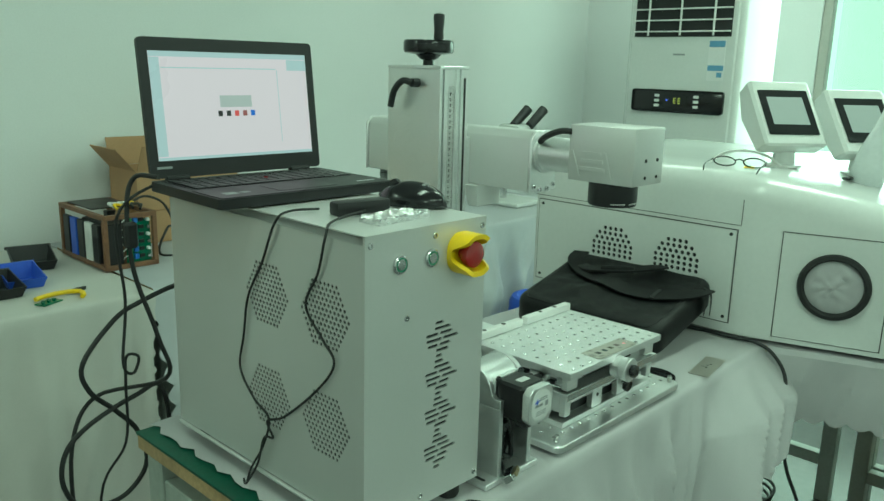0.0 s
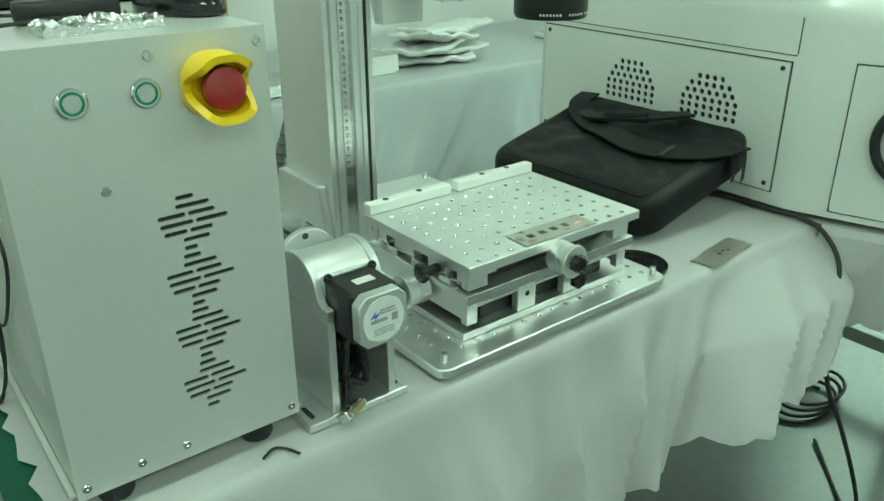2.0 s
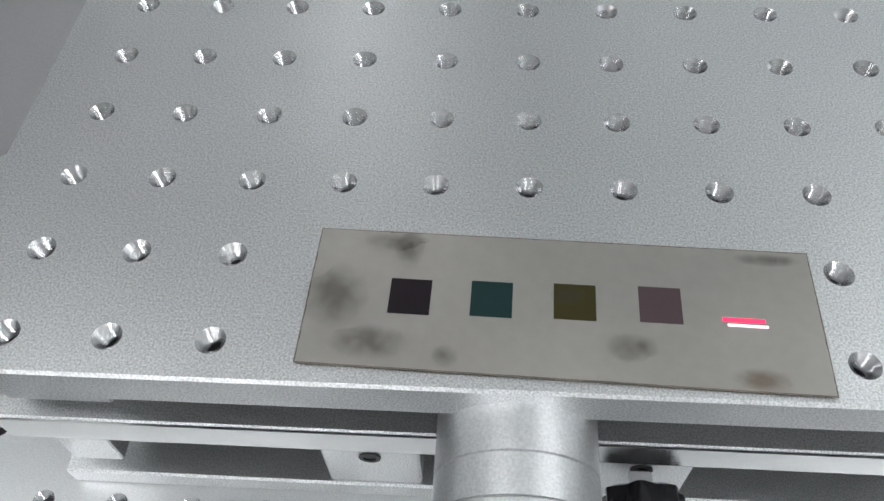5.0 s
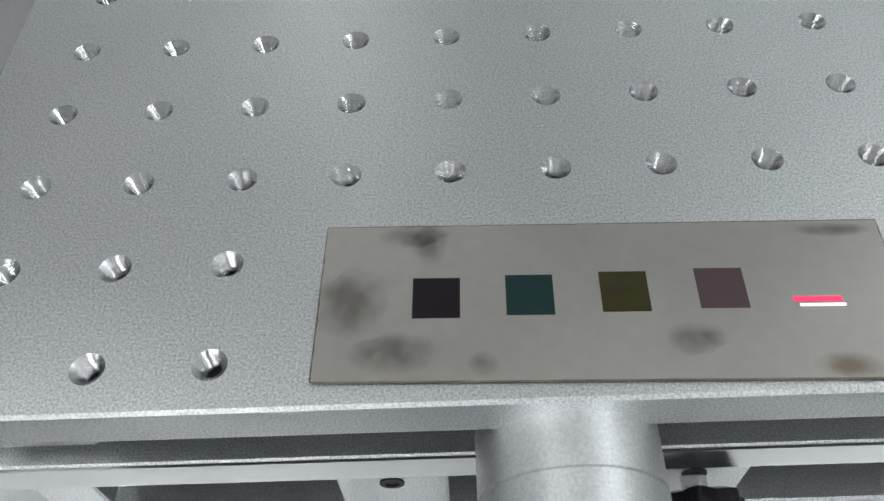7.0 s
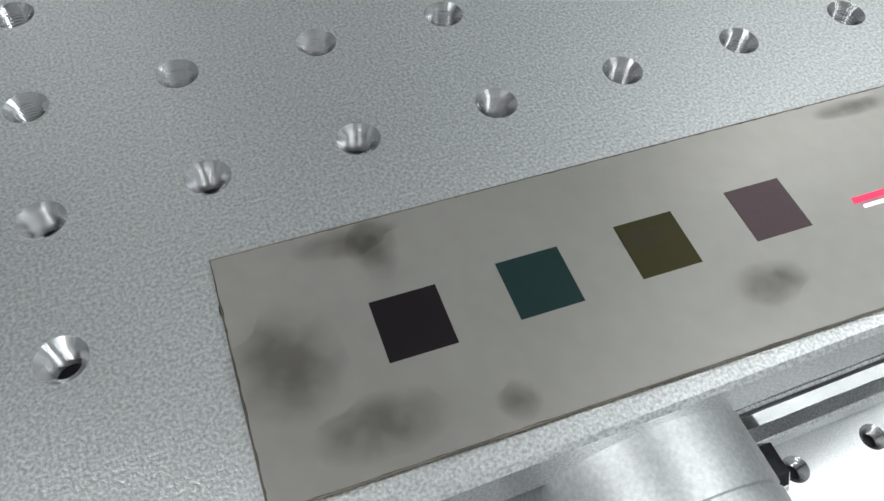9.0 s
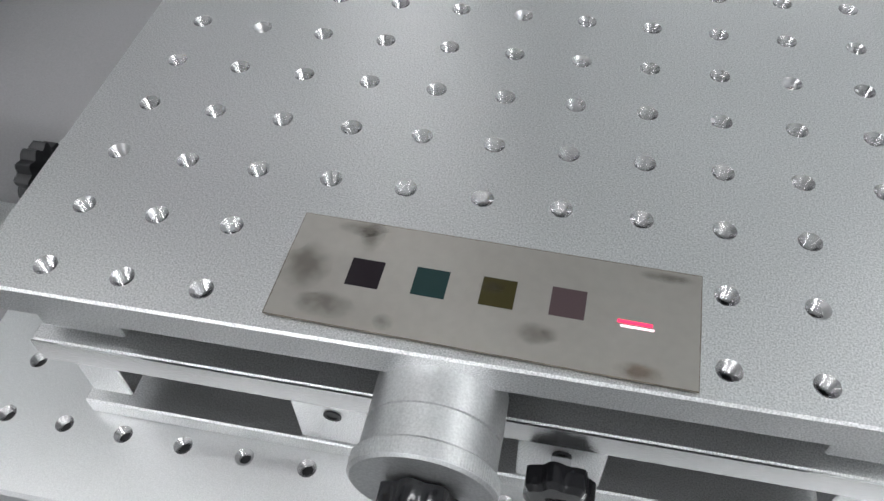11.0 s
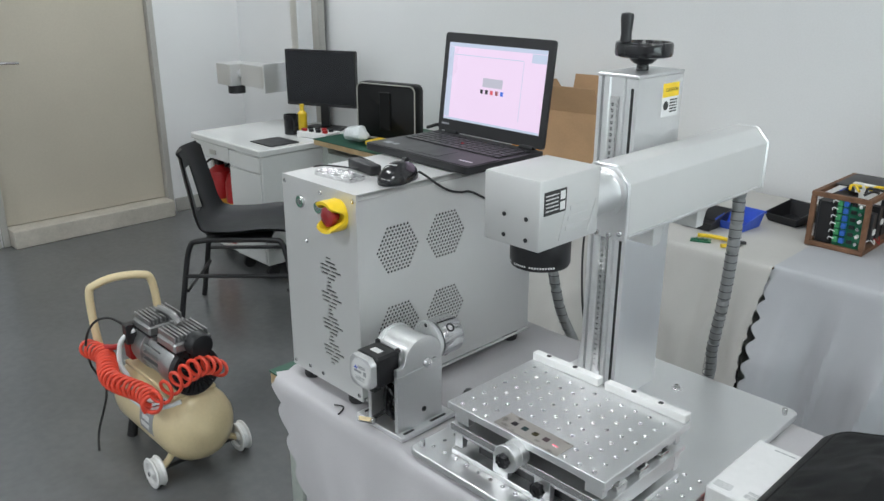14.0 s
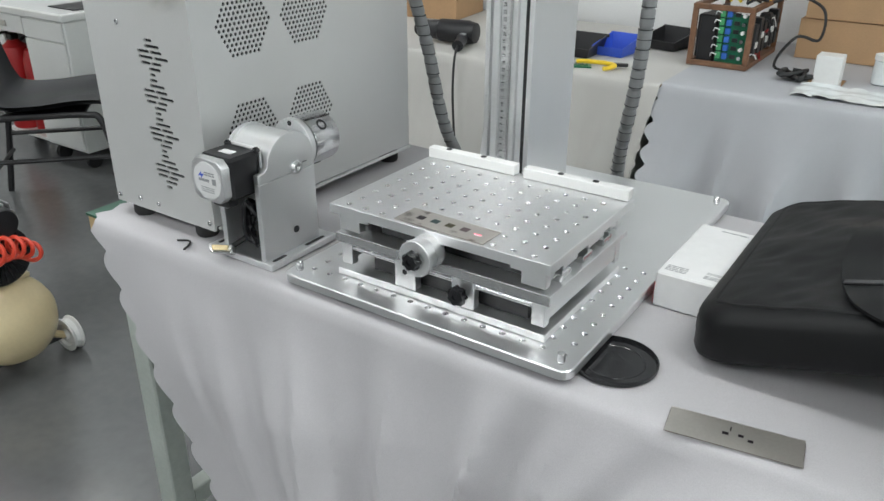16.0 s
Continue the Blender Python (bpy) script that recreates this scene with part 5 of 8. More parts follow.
base_l = part("base", bm, BLACK, lap, "matte black laptop base")
for x, y in ((-0.13, -0.085), (0.13, -0.085), (-0.13, 0.085), (0.13, 0.085)):
    part("foot", box(B(), x - 0.012, x + 0.012, y - 0.004, y + 0.004, 0, 0.003), RUBBER, base_l)
part("battery", box(B(), -0.10, 0.10, 0.07, D + 0.004, 0.0, 0.0029, 0.001), BLACK, base_l)
part("palm_rest", prism(B(), rounded(-W + 0.004, W - 0.004, -D + 0.003, -0.015, 0.005), 0.0171, 0.0182, "z"), BLACK, base_l)
part("keyboard_well", box(B(), -0.140, 0.140, -0.012, 0.083, 0.0171, 0.0176), BLACK, base_l)
for r in range(6):
    ry = 0.074 - r * 0.0155
    n = 15 if r else 17
    for c in range(n):
        wk = 0.276 / n
        x = -0.138 + (c + 0.5) * wk
        if r == 5 and 4 <= c <= 8:
            if c != 6:
                continue
            k = part("key", box(B(), x - 2.4 * wk, x + 2.4 * wk, ry - 0.0064, ry + 0.0064, 0.0177, 0.0200, 0.0008), BLACK, base_l)
            continue
        h = 0.0064 if r else 0.0042
        k = part("key", box(B(), x - wk * 0.44, x + wk * 0.44, ry - h, ry + h, 0.0177, 0.0200, 0.0008), BLACK, base_l)
part("track_pad", prism(B(), rounded(-0.05, 0.05, -0.088, -0.030, 0.003), 0.0183, 0.0187, "z"), BLACK, base_l)
part("pointer_nub", cyl(B(), (0.0, 0.028, 0.0178), (0.0, 0.028, 0.0215), 0.003, seg=12), RED, base_l)
part("badge", box(B(), 0.098, 0.132, -0.076, -0.071, 0.01825, 0.0185), ALU, base_l, "small silver badge")
bm = B()
box(bm, -0.128, -0.108, -0.078, -0.062, 0.01825, 0.0185), box(bm, -0.100, -0.088, -0.075, -0.063, 0.01825, 0.0185)
part("sticker", bm, GREYINK, base_l)
tilt = pose(0, D - 0.006, 0.016, -7, 0, 0)
bm = B()
prism(bm, rounded(-W, W, 0.004, 0.212, 0.007), -0.001, 0.006, "y")
bm.transform(tilt)
lid = part("lid", bm, BLACK, lap, "laptop lid with a matte black bezel")


def on_lid(name, x0, x1, z0, z1, lift, mat, parent):
    bm = box(B(), x0, x1, -0.001 - lift - 0.0003, -0.001 - lift, z0, z1)
    bm.transform(tilt)
    return part(name, bm, mat, parent)


scr = on_lid("screen", -0.138, 0.138, 0.030, 0.192, 0.0002, SCREEN, lid)
scr["label"] = "lit screen showing a drawing window"
for a in ((-0.138, 0.138, 0.184, 0.192), (-0.138, -0.122, 0.036, 0.183), (-0.138, 0.138, 0.030, 0.0345), (0.100, 0.138, 0.166, 0.183), (0.0795, 0.0805, 0.05, 0.166), (-0.12, 0.078, 0.167, 0.1685)):
    on_lid("toolbar", *a, 0.0006, SCRTOOL, scr)
on_lid("drawing_box", -0.028, 0.028, 0.108, 0.126, 0.0006, SCRBOX, scr)
for k, c in enumerate(((0.02, 0.015, 0.02), (0.03, 0.025, 0.03), (0.75, 0.10, 0.12), (0.35, 0.10, 0.12), (0.04, 0.16, 0.75))):
    cm = material("screen_swatch", c, 0.3, glow=0.8, bump=0, var=0.0)
    on_lid("swatch", -0.033 + k * 0.0145, -0.0255 + k * 0.0145, 0.094, 0.1025, 0.0009, cm, scr)
on_lid("maker_badge", -0.142, -0.118, 0.018, 0.0215, 0.0004, GREYINK, lid)
for x in (-0.11, 0.11):
    bm = cyl(B(), (x - 0.018, D - 0.004, 0.018), (x + 0.018, D - 0.004, 0.018), 0.0062, seg=14)
    part("hinge", bm, MATTEBLK, lap)

mouse = thing("computer_mouse", "black computer mouse resting on the cabinet", "mouse", m=pose(-0.272, 0.110, LT, 0, 0, 20), local=True)
mouse_in = mouse.matrix_world.inverted()
bm = B()
ball(bm, (0, 0, 0.004), 0.03, 1.02, 1.75, 1.05, 24)
for v in bm.verts:
    v.co.z = max(v.co.z, 0.0012)
    v.co.x *= 1 - 0.12 * math.exp(-((v.co.y) / 0.02) ** 2)
bmesh.ops.remove_doubles(bm, verts=bm.verts, dist=0.0004)
part("shell", bm, GLOSSBLK, mouse, sharp=60)
part("scroll_wheel", cyl(B(), (-0.0035, 0.028, 0.029), (0.0035, 0.028, 0.029), 0.008, seg=18), RUBBER, mouse)
part("badge", box(B(), -0.009, 0.009, -0.022, -0.018, 0.0318, 0.0335), ALU, mouse)
part("cable", tube(B(), [mouse_in @ Vector(c) for c in ((-0.262, 0.150, LT + 0.012), (-0.250, 0.158, LT + 0.004), (CX1 + 0.004, 0.175, 1.158), (CX1 + 0.006, 0.203, 1.141), (CX1 + 0.006, 0.235, 1.131), (CX1 + 0.006, 0.262, 1.127), (CX1 + 0.006, 0.300, 1.108), (CX1 + 0.006, 0.343, 1.086), (CX1 + 0.008, 0.40, 1.07), (CX1 + 0.004, 0.452, 1.06))], 0.0022, 7), RUBBER, mouse)

rng = random.Random(11)
bm = B()
n = 22
g = [[bm.verts.new((-0.055 + 0.11 * i / n, -0.03 + 0.06 * j / 12, 0.004 + 0.009 * abs(noise.noise((i * 0.55, j * 0.6, 3.1))) + 0.004 * rng.random())) for j in range(13)] for i in range(n + 1)]
for i in range(n):
    for j in range(12):
        bm.faces.new((g[i][j], g[i + 1][j], g[i + 1][j + 1], g[i][j + 1]))
ed = bmesh.ops.extrude_face_region(bm, geom=list(bm.faces))
for v in ed["geom"]:
    if isinstance(v, bmesh.types.BMVert):
        v.co.z = 0.0002
bm.transform(pose(-0.362, 0.050, LT, 0, 0, 4) @ Matrix.Diagonal((0.86, 0.62, 1, 1)))
single("foil_sachet", bm, FOIL, "crumpled shiny foil sachet on the cabinet top", "foil packet", sharp=12)
bm = box(B(), -0.042, 0.042, -0.012, 0.012, 0, 0.019, 0.004, 2)
bm.transform(pose(-0.368, 0.112, LT, 0, 0, -8))
single("cable_adapter", bm, BLACK, "small black plastic cable adapter", "adapter")

# thin cables over the cabinet's side
WX = CX0 - 0.0042
bm = tube(B(), [(-0.40, 0.16, LT + 0.003), (-0.445, 0.165, LT + 0.004), (WX, 0.168, 1.160), (WX, 0.20, 1.10), (WX, 0.236, 1.045), (WX, 0.250, 0.985), (WX, 0.262, 0.932), (WX - 0.002, 0.225, 0.896), (WX - 0.002, 0.19, 0.877), (WX - 0.003, 0.205, 0.83), (WX - 0.006, 0.230, 0.790), (WX - 0.012, 0.235, TOP + 0.004)], 0.0017, 7)
single("thin_cable", bm, RUBBER, "thin black cable hanging down the cabinet side", "cable", group="thin cables")
bm = tube(B(), [(-0.37, 0.10, LT + 0.006), (-0.445, 0.075, LT + 0.004), (WX, 0.062, 1.160), (WX, 0.078, 1.11), (WX, 0.104, 1.062), (WX, 0.070, 1.025), (WX, 0.047, 0.998), (WX, 0.085, 0.950), (WX, 0.157, 0.890), (WX - 0.004, 0.191, 0.874), (WX - 0.006, 0.175, 0.855), (WX - 0.004, 0.200, 0.845), (WX - 0.006, 0.215, 0.80), (WX - 0.015, 0.232, TOP + 0.004), (WX - 0.011, 0.245, TOP + 0.004)], 0.0017, 7)
single("thin_cable", bm, RUBBER, "thin black cable hanging down the cabinet side", "cable", group="thin cables")
bm = tube(B(), [(-0.30, -0.03, TOP + 0.002), (-0.285, -0.022, TOP + 0.002), (-0.275, -0.03, TOP + 0.002), (-0.268, -0.045, TOP + 0.002)], 0.0016, 6)
single("cable_end", bm, RUBBER, "short loose end of black wire on the cloth", "cable")

# power cables beside the cabinet, down to the floor
bm = tube(B(), [(-0.505, 0.40, 1.196), (-0.517, 0.45, 1.192), (-0.53, 0.455, 1.15), (-0.528, 0.45, 1.05), (-0.50, 0.44, 0.94), (-0.481, 0.46, 0.86), (-0.54, 0.60, 0.80), (-0.585, 0.60, 0.72), (-0.59, 0.60, 0.55), (-0.57, 0.66, 0.3), (-0.55, 0.75, 0.05), (-0.5, 0.9, 0.006)], 0.0036, 8)
box(bm, -0.539, -0.519, 0.443, 0.459, 1.085, 1.125, 0.004)
single("power_cable", bm, RUBBER, "black laptop power cable hanging to the floor", "cable", group="power cables")
bm = tube(B(), [(-0.40, 0.462, 1.00), (-0.413, 0.52, 0.995), (-0.471, 0.555, 0.966), (-0.516, 0.56, 0.942), (-0.572, 0.56, 0.879), (-0.564, 0.56, 0.829), (-0.526, 0.56, 0.786), (-0.488, 0.56, 0.735), (-0.474, 0.565, 0.665), (-0.517, 0.57, 0.617), (-0.585, 0.57, 0.623), (-0.616, 0.565, 0.677), (-0.610, 0.56, 0.735), (-0.570, 0.56, 0.771), (-0.49, 0.56, 0.80), (-0.43, 0.575, 0.79), (-0.42, 0.60, 0.6), (-0.45, 0.75, 0.05), (-0.40, 0.95, 0.008)], 0.0042, 8)
single("power_cable", bm, RUBBER, "black mains cable hanging in a wide loop", "cable", group="power cables")
bm = tube(B(), [(-0.47, 0.40, 1.182), (-0.50, 0.43, 1.18), (-0.545, 0.46, 1.13), (-0.535, 0.47, 1.0), (-0.545, 0.47, 0.90), (-0.525, 0.48, 0.875), (-0.515, 0.48, 0.90), (-0.535, 0.48, 0.905), (-0.53, 0.50, 0.85), (-0.51, 0.56, 0.72), (-0.535, 0.62, 0.6), (-0.5, 0.7, 0.3), (-0.45, 0.8, 0.02), (-0.3, 0.85, 0.006)], 0.0024, 8)
single("power_cable", bm, RUBBER, "black adapter cable tied in a loop", "cable", group="power cables")
rng = random.Random(5)
for k in range(5):
    a = [(-0.62 + rng.uniform(-0.3, 0.3), 0.75 + rng.uniform(-0.25, 0.35), 0.006 + 0.004 * k) for _ in range(7)]
    single("floor_cable", tube(B(), a, 0.004, 7), RUBBER, "black cable lying on the floor under the table", "cable", group="floor cables")

# ---- bag, box, lens cap, cable on the cloth ----
bag = thing("laptop_bag", "soft black nylon laptop bag with strap lying on the cloth", "bag", (0.53, 0.26, TOP))
GX0, GX1, GY0, GY1, GT = 0.398, 0.676, 0.066, 0.446, 0.074


def bag_mid(x, y):
    """Height of the bag's middle: its far side is propped up against the welder."""
    return TOP + GT / 2 + 0.268 * max(0, x - GX0 - 0.01) - 0.002


def bag_half(d):
    """Half thickness at a distance d from the outline: an upright gusset that rounds over into the faces."""
    k = 1 - min(1, d / 0.030)
    return GT / 2 * (0.52 + 0.48 * math.sqrt(max(0, 1 - k * k)))


def bag_dent(x, y):
    return 0.010 * noise.noise((x * 8, y * 7, 0.7)) + 0.006 * noise.noise((x * 21 + y * 9, y * 10, 2.7)) - 0.004 * abs(noise.noise((x * 34 - y * 20, y * 26, 5.1)))


def bag_top(x, y):
    d = min(x - GX0, GX1 - x, y - GY0, GY1 - y)
    return bag_mid(x, y) + bag_half(max(0, d)) + bag_dent(x, y) * min(1, max(0, d) / 0.04)


def bag_pt(u, v, side):
    su, sv = 2 * u - 1, 2 * v - 1
    x, y = GX0 + (GX1 - GX0) * u, GY0 + (GY1 - GY0) * v
    d = min(x - GX0, GX1 - x, y - GY0, GY1 - y)
    rc = 0.045
    ox, oy = max(0, abs(x - (GX0 + GX1) / 2) - ((GX1 - GX0) / 2 - rc)), max(0, abs(y - (GY0 + GY1) / 2) - ((GY1 - GY0) / 2 - rc))
    far = math.hypot(ox, oy)
    if ox and oy and far > 1e-6:
        f = max(ox, oy) / far
        x -= math.copysign(ox * (1 - f), su)
        y -= math.copysign(oy * (1 - f), sv)
    h = bag_half(d)
    if side > 0:
        z = bag_mid(x, y) + h + bag_dent(x, y) * min(1, d / 0.04)
    else:
        z = max(TOP + 0.001, bag_mid(x, y) - h * (0.95 if d > 0.02 else 0.85))
    return x, y, z


bm = B()
us = [0, 0.008, 0.02, 0.04, 0.07] + list(np.linspace(0.1, 0.9, 40)) + [0.93, 0.96, 0.98, 0.992, 1]
vs = [0, 0.006, 0.015, 0.03, 0.055] + list(np.linspace(0.08, 0.92, 50)) + [0.945, 0.97, 0.985, 0.994, 1]
gt = [[bm.verts.new(bag_pt(u, v, 1)) for v in vs] for u in us]
gb = [[bm.verts.new(bag_pt(u, v, -1)) for v in vs] for u in us]
for i in range(len(us) - 1):
    for j in range(len(vs) - 1):
        bm.faces.new((gt[i][j], gt[i + 1][j], gt[i + 1][j + 1], gt[i][j + 1]))
        bm.faces.new((gb[i][j], gb[i][j + 1], gb[i + 1][j + 1], gb[i + 1][j]))
edge = [(i, 0) for i in range(len(us))] + [(len(us) - 1, j) for j in range(1, len(vs))] + [(i, len(vs) - 1) for i in range(len(us) - 2, -1, -1)] + [(0, j) for j in range(len(vs) - 2, 0, -1)]
for (a, b), (c, d) in zip(edge, edge[1:] + edge[:1]):
    t0, t1, b1, b0 = gt[a][b], gt[c][d], gb[c][d], gb[a][b]
    bm.faces.new((t0, t1, b1, b0))
part("body", bm, NYLON, bag, sharp=80)
ring = []
for u, v in [(k / 24, 0.055) for k in range(2, 23)] + [(0.94, k / 24) for k in range(2, 23)] + [(k / 24, 0.945) for k in range(22, 1, -1)] + [(0.06, k / 24) for k in range(22, 1, -1)]:
    x, y, z = bag_pt(u, v, 1)
    ring.append(Vector((x, y, z - 0.0008)))
part("piping", tube(B(), [*ring, ring[0]], 0.0022, 7, 2), NYLON, bag, "black piping round the edge")
low = [Vector(((p.x - 0.537) * 1.085 + 0.537, (p.y - 0.256) * 1.062 + 0.256, bag_mid(p.x, p.y) + 0.004)) for p in ring]
part("zipper", tube(B(), [*low, low[0]], 0.0016, 6, 2), BLACK, bag)


def strap(path, w, up, th=0.003):
    """A flat webbing strap along points, w wide."""
    line, bm = smooth_line(path, 6), B()
    L, R = [], []
    for i, p in enumerate(line):
        d = (line[min(i + 1, len(line) - 1)] - line[max(i - 1, 0)]).normalized()
        s = d.cross(Vector(up)).normalized() * w / 2
        L.append([bm.verts.new(p + s), bm.verts.new(p + s + Vector((0, 0, th)))])
        R.append([bm.verts.new(p - s), bm.verts.new(p - s + Vector((0, 0, th)))])
    for i in range(len(line) - 1):
        bm.faces.new((L[i][1], L[i + 1][1], R[i + 1][1], R[i][1])), bm.faces.new((L[i][0], R[i][0], R[i + 1][0], L[i + 1][0]))
        bm.faces.new((L[i][0], L[i + 1][0], L[i + 1][1], L[i][1])), bm.faces.new((R[i][0], R[i][1], R[i + 1][1], R[i + 1][0]))
    bm.faces.new((L[0][0], L[0][1], R[0][1], R[0][0])), bm.faces.new((L[-1][0], R[-1][0], R[-1][1], L[-1][1]))
    return bm


def lay(pts, lift=0.003):
    return [(x, y, bag_top(x, y) + lift + (e[0] if e else 0)) for x, y, *e in pts]


SLOPE = (-0.26, 0, 0.96)
part("shoulder_strap", strap(lay([(0.655, 0.425), (0.615, 0.415), (0.580, 0.375, 0.002), (0.553, 0.320, 0.003), (0.535, 0.270, 0.002), (0.534, 0.215), (0.544, 0.155), (0.560, 0.105), (0.590, 0.074), (0.628, 0.067)], 0.004), 0.042, SLOPE), NYLON, bag, "wide flat webbing strap")
part("handle", strap(lay([(0.598, 0.385), (0.575, 0.350, 0.008), (0.572, 0.295, 0.014), (0.588, 0.235, 0.016), (0.618, 0.198, 0.014), (0.655, 0.190, 0.004)], 0.003), 0.026, SLOPE, 0.005), NYLON, bag, "folded webbing handle")
part("handle_wrap", tube(B(), lay([(0.573, 0.310, 0.013), (0.577, 0.270, 0.016), (0.590, 0.232, 0.016)], 0.003), 0.009, 10), NYLON, bag, "padded handle wrap")
part("buckle", box(B(), -0.021, 0.021, -0.005, 0.005, 0, 0.003, 0.001, m=Matrix.Translation(lay([(0.545, 0.150)], 0.006)[0]) @ Matrix.Rotation(radians(-15), 4, "Y")), GLOSSBLK, bag, "black plastic strap buckle")
for k, (x, ln) in enumerate(((0.596, 0.040), (0.620, 0.050))):
    y = GY0 - 0.004 - 0.003 * k
    z = bag_mid(x, y) + 0.022
    part("strap_end", strap([(x, y + 0.012, z + 0.012), (x + 0.002, y - 0.004, z), (x + 0.004, y - 0.006, z - ln * 0.5), (x + 0.008, y - 0.004, z - ln)], 0.016, (0.2, -1, 0.1), 0.002), NYLON, bag, "loose strap end over the side")
part("zip_pull", box(B(), GX0 - 0.004, GX0 - 0.0015, 0.119, 0.123, TOP + 0.022, TOP + 0.040, 0.0006), BLACK, bag, "small black zip pull")

wb = thing("carton_box", "white paper carton with small printed labels and a red end", "box", (0.365, 0.27, TOP))
part("carton", box(B(), 0.324, 0.408, 0.178, 0.352, TOP + 0.0005, TOP + 0.047, 0.002), PAPER, wb)
part("red_end", box(B(), 0.3232, 0.3238, 0.180, 0.350, TOP + 0.002, TOP + 0.030), REDP, wb, "red printed end")
pl = lambda u, v, w: (u, v, TOP + 0.0471 + w)
for u0, u1, v0, v1, rows, seed in ((0.330, 0.356, 0.188, 0.205, 4, 3), (0.376, 0.402, 0.190, 0.200, 3, 9), (0.355, 0.39, 0.336, 0.342, 1, 5)):
    bm = B()
    text_bars(bm, pl, u0, u1, v0, v1, rows, seed, 0.42)
    part("printed_lines", bm, GREYINK, wb)
bm = B()
for k in range(16):
    box(bm, 0.377 + k * 0.0015, 0.3777 + k * 0.0015, 0.203, 0.209, TOP + 0.0471, TOP + 0.0473)
part("bar_code", bm, GREYINK, wb)
bm = B()
lathe(bm, [(0.046, 0), (0.0475, 0.001), (0.0475, 0.0055), (0.046, 0.0058), (0.045, 0.002), (0.034, 0.0018), (0.0335, 0.0025), (0.032, 0.0025), (0.0315, 0.0018)], 48, pose(0.336, 0.034, TOP + 0.0002))
single("lens_cap", bm, GLOSSBLK, "round black plastic lens cap lying upturned on the cloth", "lens cap")
bm = tube(B(), [(0.62, 0.19, TOP + 0.006), (0.67, 0.155, TOP + 0.006), (0.688, 0.10, TOP + 0.006), (0.690, 0.03, TOP + 0.006), (0.694, -0.03, TOP + 0.006), (0.692, -0.075, TOP - 0.012), (0.678, -0.112, 0.705), (0.640, -0.128, 0.62), (0.640, -0.150, 0.52), (0.68, -0.170, 0.43), (0.78, -0.175, 0.27), (0.90, -0.15, 0.12), (1.02, -0.08, 0.012), (1.2, 0.08, 0.008)], 0.0041, 8)
single("mains_cable", bm, RUBBER, "thick black mains cable trailing off the table", "cable")
for k in range(4):
    pts = [(1.32 + 0.11 * math.cos(a + k) + 0.02 * k, 0.19 + 0.07 * math.sin(a + k), 0.006 + 0.010 * k) for a in np.linspace(0, 5.6, 10)]
    single("cable_coil", tube(B(), pts, 0.0048, 7, 4), RUBBER, "loose black cable coil on the floor", "cable", group="floor cables")

# ---- enclosed laser welder beside the bag ----
WB = TOP + 0.010
wd = thing("laser_welder", "large white enclosed laser welding machine with rounded edges", "laser welder", (1.1, 0.15, TOP))


def weld_x(y):
    return 0.700 if y > 0.01 else 0.700 + 0.30 * (0.01 - y)


def weld_top(y):
    return 1.145 if y > 0.04 else 1.145 - 0.22 * (0.04 - y) ** 1.15


bm = B()
secs = []
for y in [0.615, 0.612, 0.60] + list(np.linspace(0.55, 0.03, 14)) + list(np.linspace(0.015, -0.40, 18)) + [-0.415, -0.42]:
    inset = {0.615: 0.012, 0.612: 0.004, -0.42: 0.02, -0.415: 0.006}.get(y, 0)
    xl, zt = weld_x(y) + inset, weld_top(y) - inset
    prof = [(xl, WB), (xl, zt - 0.055)]
    prof += [(xl + 0.055 * (1 - math.cos(radians(a))), zt - 0.055 + 0.055 * math.sin(radians(a))) for a in range(15, 91, 15)]
    prof += [(1.45, zt), (1.50, zt - 0.05), (1.50, WB)]
    secs.append([bm.verts.new((x, y, z)) for x, z in prof])
for a, b in zip(secs, secs[1:]):
    for k in range(len(a)):
        k2 = (k + 1) % len(a)
        bm.faces.new((a[k], a[k2], b[k2], b[k]))
bm.faces.new(secs[0]), bm.faces.new(secs[-1][::-1])
body = part("body", bm, WHITEP, wd, sharp=50)
for x, y in ((0.76, 0.48), (0.80, 0.02), (1.4, 0.48), (1.4, 0.02)):
    part("foot", cyl(B(), (x, y, TOP), (x, y, WB - 0.0005), 0.02, seg=16), RUBBER, wd)
# side panel with two domes of vent holes
SY0, SY1, SZ0, SZ1, SX = 0.042, 0.598, 0.797, 1.016, 0.6965
bm = B()
pitch, dv, r = 0.0155, 0.0135, 0.0052
rows, z = [(SZ0, 0.895, [(SY0, SY1, None, 0, 0)])], 0.895
counts = [8, 8, 8, 7, 6, 4]
for k, n in enumerate(counts):
    cells, u = [], SY0
    for cy in (0.185, 0.363):
        s = cy - (n - 1) / 2 * pitch
        cells.append((u, s - pitch / 2, None, 0, 0))
        cells += [(s + (j - 0.5) * pitch, s + (j + 0.5) * pitch, circle_pts(r, 10), s + j * pitch, z + dv / 2) for j in range(n)]
        u = s + (n - 0.5) * pitch
    cells.append((u, SY1, None, 0, 0))
    rows.append((z, z + dv, cells))
    z += dv
rows.append((z, SZ1, [(SY0, SY1, None, 0, 0)]))
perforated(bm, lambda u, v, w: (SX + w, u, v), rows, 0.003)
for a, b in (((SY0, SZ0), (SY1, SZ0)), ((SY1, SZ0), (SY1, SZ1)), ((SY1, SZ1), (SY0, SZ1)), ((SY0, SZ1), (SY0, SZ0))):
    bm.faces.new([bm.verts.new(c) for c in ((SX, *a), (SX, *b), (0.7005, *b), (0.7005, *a))])
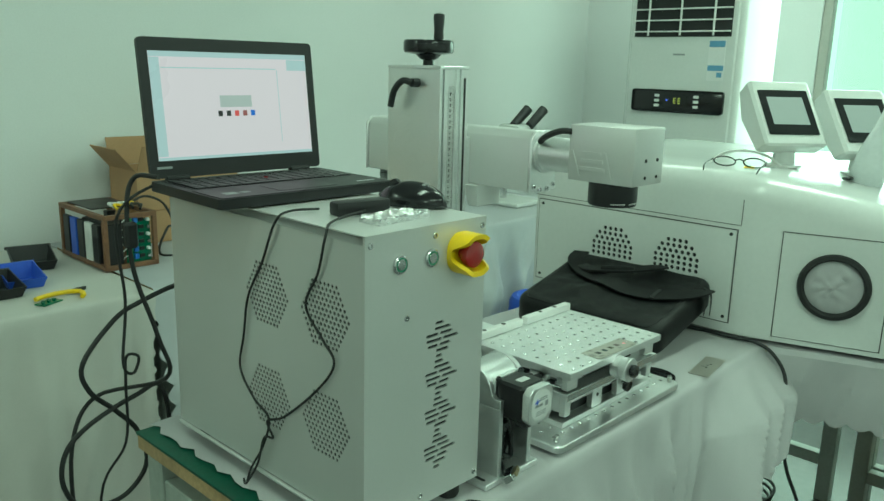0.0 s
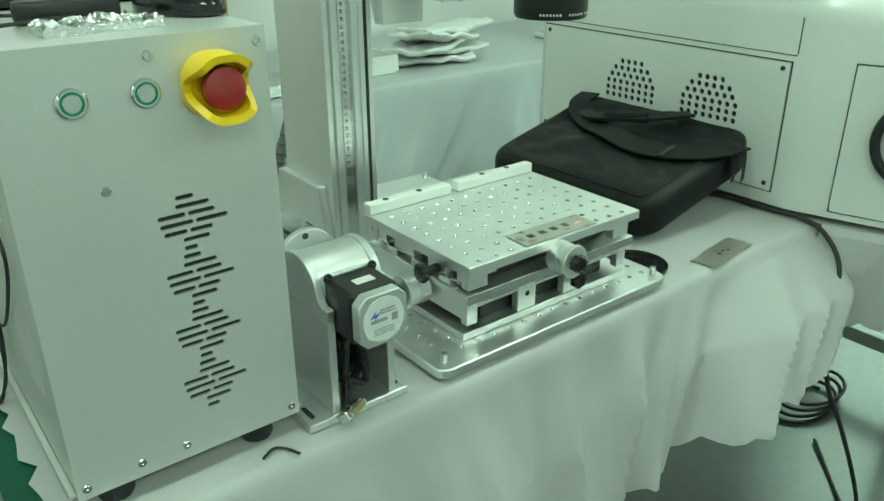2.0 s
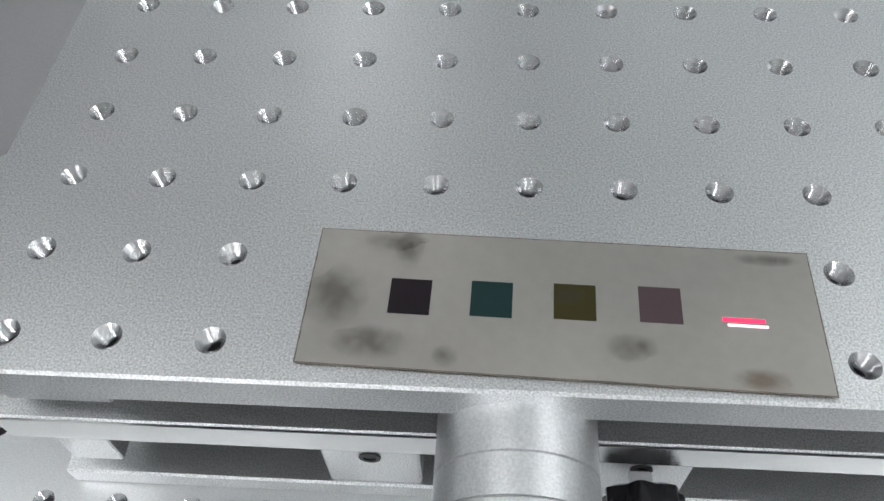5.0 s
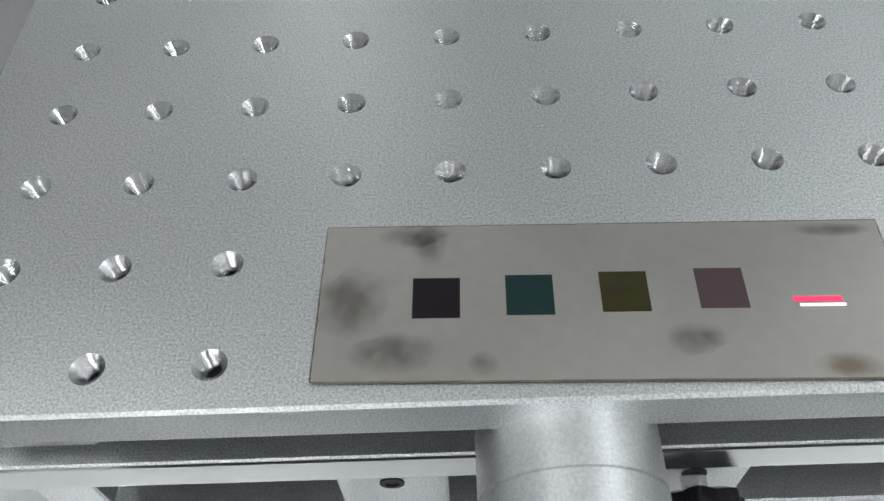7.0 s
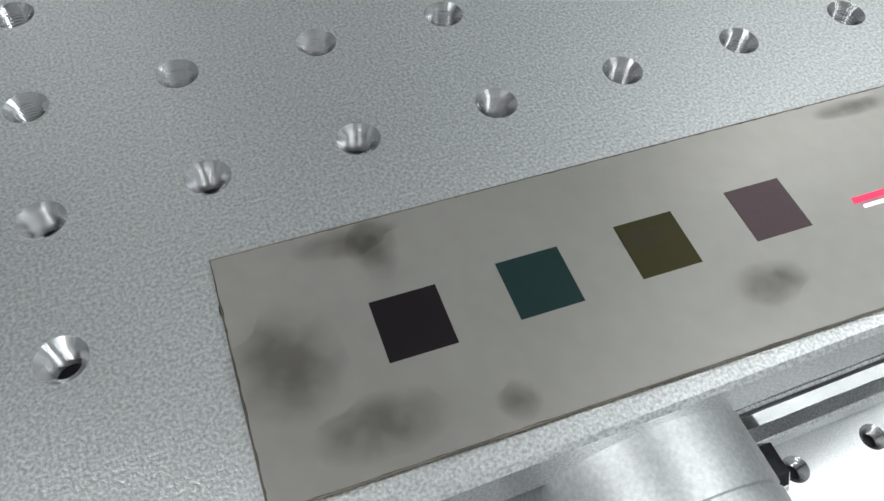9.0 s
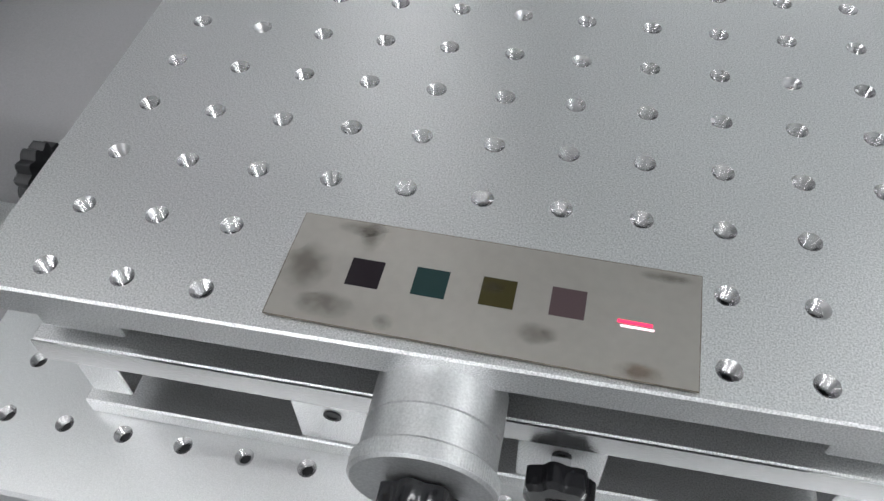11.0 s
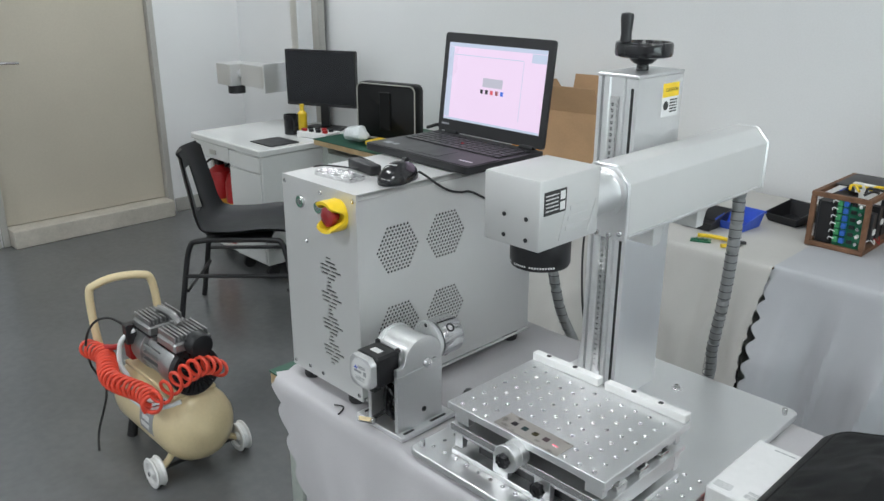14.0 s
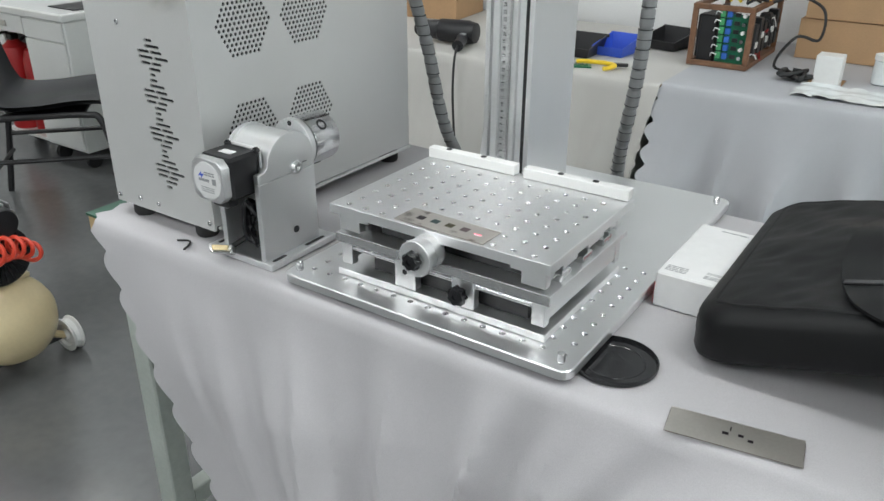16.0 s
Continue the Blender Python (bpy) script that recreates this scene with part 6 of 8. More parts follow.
pan = part("side_panel", bm, [WHITEP, VENTSHADE], wd, "white side panel with two domes of vent holes", sharp=0.1)
bm = B()
for y0, y1, z0, z1 in ((SY0 - 0.0025, SY0 - 0.0005, SZ0 - 0.0025, SZ1 + 0.0025), (SY1 + 0.0005, SY1 + 0.0025, SZ0 - 0.0025, SZ1 + 0.0025), (SY0 - 0.0004, SY1 + 0.0004, SZ1 + 0.0005, SZ1 + 0.0025), (SY0 - 0.0004, SY1 + 0.0004, SZ0 - 0.0025, SZ0 - 0.0005)):
    box(bm, 0.6985, 0.7002, y0, y1, z0, z1)
part("panel_gap", bm, SEAM, wd, "dark gap round the panel")
for y, zz in ((SY0 + 0.012, SZ1 - 0.010), (SY1 - 0.012, SZ1 - 0.010), (SY0 + 0.012, SZ0 + 0.012), (SY1 - 0.012, SZ0 + 0.012)):
    bm = B()
    screw(bm, (SX, y, zz), (-1, 0, 0), 0.0042, 0.0016)
    part("screw", bm, DKSTEEL_SHADE, pan)
bm = B()
box(bm, 0.6990, 0.7003, 0.0335, 0.0350, 1.03, 1.088)
box(bm, 0.6990, 0.7003, 0.035, 0.612, 1.0275, 1.0288)
part("shell_seam", bm, SEAM, wd, "fine seam between shell halves")
# slanted panel with the arm port
pd = Vector((0.30, -1, 0)).normalized()
pn = Vector((-1, -0.30, 0)).normalized()
p0 = Vector((weld_x(-0.055), -0.055, 0))
PM = Matrix(((pd.x, 0, pn.x, p0.x), (pd.y, 0, pn.y, p0.y), (0, 1, 0, 0), (0, 0, 0, 1)))
bm = B()
prism(bm, rounded(0.0, 0.215, 0.785, 1.025, 0.006), 0.0008, 0.0035, "z")
bm.transform(PM)
pp = part("port_panel", bm, WHITEP, wd, "white panel round the arm port")
bm = B()
for a in ((-0.0022, -0.0004, 0.783, 1.027), (0.2154, 0.2172, 0.783, 1.027), (0.0, 0.215, 1.0254, 1.0272), (0.0, 0.215, 0.783, 0.7846)):
    box(bm, a[0], a[1], a[2], a[3], 0.0003, 0.0016)
bm.transform(PM)
part("panel_gap", bm, SEAM, wd, "dark gap round the panel")
PC = PM @ Matrix.Translation((0.112, 0.916, 0.0036))
part("port_ring", lathe(B(), [(0.072, 0), (0.074, 0.003), (0.072, 0.012), (0.064, 0.0135), (0.060, 0.010), (0.0585, 0.001)], 48, PC, caps=False), RUBBER, pp, "black rubber ring")
bm = B()
n, rr = 40, 9
g = []
for i in range(rr + 1):
    f = i / rr
    g.append([bm.verts.new((0.0590 * f * math.cos(2 * math.pi * k / n), 0.0590 * f * math.sin(2 * math.pi * k / n),
                            0.0012 + (1 - f) * 0.010 + 0.012 * abs(noise.noise((3.2 * f * math.cos(2 * math.pi * k / n) + 4, 3.2 * f * math.sin(2 * math.pi * k / n), 1.7))) * min(1, (1 - f) * 4))) for k in range(n)])
for a, b in zip(g, g[1:]):
    for k in range(n):
        bm.faces.new((a[k], a[(k + 1) % n], b[(k + 1) % n], b[k]))
bmesh.ops.remove_doubles(bm, verts=bm.verts, dist=0.0003)
bm.transform(PC)
part("sleeve", bm, CLOTH, pp, "bunched white cloth sleeve in the port", sharp=60)


def console(m, big=1.0):
    """A wedge-shaped white housing with a black-framed display on a round foot."""
    bm = B()
    prof = [(-0.058, 0.026), (-0.010, 0.0), (0.085, 0.075), (0.112, 0.150), (0.070, 0.182)]
    prism(bm, prof, -0.062, 0.062, "y", 0.006)
    bm.transform(m @ pose(0, 0, 0.035, 0, 0, 0))
    h = part("console", bm, WHITEP, wd, "white tilted display housing")
    face = m @ Matrix(((0.634, 0, -0.773, 0.006), (0, 1, 0, 0), (0.773, 0, 0.634, 0.139), (0, 0, 0, 1)))
    bm = box(B(), -0.070, 0.068, -0.050, 0.050, 0.0005, 0.003, 0.001)
    bm.transform(face)
    b = part("bezel", bm, GLOSSBLK, h, "black display bezel")
    bm = box(B(), -0.040, 0.045, -0.036, 0.036, 0.0031, 0.0036)
    bm.transform(face)
    part("display", bm, PALESCR, b, "pale lit display")
    bm = lathe(B(), [(0.035, 0.0005), (0.035, 0.006), (0.022, 0.010), (0.020, 0.040)], 24, m)
    part("foot", bm, WHITEP, h)


console(pose(0.945, 0.050, 1.1435, 0, 0, 50) @ Matrix.Diagonal((1.0, 1.28, 0.95, 1)))
console(pose(1.09, -0.085, 1.128, 0, 0, 50) @ Matrix.Diagonal((1.0, 1.28, 0.95, 1)))
bm = tube(B(), [(1.02, -0.12, 1.12), (1.0, -0.14, 1.18), (1.02, -0.17, 1.26), (1.05, -0.19, 1.36)], 0.04, 14, 6)
part("wrapped_arm", bm, BAGPLASTIC, wd, "viewing arm wrapped in clear film")
part("black_pad", box(B(), 0.96, 1.03, -0.105, -0.085, 1.126, 1.132, 0.002), BLACK, wd)
bm = tube(B(), [(0.86, 0.20, 1.146), (0.885, 0.17, 1.172), (0.90, 0.12, 1.178), (0.905, 0.07, 1.168), (0.91, 0.04, 1.146)], 0.003, 8)
part("white_loop", bm, WHITEPL, wd, "thin white hose loop")

gl = thing("eyeglasses", "black-framed eyeglasses lying folded open on the machine top", "eyeglasses", m=pose(0.806, 0.10, 1.1455, 0, 0, 105), local=True)
for s in (-1, 1):
    ringp = [(s * 0.034 + 0.025 * math.cos(a), 0.010 * math.sin(a), 0.0135 + 0.0118 * math.sin(a)) for a in np.linspace(0, 2 * math.pi, 20)]
    part("rim", tube(B(), ringp, 0.0017, 7, 2), GLOSSBLK, gl)
    part("temple", tube(B(), [(s * 0.060, 0.004, 0.018), (s * 0.062, 0.05, 0.017), (s * 0.060, 0.11, 0.014), (s * 0.057, 0.135, 0.004)], 0.0018, 7), GLOSSBLK, gl)
part("bridge", tube(B(), [(-0.010, 0.002, 0.017), (0, 0, 0.020), (0.010, 0.002, 0.017)], 0.0017, 7), GLOSSBLK, gl)
bm = box(B(), -0.02, 0.02, -0.012, 0.012, 0, 0.001)
bm.transform(pose(0.83, 0.085, 1.1462, 0, 0, 20))
single("yellow_slip", bm, YELLOW, "small yellow paper slip on the machine top", "paper")

tub = thing("blue_tub", "upturned blue plastic tub standing before the far table", "tub", (1.42, 1.10, 0))
part("shell", lathe(B(), [(0.165, 0.002), (0.165, 0.030), (0.152, 0.034), (0.138, 0.28), (0.122, 0.470), (0.112, 0.486), (0.095, 0.490), (0.085, 0.482), (0.02, 0.480)], 40, pose(1.42, 1.10, 0)), BLUE, tub)
part("rim", lathe(B(), [(0.166, 0.012), (0.172, 0.015), (0.172, 0.026), (0.166, 0.029)], 40, pose(1.42, 1.10, 0), caps=False), BLUE, tub)

# ---- standing air conditioner ----
ac = thing("air_conditioner", "white standing air conditioner with dark louvres and control panel", "air conditioner", (2.5, 1.05, 0))
part("body", box(B(), 2.31, 2.68, 0.775, 1.33, 0, 1.95, 0.025, 3), WHITEP, ac)
part("front_panel", box(B(), 2.298, 2.309, 0.80, 1.305, 0.12, 1.92, 0.006), WHITEP, ac)
# Dark plate painted as the shade behind the outlet's slats.
part("air_outlet", box(B(), 2.294, 2.2975, 0.825, 1.285, 1.515, 1.86, 0.002), VENTSHADE, ac, "dark louvred air outlet")
for k in range(7):
    bm = box(B(), 2.284, 2.2935, 0.827, 1.283, 1.535 + k * 0.048, 1.541 + k * 0.048, 0.001)
    part("slat", bm, WHITEPL, ac)
for y in (0.90, 1.055, 1.21):
    part("louvre", box(B(), 2.280, 2.2835, y - 0.004, y + 0.004, 1.52, 1.855), WHITEPL, ac)
cp = part("control_panel", box(B(), 2.292, 2.2975, 0.828, 1.27, 1.185, 1.285, 0.012, 2), GLOSSBLK, ac, "dark glossy control panel")
part("display", box(B(), 2.2905, 2.2918, 1.00, 1.11, 1.215, 1.26), DARKSCR, cp)
bm = B()
for y in (1.028, 1.05):
    box(bm, 2.2898, 2.2904, y, y + 0.012, 1.225, 1.228), box(bm, 2.2898, 2.2904, y, y + 0.012, 1.236, 1.239), box(bm, 2.2898, 2.2904, y, y + 0.012, 1.247, 1.250)
    box(bm, 2.2898, 2.2904, y + 0.010, y + 0.012, 1.2281, 1.2469)
part("digits", bm, material("yellow_digits", (0.75, 0.75, 0.15), 0.4, glow=0.7, bump=0), cp)
part("indicator", box(B(), 2.2898, 2.2904, 1.09, 1.10, 1.235, 1.243), material("blue_indicator", (0.1, 0.15, 0.9), 0.4, glow=1.0, bump=0), cp)
for y in (0.955, 1.145):
    for zz in (1.214, 1.236, 1.258):
        part("button", box(B(), 2.2905, 2.2918, y - 0.012, y + 0.012, zz - 0.006, zz + 0.006, 0.001), WHITEPL, cp)
lb = part("energy_label", box(B(), 2.2962, 2.2978, 0.845, 0.92, 1.33, 1.50), PAPER, ac, "blue and white energy label")
blue_print = material("pale_blue_print", (0.16, 0.32, 0.50), 0.6)
for y0, y1, z0, z1 in ((0.847, 0.918, 1.472, 1.498), (0.847, 0.918, 1.372, 1.395), (0.852, 0.875, 1.345, 1.365)):
    part("label_band", box(B(), 2.2955, 2.2961, y0, y1, z0, z1), blue_print, lb)
part("badge", box(B(), 2.2955, 2.2978, 1.03, 1.085, 1.435, 1.443), GREYINK, ac)

# ---- compressor on the floor ----
cm = thing("air_compressor", "cream air compressor on white wheels with a coiled orange hose", "air compressor", (-1.55, 0.20, 0))
tx0, tx1, ty, tz, tr = -1.80, -1.285, 0.20, 0.205, 0.122
prof = [(0.012, 0), (0.06, 0.012), (0.098, 0.038), (0.116, 0.07), (0.122, 0.10), (0.122, 0.415), (0.116, 0.445), (0.098, 0.477), (0.06, 0.503), (0.012, 0.515)]
part("tank", lathe(B(), prof, 44, frame_from((tx0, ty, tz), (tx1, ty, tz))[0]), CREAM, cm, "cream painted steel tank", sharp=60)
lab = part("tank_label", prism(B(), [(ty + (tr + k) * math.sin(radians(a)) * -1, tz + (tr + k) * math.cos(radians(a))) for k, angs in ((0.0003, range(52, 101, 6)), (0.0009, range(100, 51, -6))) for a in angs], -1.52, -1.43, "x"), GREYINK, cm, "grey and white printed label")
for a in (62, 74, 86):
    bm = prism(B(), [(ty - (tr + k) * math.sin(radians(b)), tz + (tr + k) * math.cos(radians(b))) for k, angs in ((0.001, (a, a + 4, a + 8)), (0.0013, (a + 8, a + 4, a))) for b in angs], -1.512 + 0.003 * (a % 5), -1.455, "x")
    part("label_line", bm, PAPER, lab)
for y in (0.052, 0.348):
    s = -1 if y < ty else 1
    part("wheel_bracket", tube(B(), [(-1.385, ty + s * 0.075, 0.115), (-1.385, ty + s * 0.10, 0.075), (-1.385, y - s * 0.016, 0.052)], 0.011, 8), CREAM, cm)
    w = part("wheel", lathe(B(), [(0.020, -0.016), (0.048, -0.016), (0.050, -0.012), (0.044, -0.006), (0.044, 0.006), (0.050, 0.012), (0.048, 0.016), (0.034, 0.016), (0.031, 0.008), (0.016, 0.008), (0.014, 0.018), (0.006, 0.018)], 30, frame_from((-1.385, y, 0.050), (-1.385, y - 1, 0.050))[0]), WHITEPL, cm, "white plastic wheel")
    part("axle_bolt", lathe(B(), [(0.008, 0.017), (0.008, 0.022), (0.004, 0.023)], 6, frame_from((-1.385, y, 0.050), (-1.385, y + s, 0.050))[0]), STEEL, w)
part("axle", cyl(B(), (-1.385, 0.068, 0.050), (-1.385, 0.332, 0.050), 0.006, seg=10), DKSTEEL_SHADE, cm)
for y in (0.12, 0.28):
    part("rubber_foot", cyl(B(), (-1.72, y, 0), (-1.72, 0.20 + (y - 0.20) * 0.7, 0.11), 0.018, 0.014, seg=14), RUBBER, cm)
part("saddle", box(B(), -1.72, -1.36, 0.13, 0.27, 0.312, 0.327, 0.004), CREAM, cm)
part("carry_handle", tube(B(), [(-1.795, 0.10, 0.245), (-1.815, 0.085, 0.40), (-1.825, 0.085, 0.545), (-1.815, 0.105, 0.575), (-1.79, 0.16, 0.595), (-1.77, 0.24, 0.590), (-1.765, 0.275, 0.56), (-1.765, 0.285, 0.42), (-1.77, 0.275, 0.27)], 0.0135, 12, 5), CREAM, cm, "cream tubular carrying handle")
mo = part("motor", lathe(B(), [(0.050, 0), (0.064, 0.004), (0.066, 0.02), (0.066, 0.07), (0.052, 0.075), (0.052, 0.175), (0.066, 0.18), (0.066, 0.235), (0.060, 0.25)], 36, frame_from((-1.675, 0.20, 0.393), (-1.4, 0.20, 0.393))[0]), CASTALU, cm, "cast aluminium motor body")
for k in range(18):
    a = 2 * math.pi * k / 18
    bm = box(B(), -1.60, -1.50, -0.0025, 0.0025, 0.050, 0.062)
    bm.transform(Matrix.Translation((0, 0.20, 0.393)) @ Matrix.Rotation(a, 4, "X"))
    part("cooling_fin", bm, CASTALU, mo)
fan = part("fan_cover", lathe(B(), [(0.070, 0), (0.072, 0.012), (0.070, 0.022), (0.060, 0.0235), (0.014, 0.0235), (0.010, 0.026)], 40, frame_from((-1.424, 0.20, 0.393), (-1, 0.20, 0.393))[0]), BLACK, cm, "black finned fan cover")
for k in range(24):
    a = 2 * math.pi * k / 24
    bm = box(B(), -1.4005, -1.398, -0.0022, 0.0022, 0.018, 0.062)
    bm.transform(Matrix.Translation((0, 0.20, 0.393)) @ Matrix.Rotation(a, 4, "X"))
    part("fan_rib", bm, GLOSSBLK, fan)
for x in (-1.655, -1.505):
    hd = part("cylinder_head", box(B(), x, x + 0.105, 0.145, 0.255, 0.462, 0.490, 0.005), CASTALU, cm, "finned cylinder head")
    part("cylinder", box(B(), x + 0.012, x + 0.093, 0.158, 0.242, 0.440, 0.4615, 0.004), CASTALU, cm)
    for k in range(9):
        part("fin", box(B(), x + 0.004, x + 0.101, 0.150 + k * 0.0115, 0.155 + k * 0.0115, 0.4902, 0.508, 0.0015), CASTALU, hd)
    part("head_gasket", box(B(), x - 0.001, x + 0.106, 0.144, 0.256, 0.4600, 0.4618), BLACK, hd)
part("air_filter", lathe(B(), [(0.028, 0), (0.034, 0.004), (0.034, 0.035), (0.030, 0.042), (0.010, 0.043)], 28, frame_from((-1.4, 0.205, 0.482), (-1, 0.205, 0.482))[0]), BLACK, cm, "black air filter cap")
part("link_pipe", tube(B(), [(-1.60, 0.20, 0.512), (-1.58, 0.20, 0.525), (-1.50, 0.20, 0.525), (-1.47, 0.20, 0.512)], 0.009, 10), CASTALU, cm)
part("clear_hose", tube(B(), [(-1.665, 0.14, 0.47), (-1.69, 0.10, 0.43), (-1.685, 0.085, 0.36), (-1.65, 0.09, 0.325), (-1.55, 0.07, 0.312), (-1.45, 0.085, 0.315), (-1.40, 0.10, 0.335)], 0.008, 9), BAGPLASTIC, cm, "clear plastic hose")
part("clear_hose", tube(B(), [(-1.80, 0.06, 0.345), (-1.70, 0.062, 0.325), (-1.58, 0.055, 0.30), (-1.46, 0.065, 0.295), (-1.38, 0.09, 0.325), (-1.36, 0.13, 0.335)], 0.007, 9), BAGPLASTIC, cm, "clear plastic hose")
pts = []
for k in range(230):
    f = k / 229
    a = k * 0.62
    base_p = Vector((-1.86 + 0.46 * f, 0.050 + 0.02 * math.sin(9 * f), 0.362 - 0.03 * f))
    pts.append(base_p + Vector((0.012 * math.cos(a), 0.026 * math.cos(a), 0.030 * math.sin(a))))
for k in range(90):
    f = k / 89
    a = 142 + k * 0.62
    base_p = Vector((-1.40 + 0.055 * math.sin(f * 3.0) + 0.03 * f, 0.05 + 0.22 * f, 0.335 + 0.11 * math.sin(f * 2.6)))
    pts.append(base_p + Vector((0.026 * math.cos(a), 0.012 * math.cos(a), 0.028 * math.sin(a))))
part("coiled_hose", tube(B(), pts, 0.0056, 7, 2), CORAL, cm, "bright orange-red coiled air hose")
part("hose_fitting", cyl(B(), (-1.40, 0.06, 0.335), (-1.375, 0.085, 0.345), 0.008, seg=10), STEEL, cm)
part("pressure_switch", box(B(), -1.75, -1.70, 0.13, 0.18, 0.345, 0.405, 0.005), REDP, cm, "red valve and switch block")
part("valve_handle", tube(B(), [(-1.78, 0.08, 0.385), (-1.74, 0.09, 0.395), (-1.70, 0.10, 0.41)], 0.010, 8), REDP, cm)
part("mains_lead", tube(B(), [(-1.68, 0.12, 0.48), (-1.74, 0.09, 0.50), (-1.80, 0.06, 0.47), (-1.835, 0.04, 0.40), (-1.85, 0.05, 0.30), (-1.80, 0.07, 0.22), (-1.79, 0.02, 0.08), (-1.70, -0.02, 0.006)], 0.004, 7), RUBBER, cm, "black mains lead")
part("connector_box", box(B(), -1.695, -1.665, 0.11, 0.145, 0.42, 0.49, 0.003), BLACK, cm)

# the tank hangs low between its wheels, under a stout motor block
STAY = ("wheel", "wheel_bracket", "axle", "rubber_foot")
STOUT = ("motor", "fan_cover", "cylinder_head", "cylinder", "air_filter", "link_pipe")
for ob in cm.children_recursive:
    kind = ob.name.split(".")[0]
    top_kind = kind if ob.parent == cm else ob.parent.name.split(".")[0]
    if top_kind in STAY:
        continue
    m = Matrix.Translation((0, 0, -0.04))
    if top_kind not in ("tank", "tank_label", "saddle", "carry_handle"):
        m = m @ Matrix.Translation((0.045, 0, 0))
    if top_kind in STOUT:
        m = m @ Matrix.Translation((0.02, 0, 0.325)) @ Matrix.Diagonal((1.12, 1.12, 1.12, 1)) @ Matrix.Translation((-0.02, 0, -0.325))
    ob.data.transform(m)
cm.location = (-1.532, 0.191, 0)

# ---- chair ----
ch = thing("chair", "black plastic shell chair on black steel legs", "chair", m=pose(-2.36, 0.98, 0, 0, 0, 47), local=True)
bm = B()
path = [(0.235, 0.415), (0.22, 0.435), (0.12, 0.437), (0.0, 0.425), (-0.10, 0.425), (-0.155, 0.445), (-0.185, 0.50), (-0.205, 0.60), (-0.225, 0.70), (-0.238, 0.775), (-0.240, 0.79)]
line = smooth_line([(x, 0, z) for x, z in path], 4)
nv = 16
for side in (0, 1):
    gr = []
    for i, p in enumerate(line):
        f = i / (len(line) - 1)
        half = 0.215 if f < 0.45 else 0.215 - 0.085 * (f - 0.45) / 0.55
        if f > 0.93:
            half *= 1 - 0.45 * ((f - 0.93) / 0.07) ** 2
        d = (line[min(i + 1, len(line) - 1)] - line[max(i - 1, 0)]).normalized()
        nrm = Vector((-d.z, 0, d.x))
        row = []
        for j in range(nv + 1):
            s = 2 * j / nv - 1
            cup = 0.035 * abs(s) ** 3 * (1 if f < 0.9 else 0.6)
            row.append(bm.verts.new(p + Vector((0, s * half, 0)) + Vector((abs(nrm.x), 0, abs(nrm.z))) * cup - (Vector((0.0, 0, 0.008)) if f < 0.5 else Vector((0.008, 0, 0.002))) * side))
        gr.append(row)
    for i in range(len(gr) - 1):
        for j in range(nv):
            f = (i + 0.5) / (len(gr) - 1)
            if 0.60 < f < 0.80 and 6 <= j <= 9:
                continue
            bm.faces.new((gr[i][j], gr[i + 1][j], gr[i + 1][j + 1], gr[i][j + 1]))
part("seat_shell", bm, LEATHER, ch, "one-piece glossy black seat and back", sharp=60)
for s in (-1, 1):
    part("leg_frame", tube(B(), [(0.28, s * 0.20, 0.0), (0.245, s * 0.195, 0.22), (0.21, s * 0.185, 0.385), (0.16, s * 0.18, 0.410), (0.0, s * 0.18, 0.412), (-0.15, s * 0.18, 0.408), (-0.20, s * 0.185, 0.375), (-0.235, s * 0.195, 0.2), (-0.27, s * 0.20, 0.0)], 0.0125, 10, 6), BLACK, ch)
    part("side_stretcher", cyl(B(), (0.245, s * 0.195, 0.25), (-0.225, s * 0.195, 0.25), 0.009, seg=10), BLACK, ch)
for x in (0.24, -0.24):
    part("cross_stretcher", cyl(B(), (x * 0.93, -0.195, 0.18), (x * 0.93, 0.195, 0.18), 0.008, seg=10), BLACK, ch)
part("seat_bracket", box(B(), -0.14, 0.15, -0.16, 0.16, 0.400, 0.4135, 0.004), BLACK, ch)

# ---- second marking station against the wall ----
dk = thing("marking_desk", "white steel marking desk with a cupboard and open knee space", "desk", (-2.95, 1.55, 0))
DX0, DX1, DYA, DYB, DZ1 = -3.30, -2.60, 1.235, 1.93, 0.69
part("desktop", box(B(), DX0, DX1, DYA, DYB, DZ1 - 0.035, DZ1, 0.006), WHITEP, dk)
part("drawer", box(B(), DX0 + 0.015, DX1 - 0.32, DYA + 0.006, DYB - 0.02, DZ1 - 0.115, DZ1 - 0.036, 0.003), WHITEP, dk)
part("drawer_handle", box(B(), -3.10, -3.04, DYA - 0.002, DYA + 0.005, DZ1 - 0.09, DZ1 - 0.065, 0.001), TRIM, dk)
cup = part("cupboard", box(B(), DX1 - 0.31, DX1 - 0.008, DYA + 0.012, DYB - 0.02, 0.085, DZ1 - 0.0355, 0.004), WHITEP, dk)
part("cupboard_door", box(B(), DX1 - 0.305, DX1 - 0.015, DYA + 0.002, DYA + 0.0115, 0.10, DZ1 - 0.125, 0.003), WHITEP, cup)
part("top_drawer", box(B(), DX1 - 0.305, DX1 - 0.015, DYA + 0.002, DYA + 0.0115, DZ1 - 0.12, DZ1 - 0.04, 0.003), WHITEP, cup)
part("side_wall", box(B(), DX0 + 0.015, DX0 + 0.035, DYA + 0.10, DYB - 0.02, 0.085, DZ1 - 0.116, 0.002), WHITEP, dk)
part("back_wall", box(B(), DX0 + 0.036, DX1 - 0.311, DYB - 0.04, DYB - 0.021, 0.085, DZ1 - 0.116), WHITEP, dk)
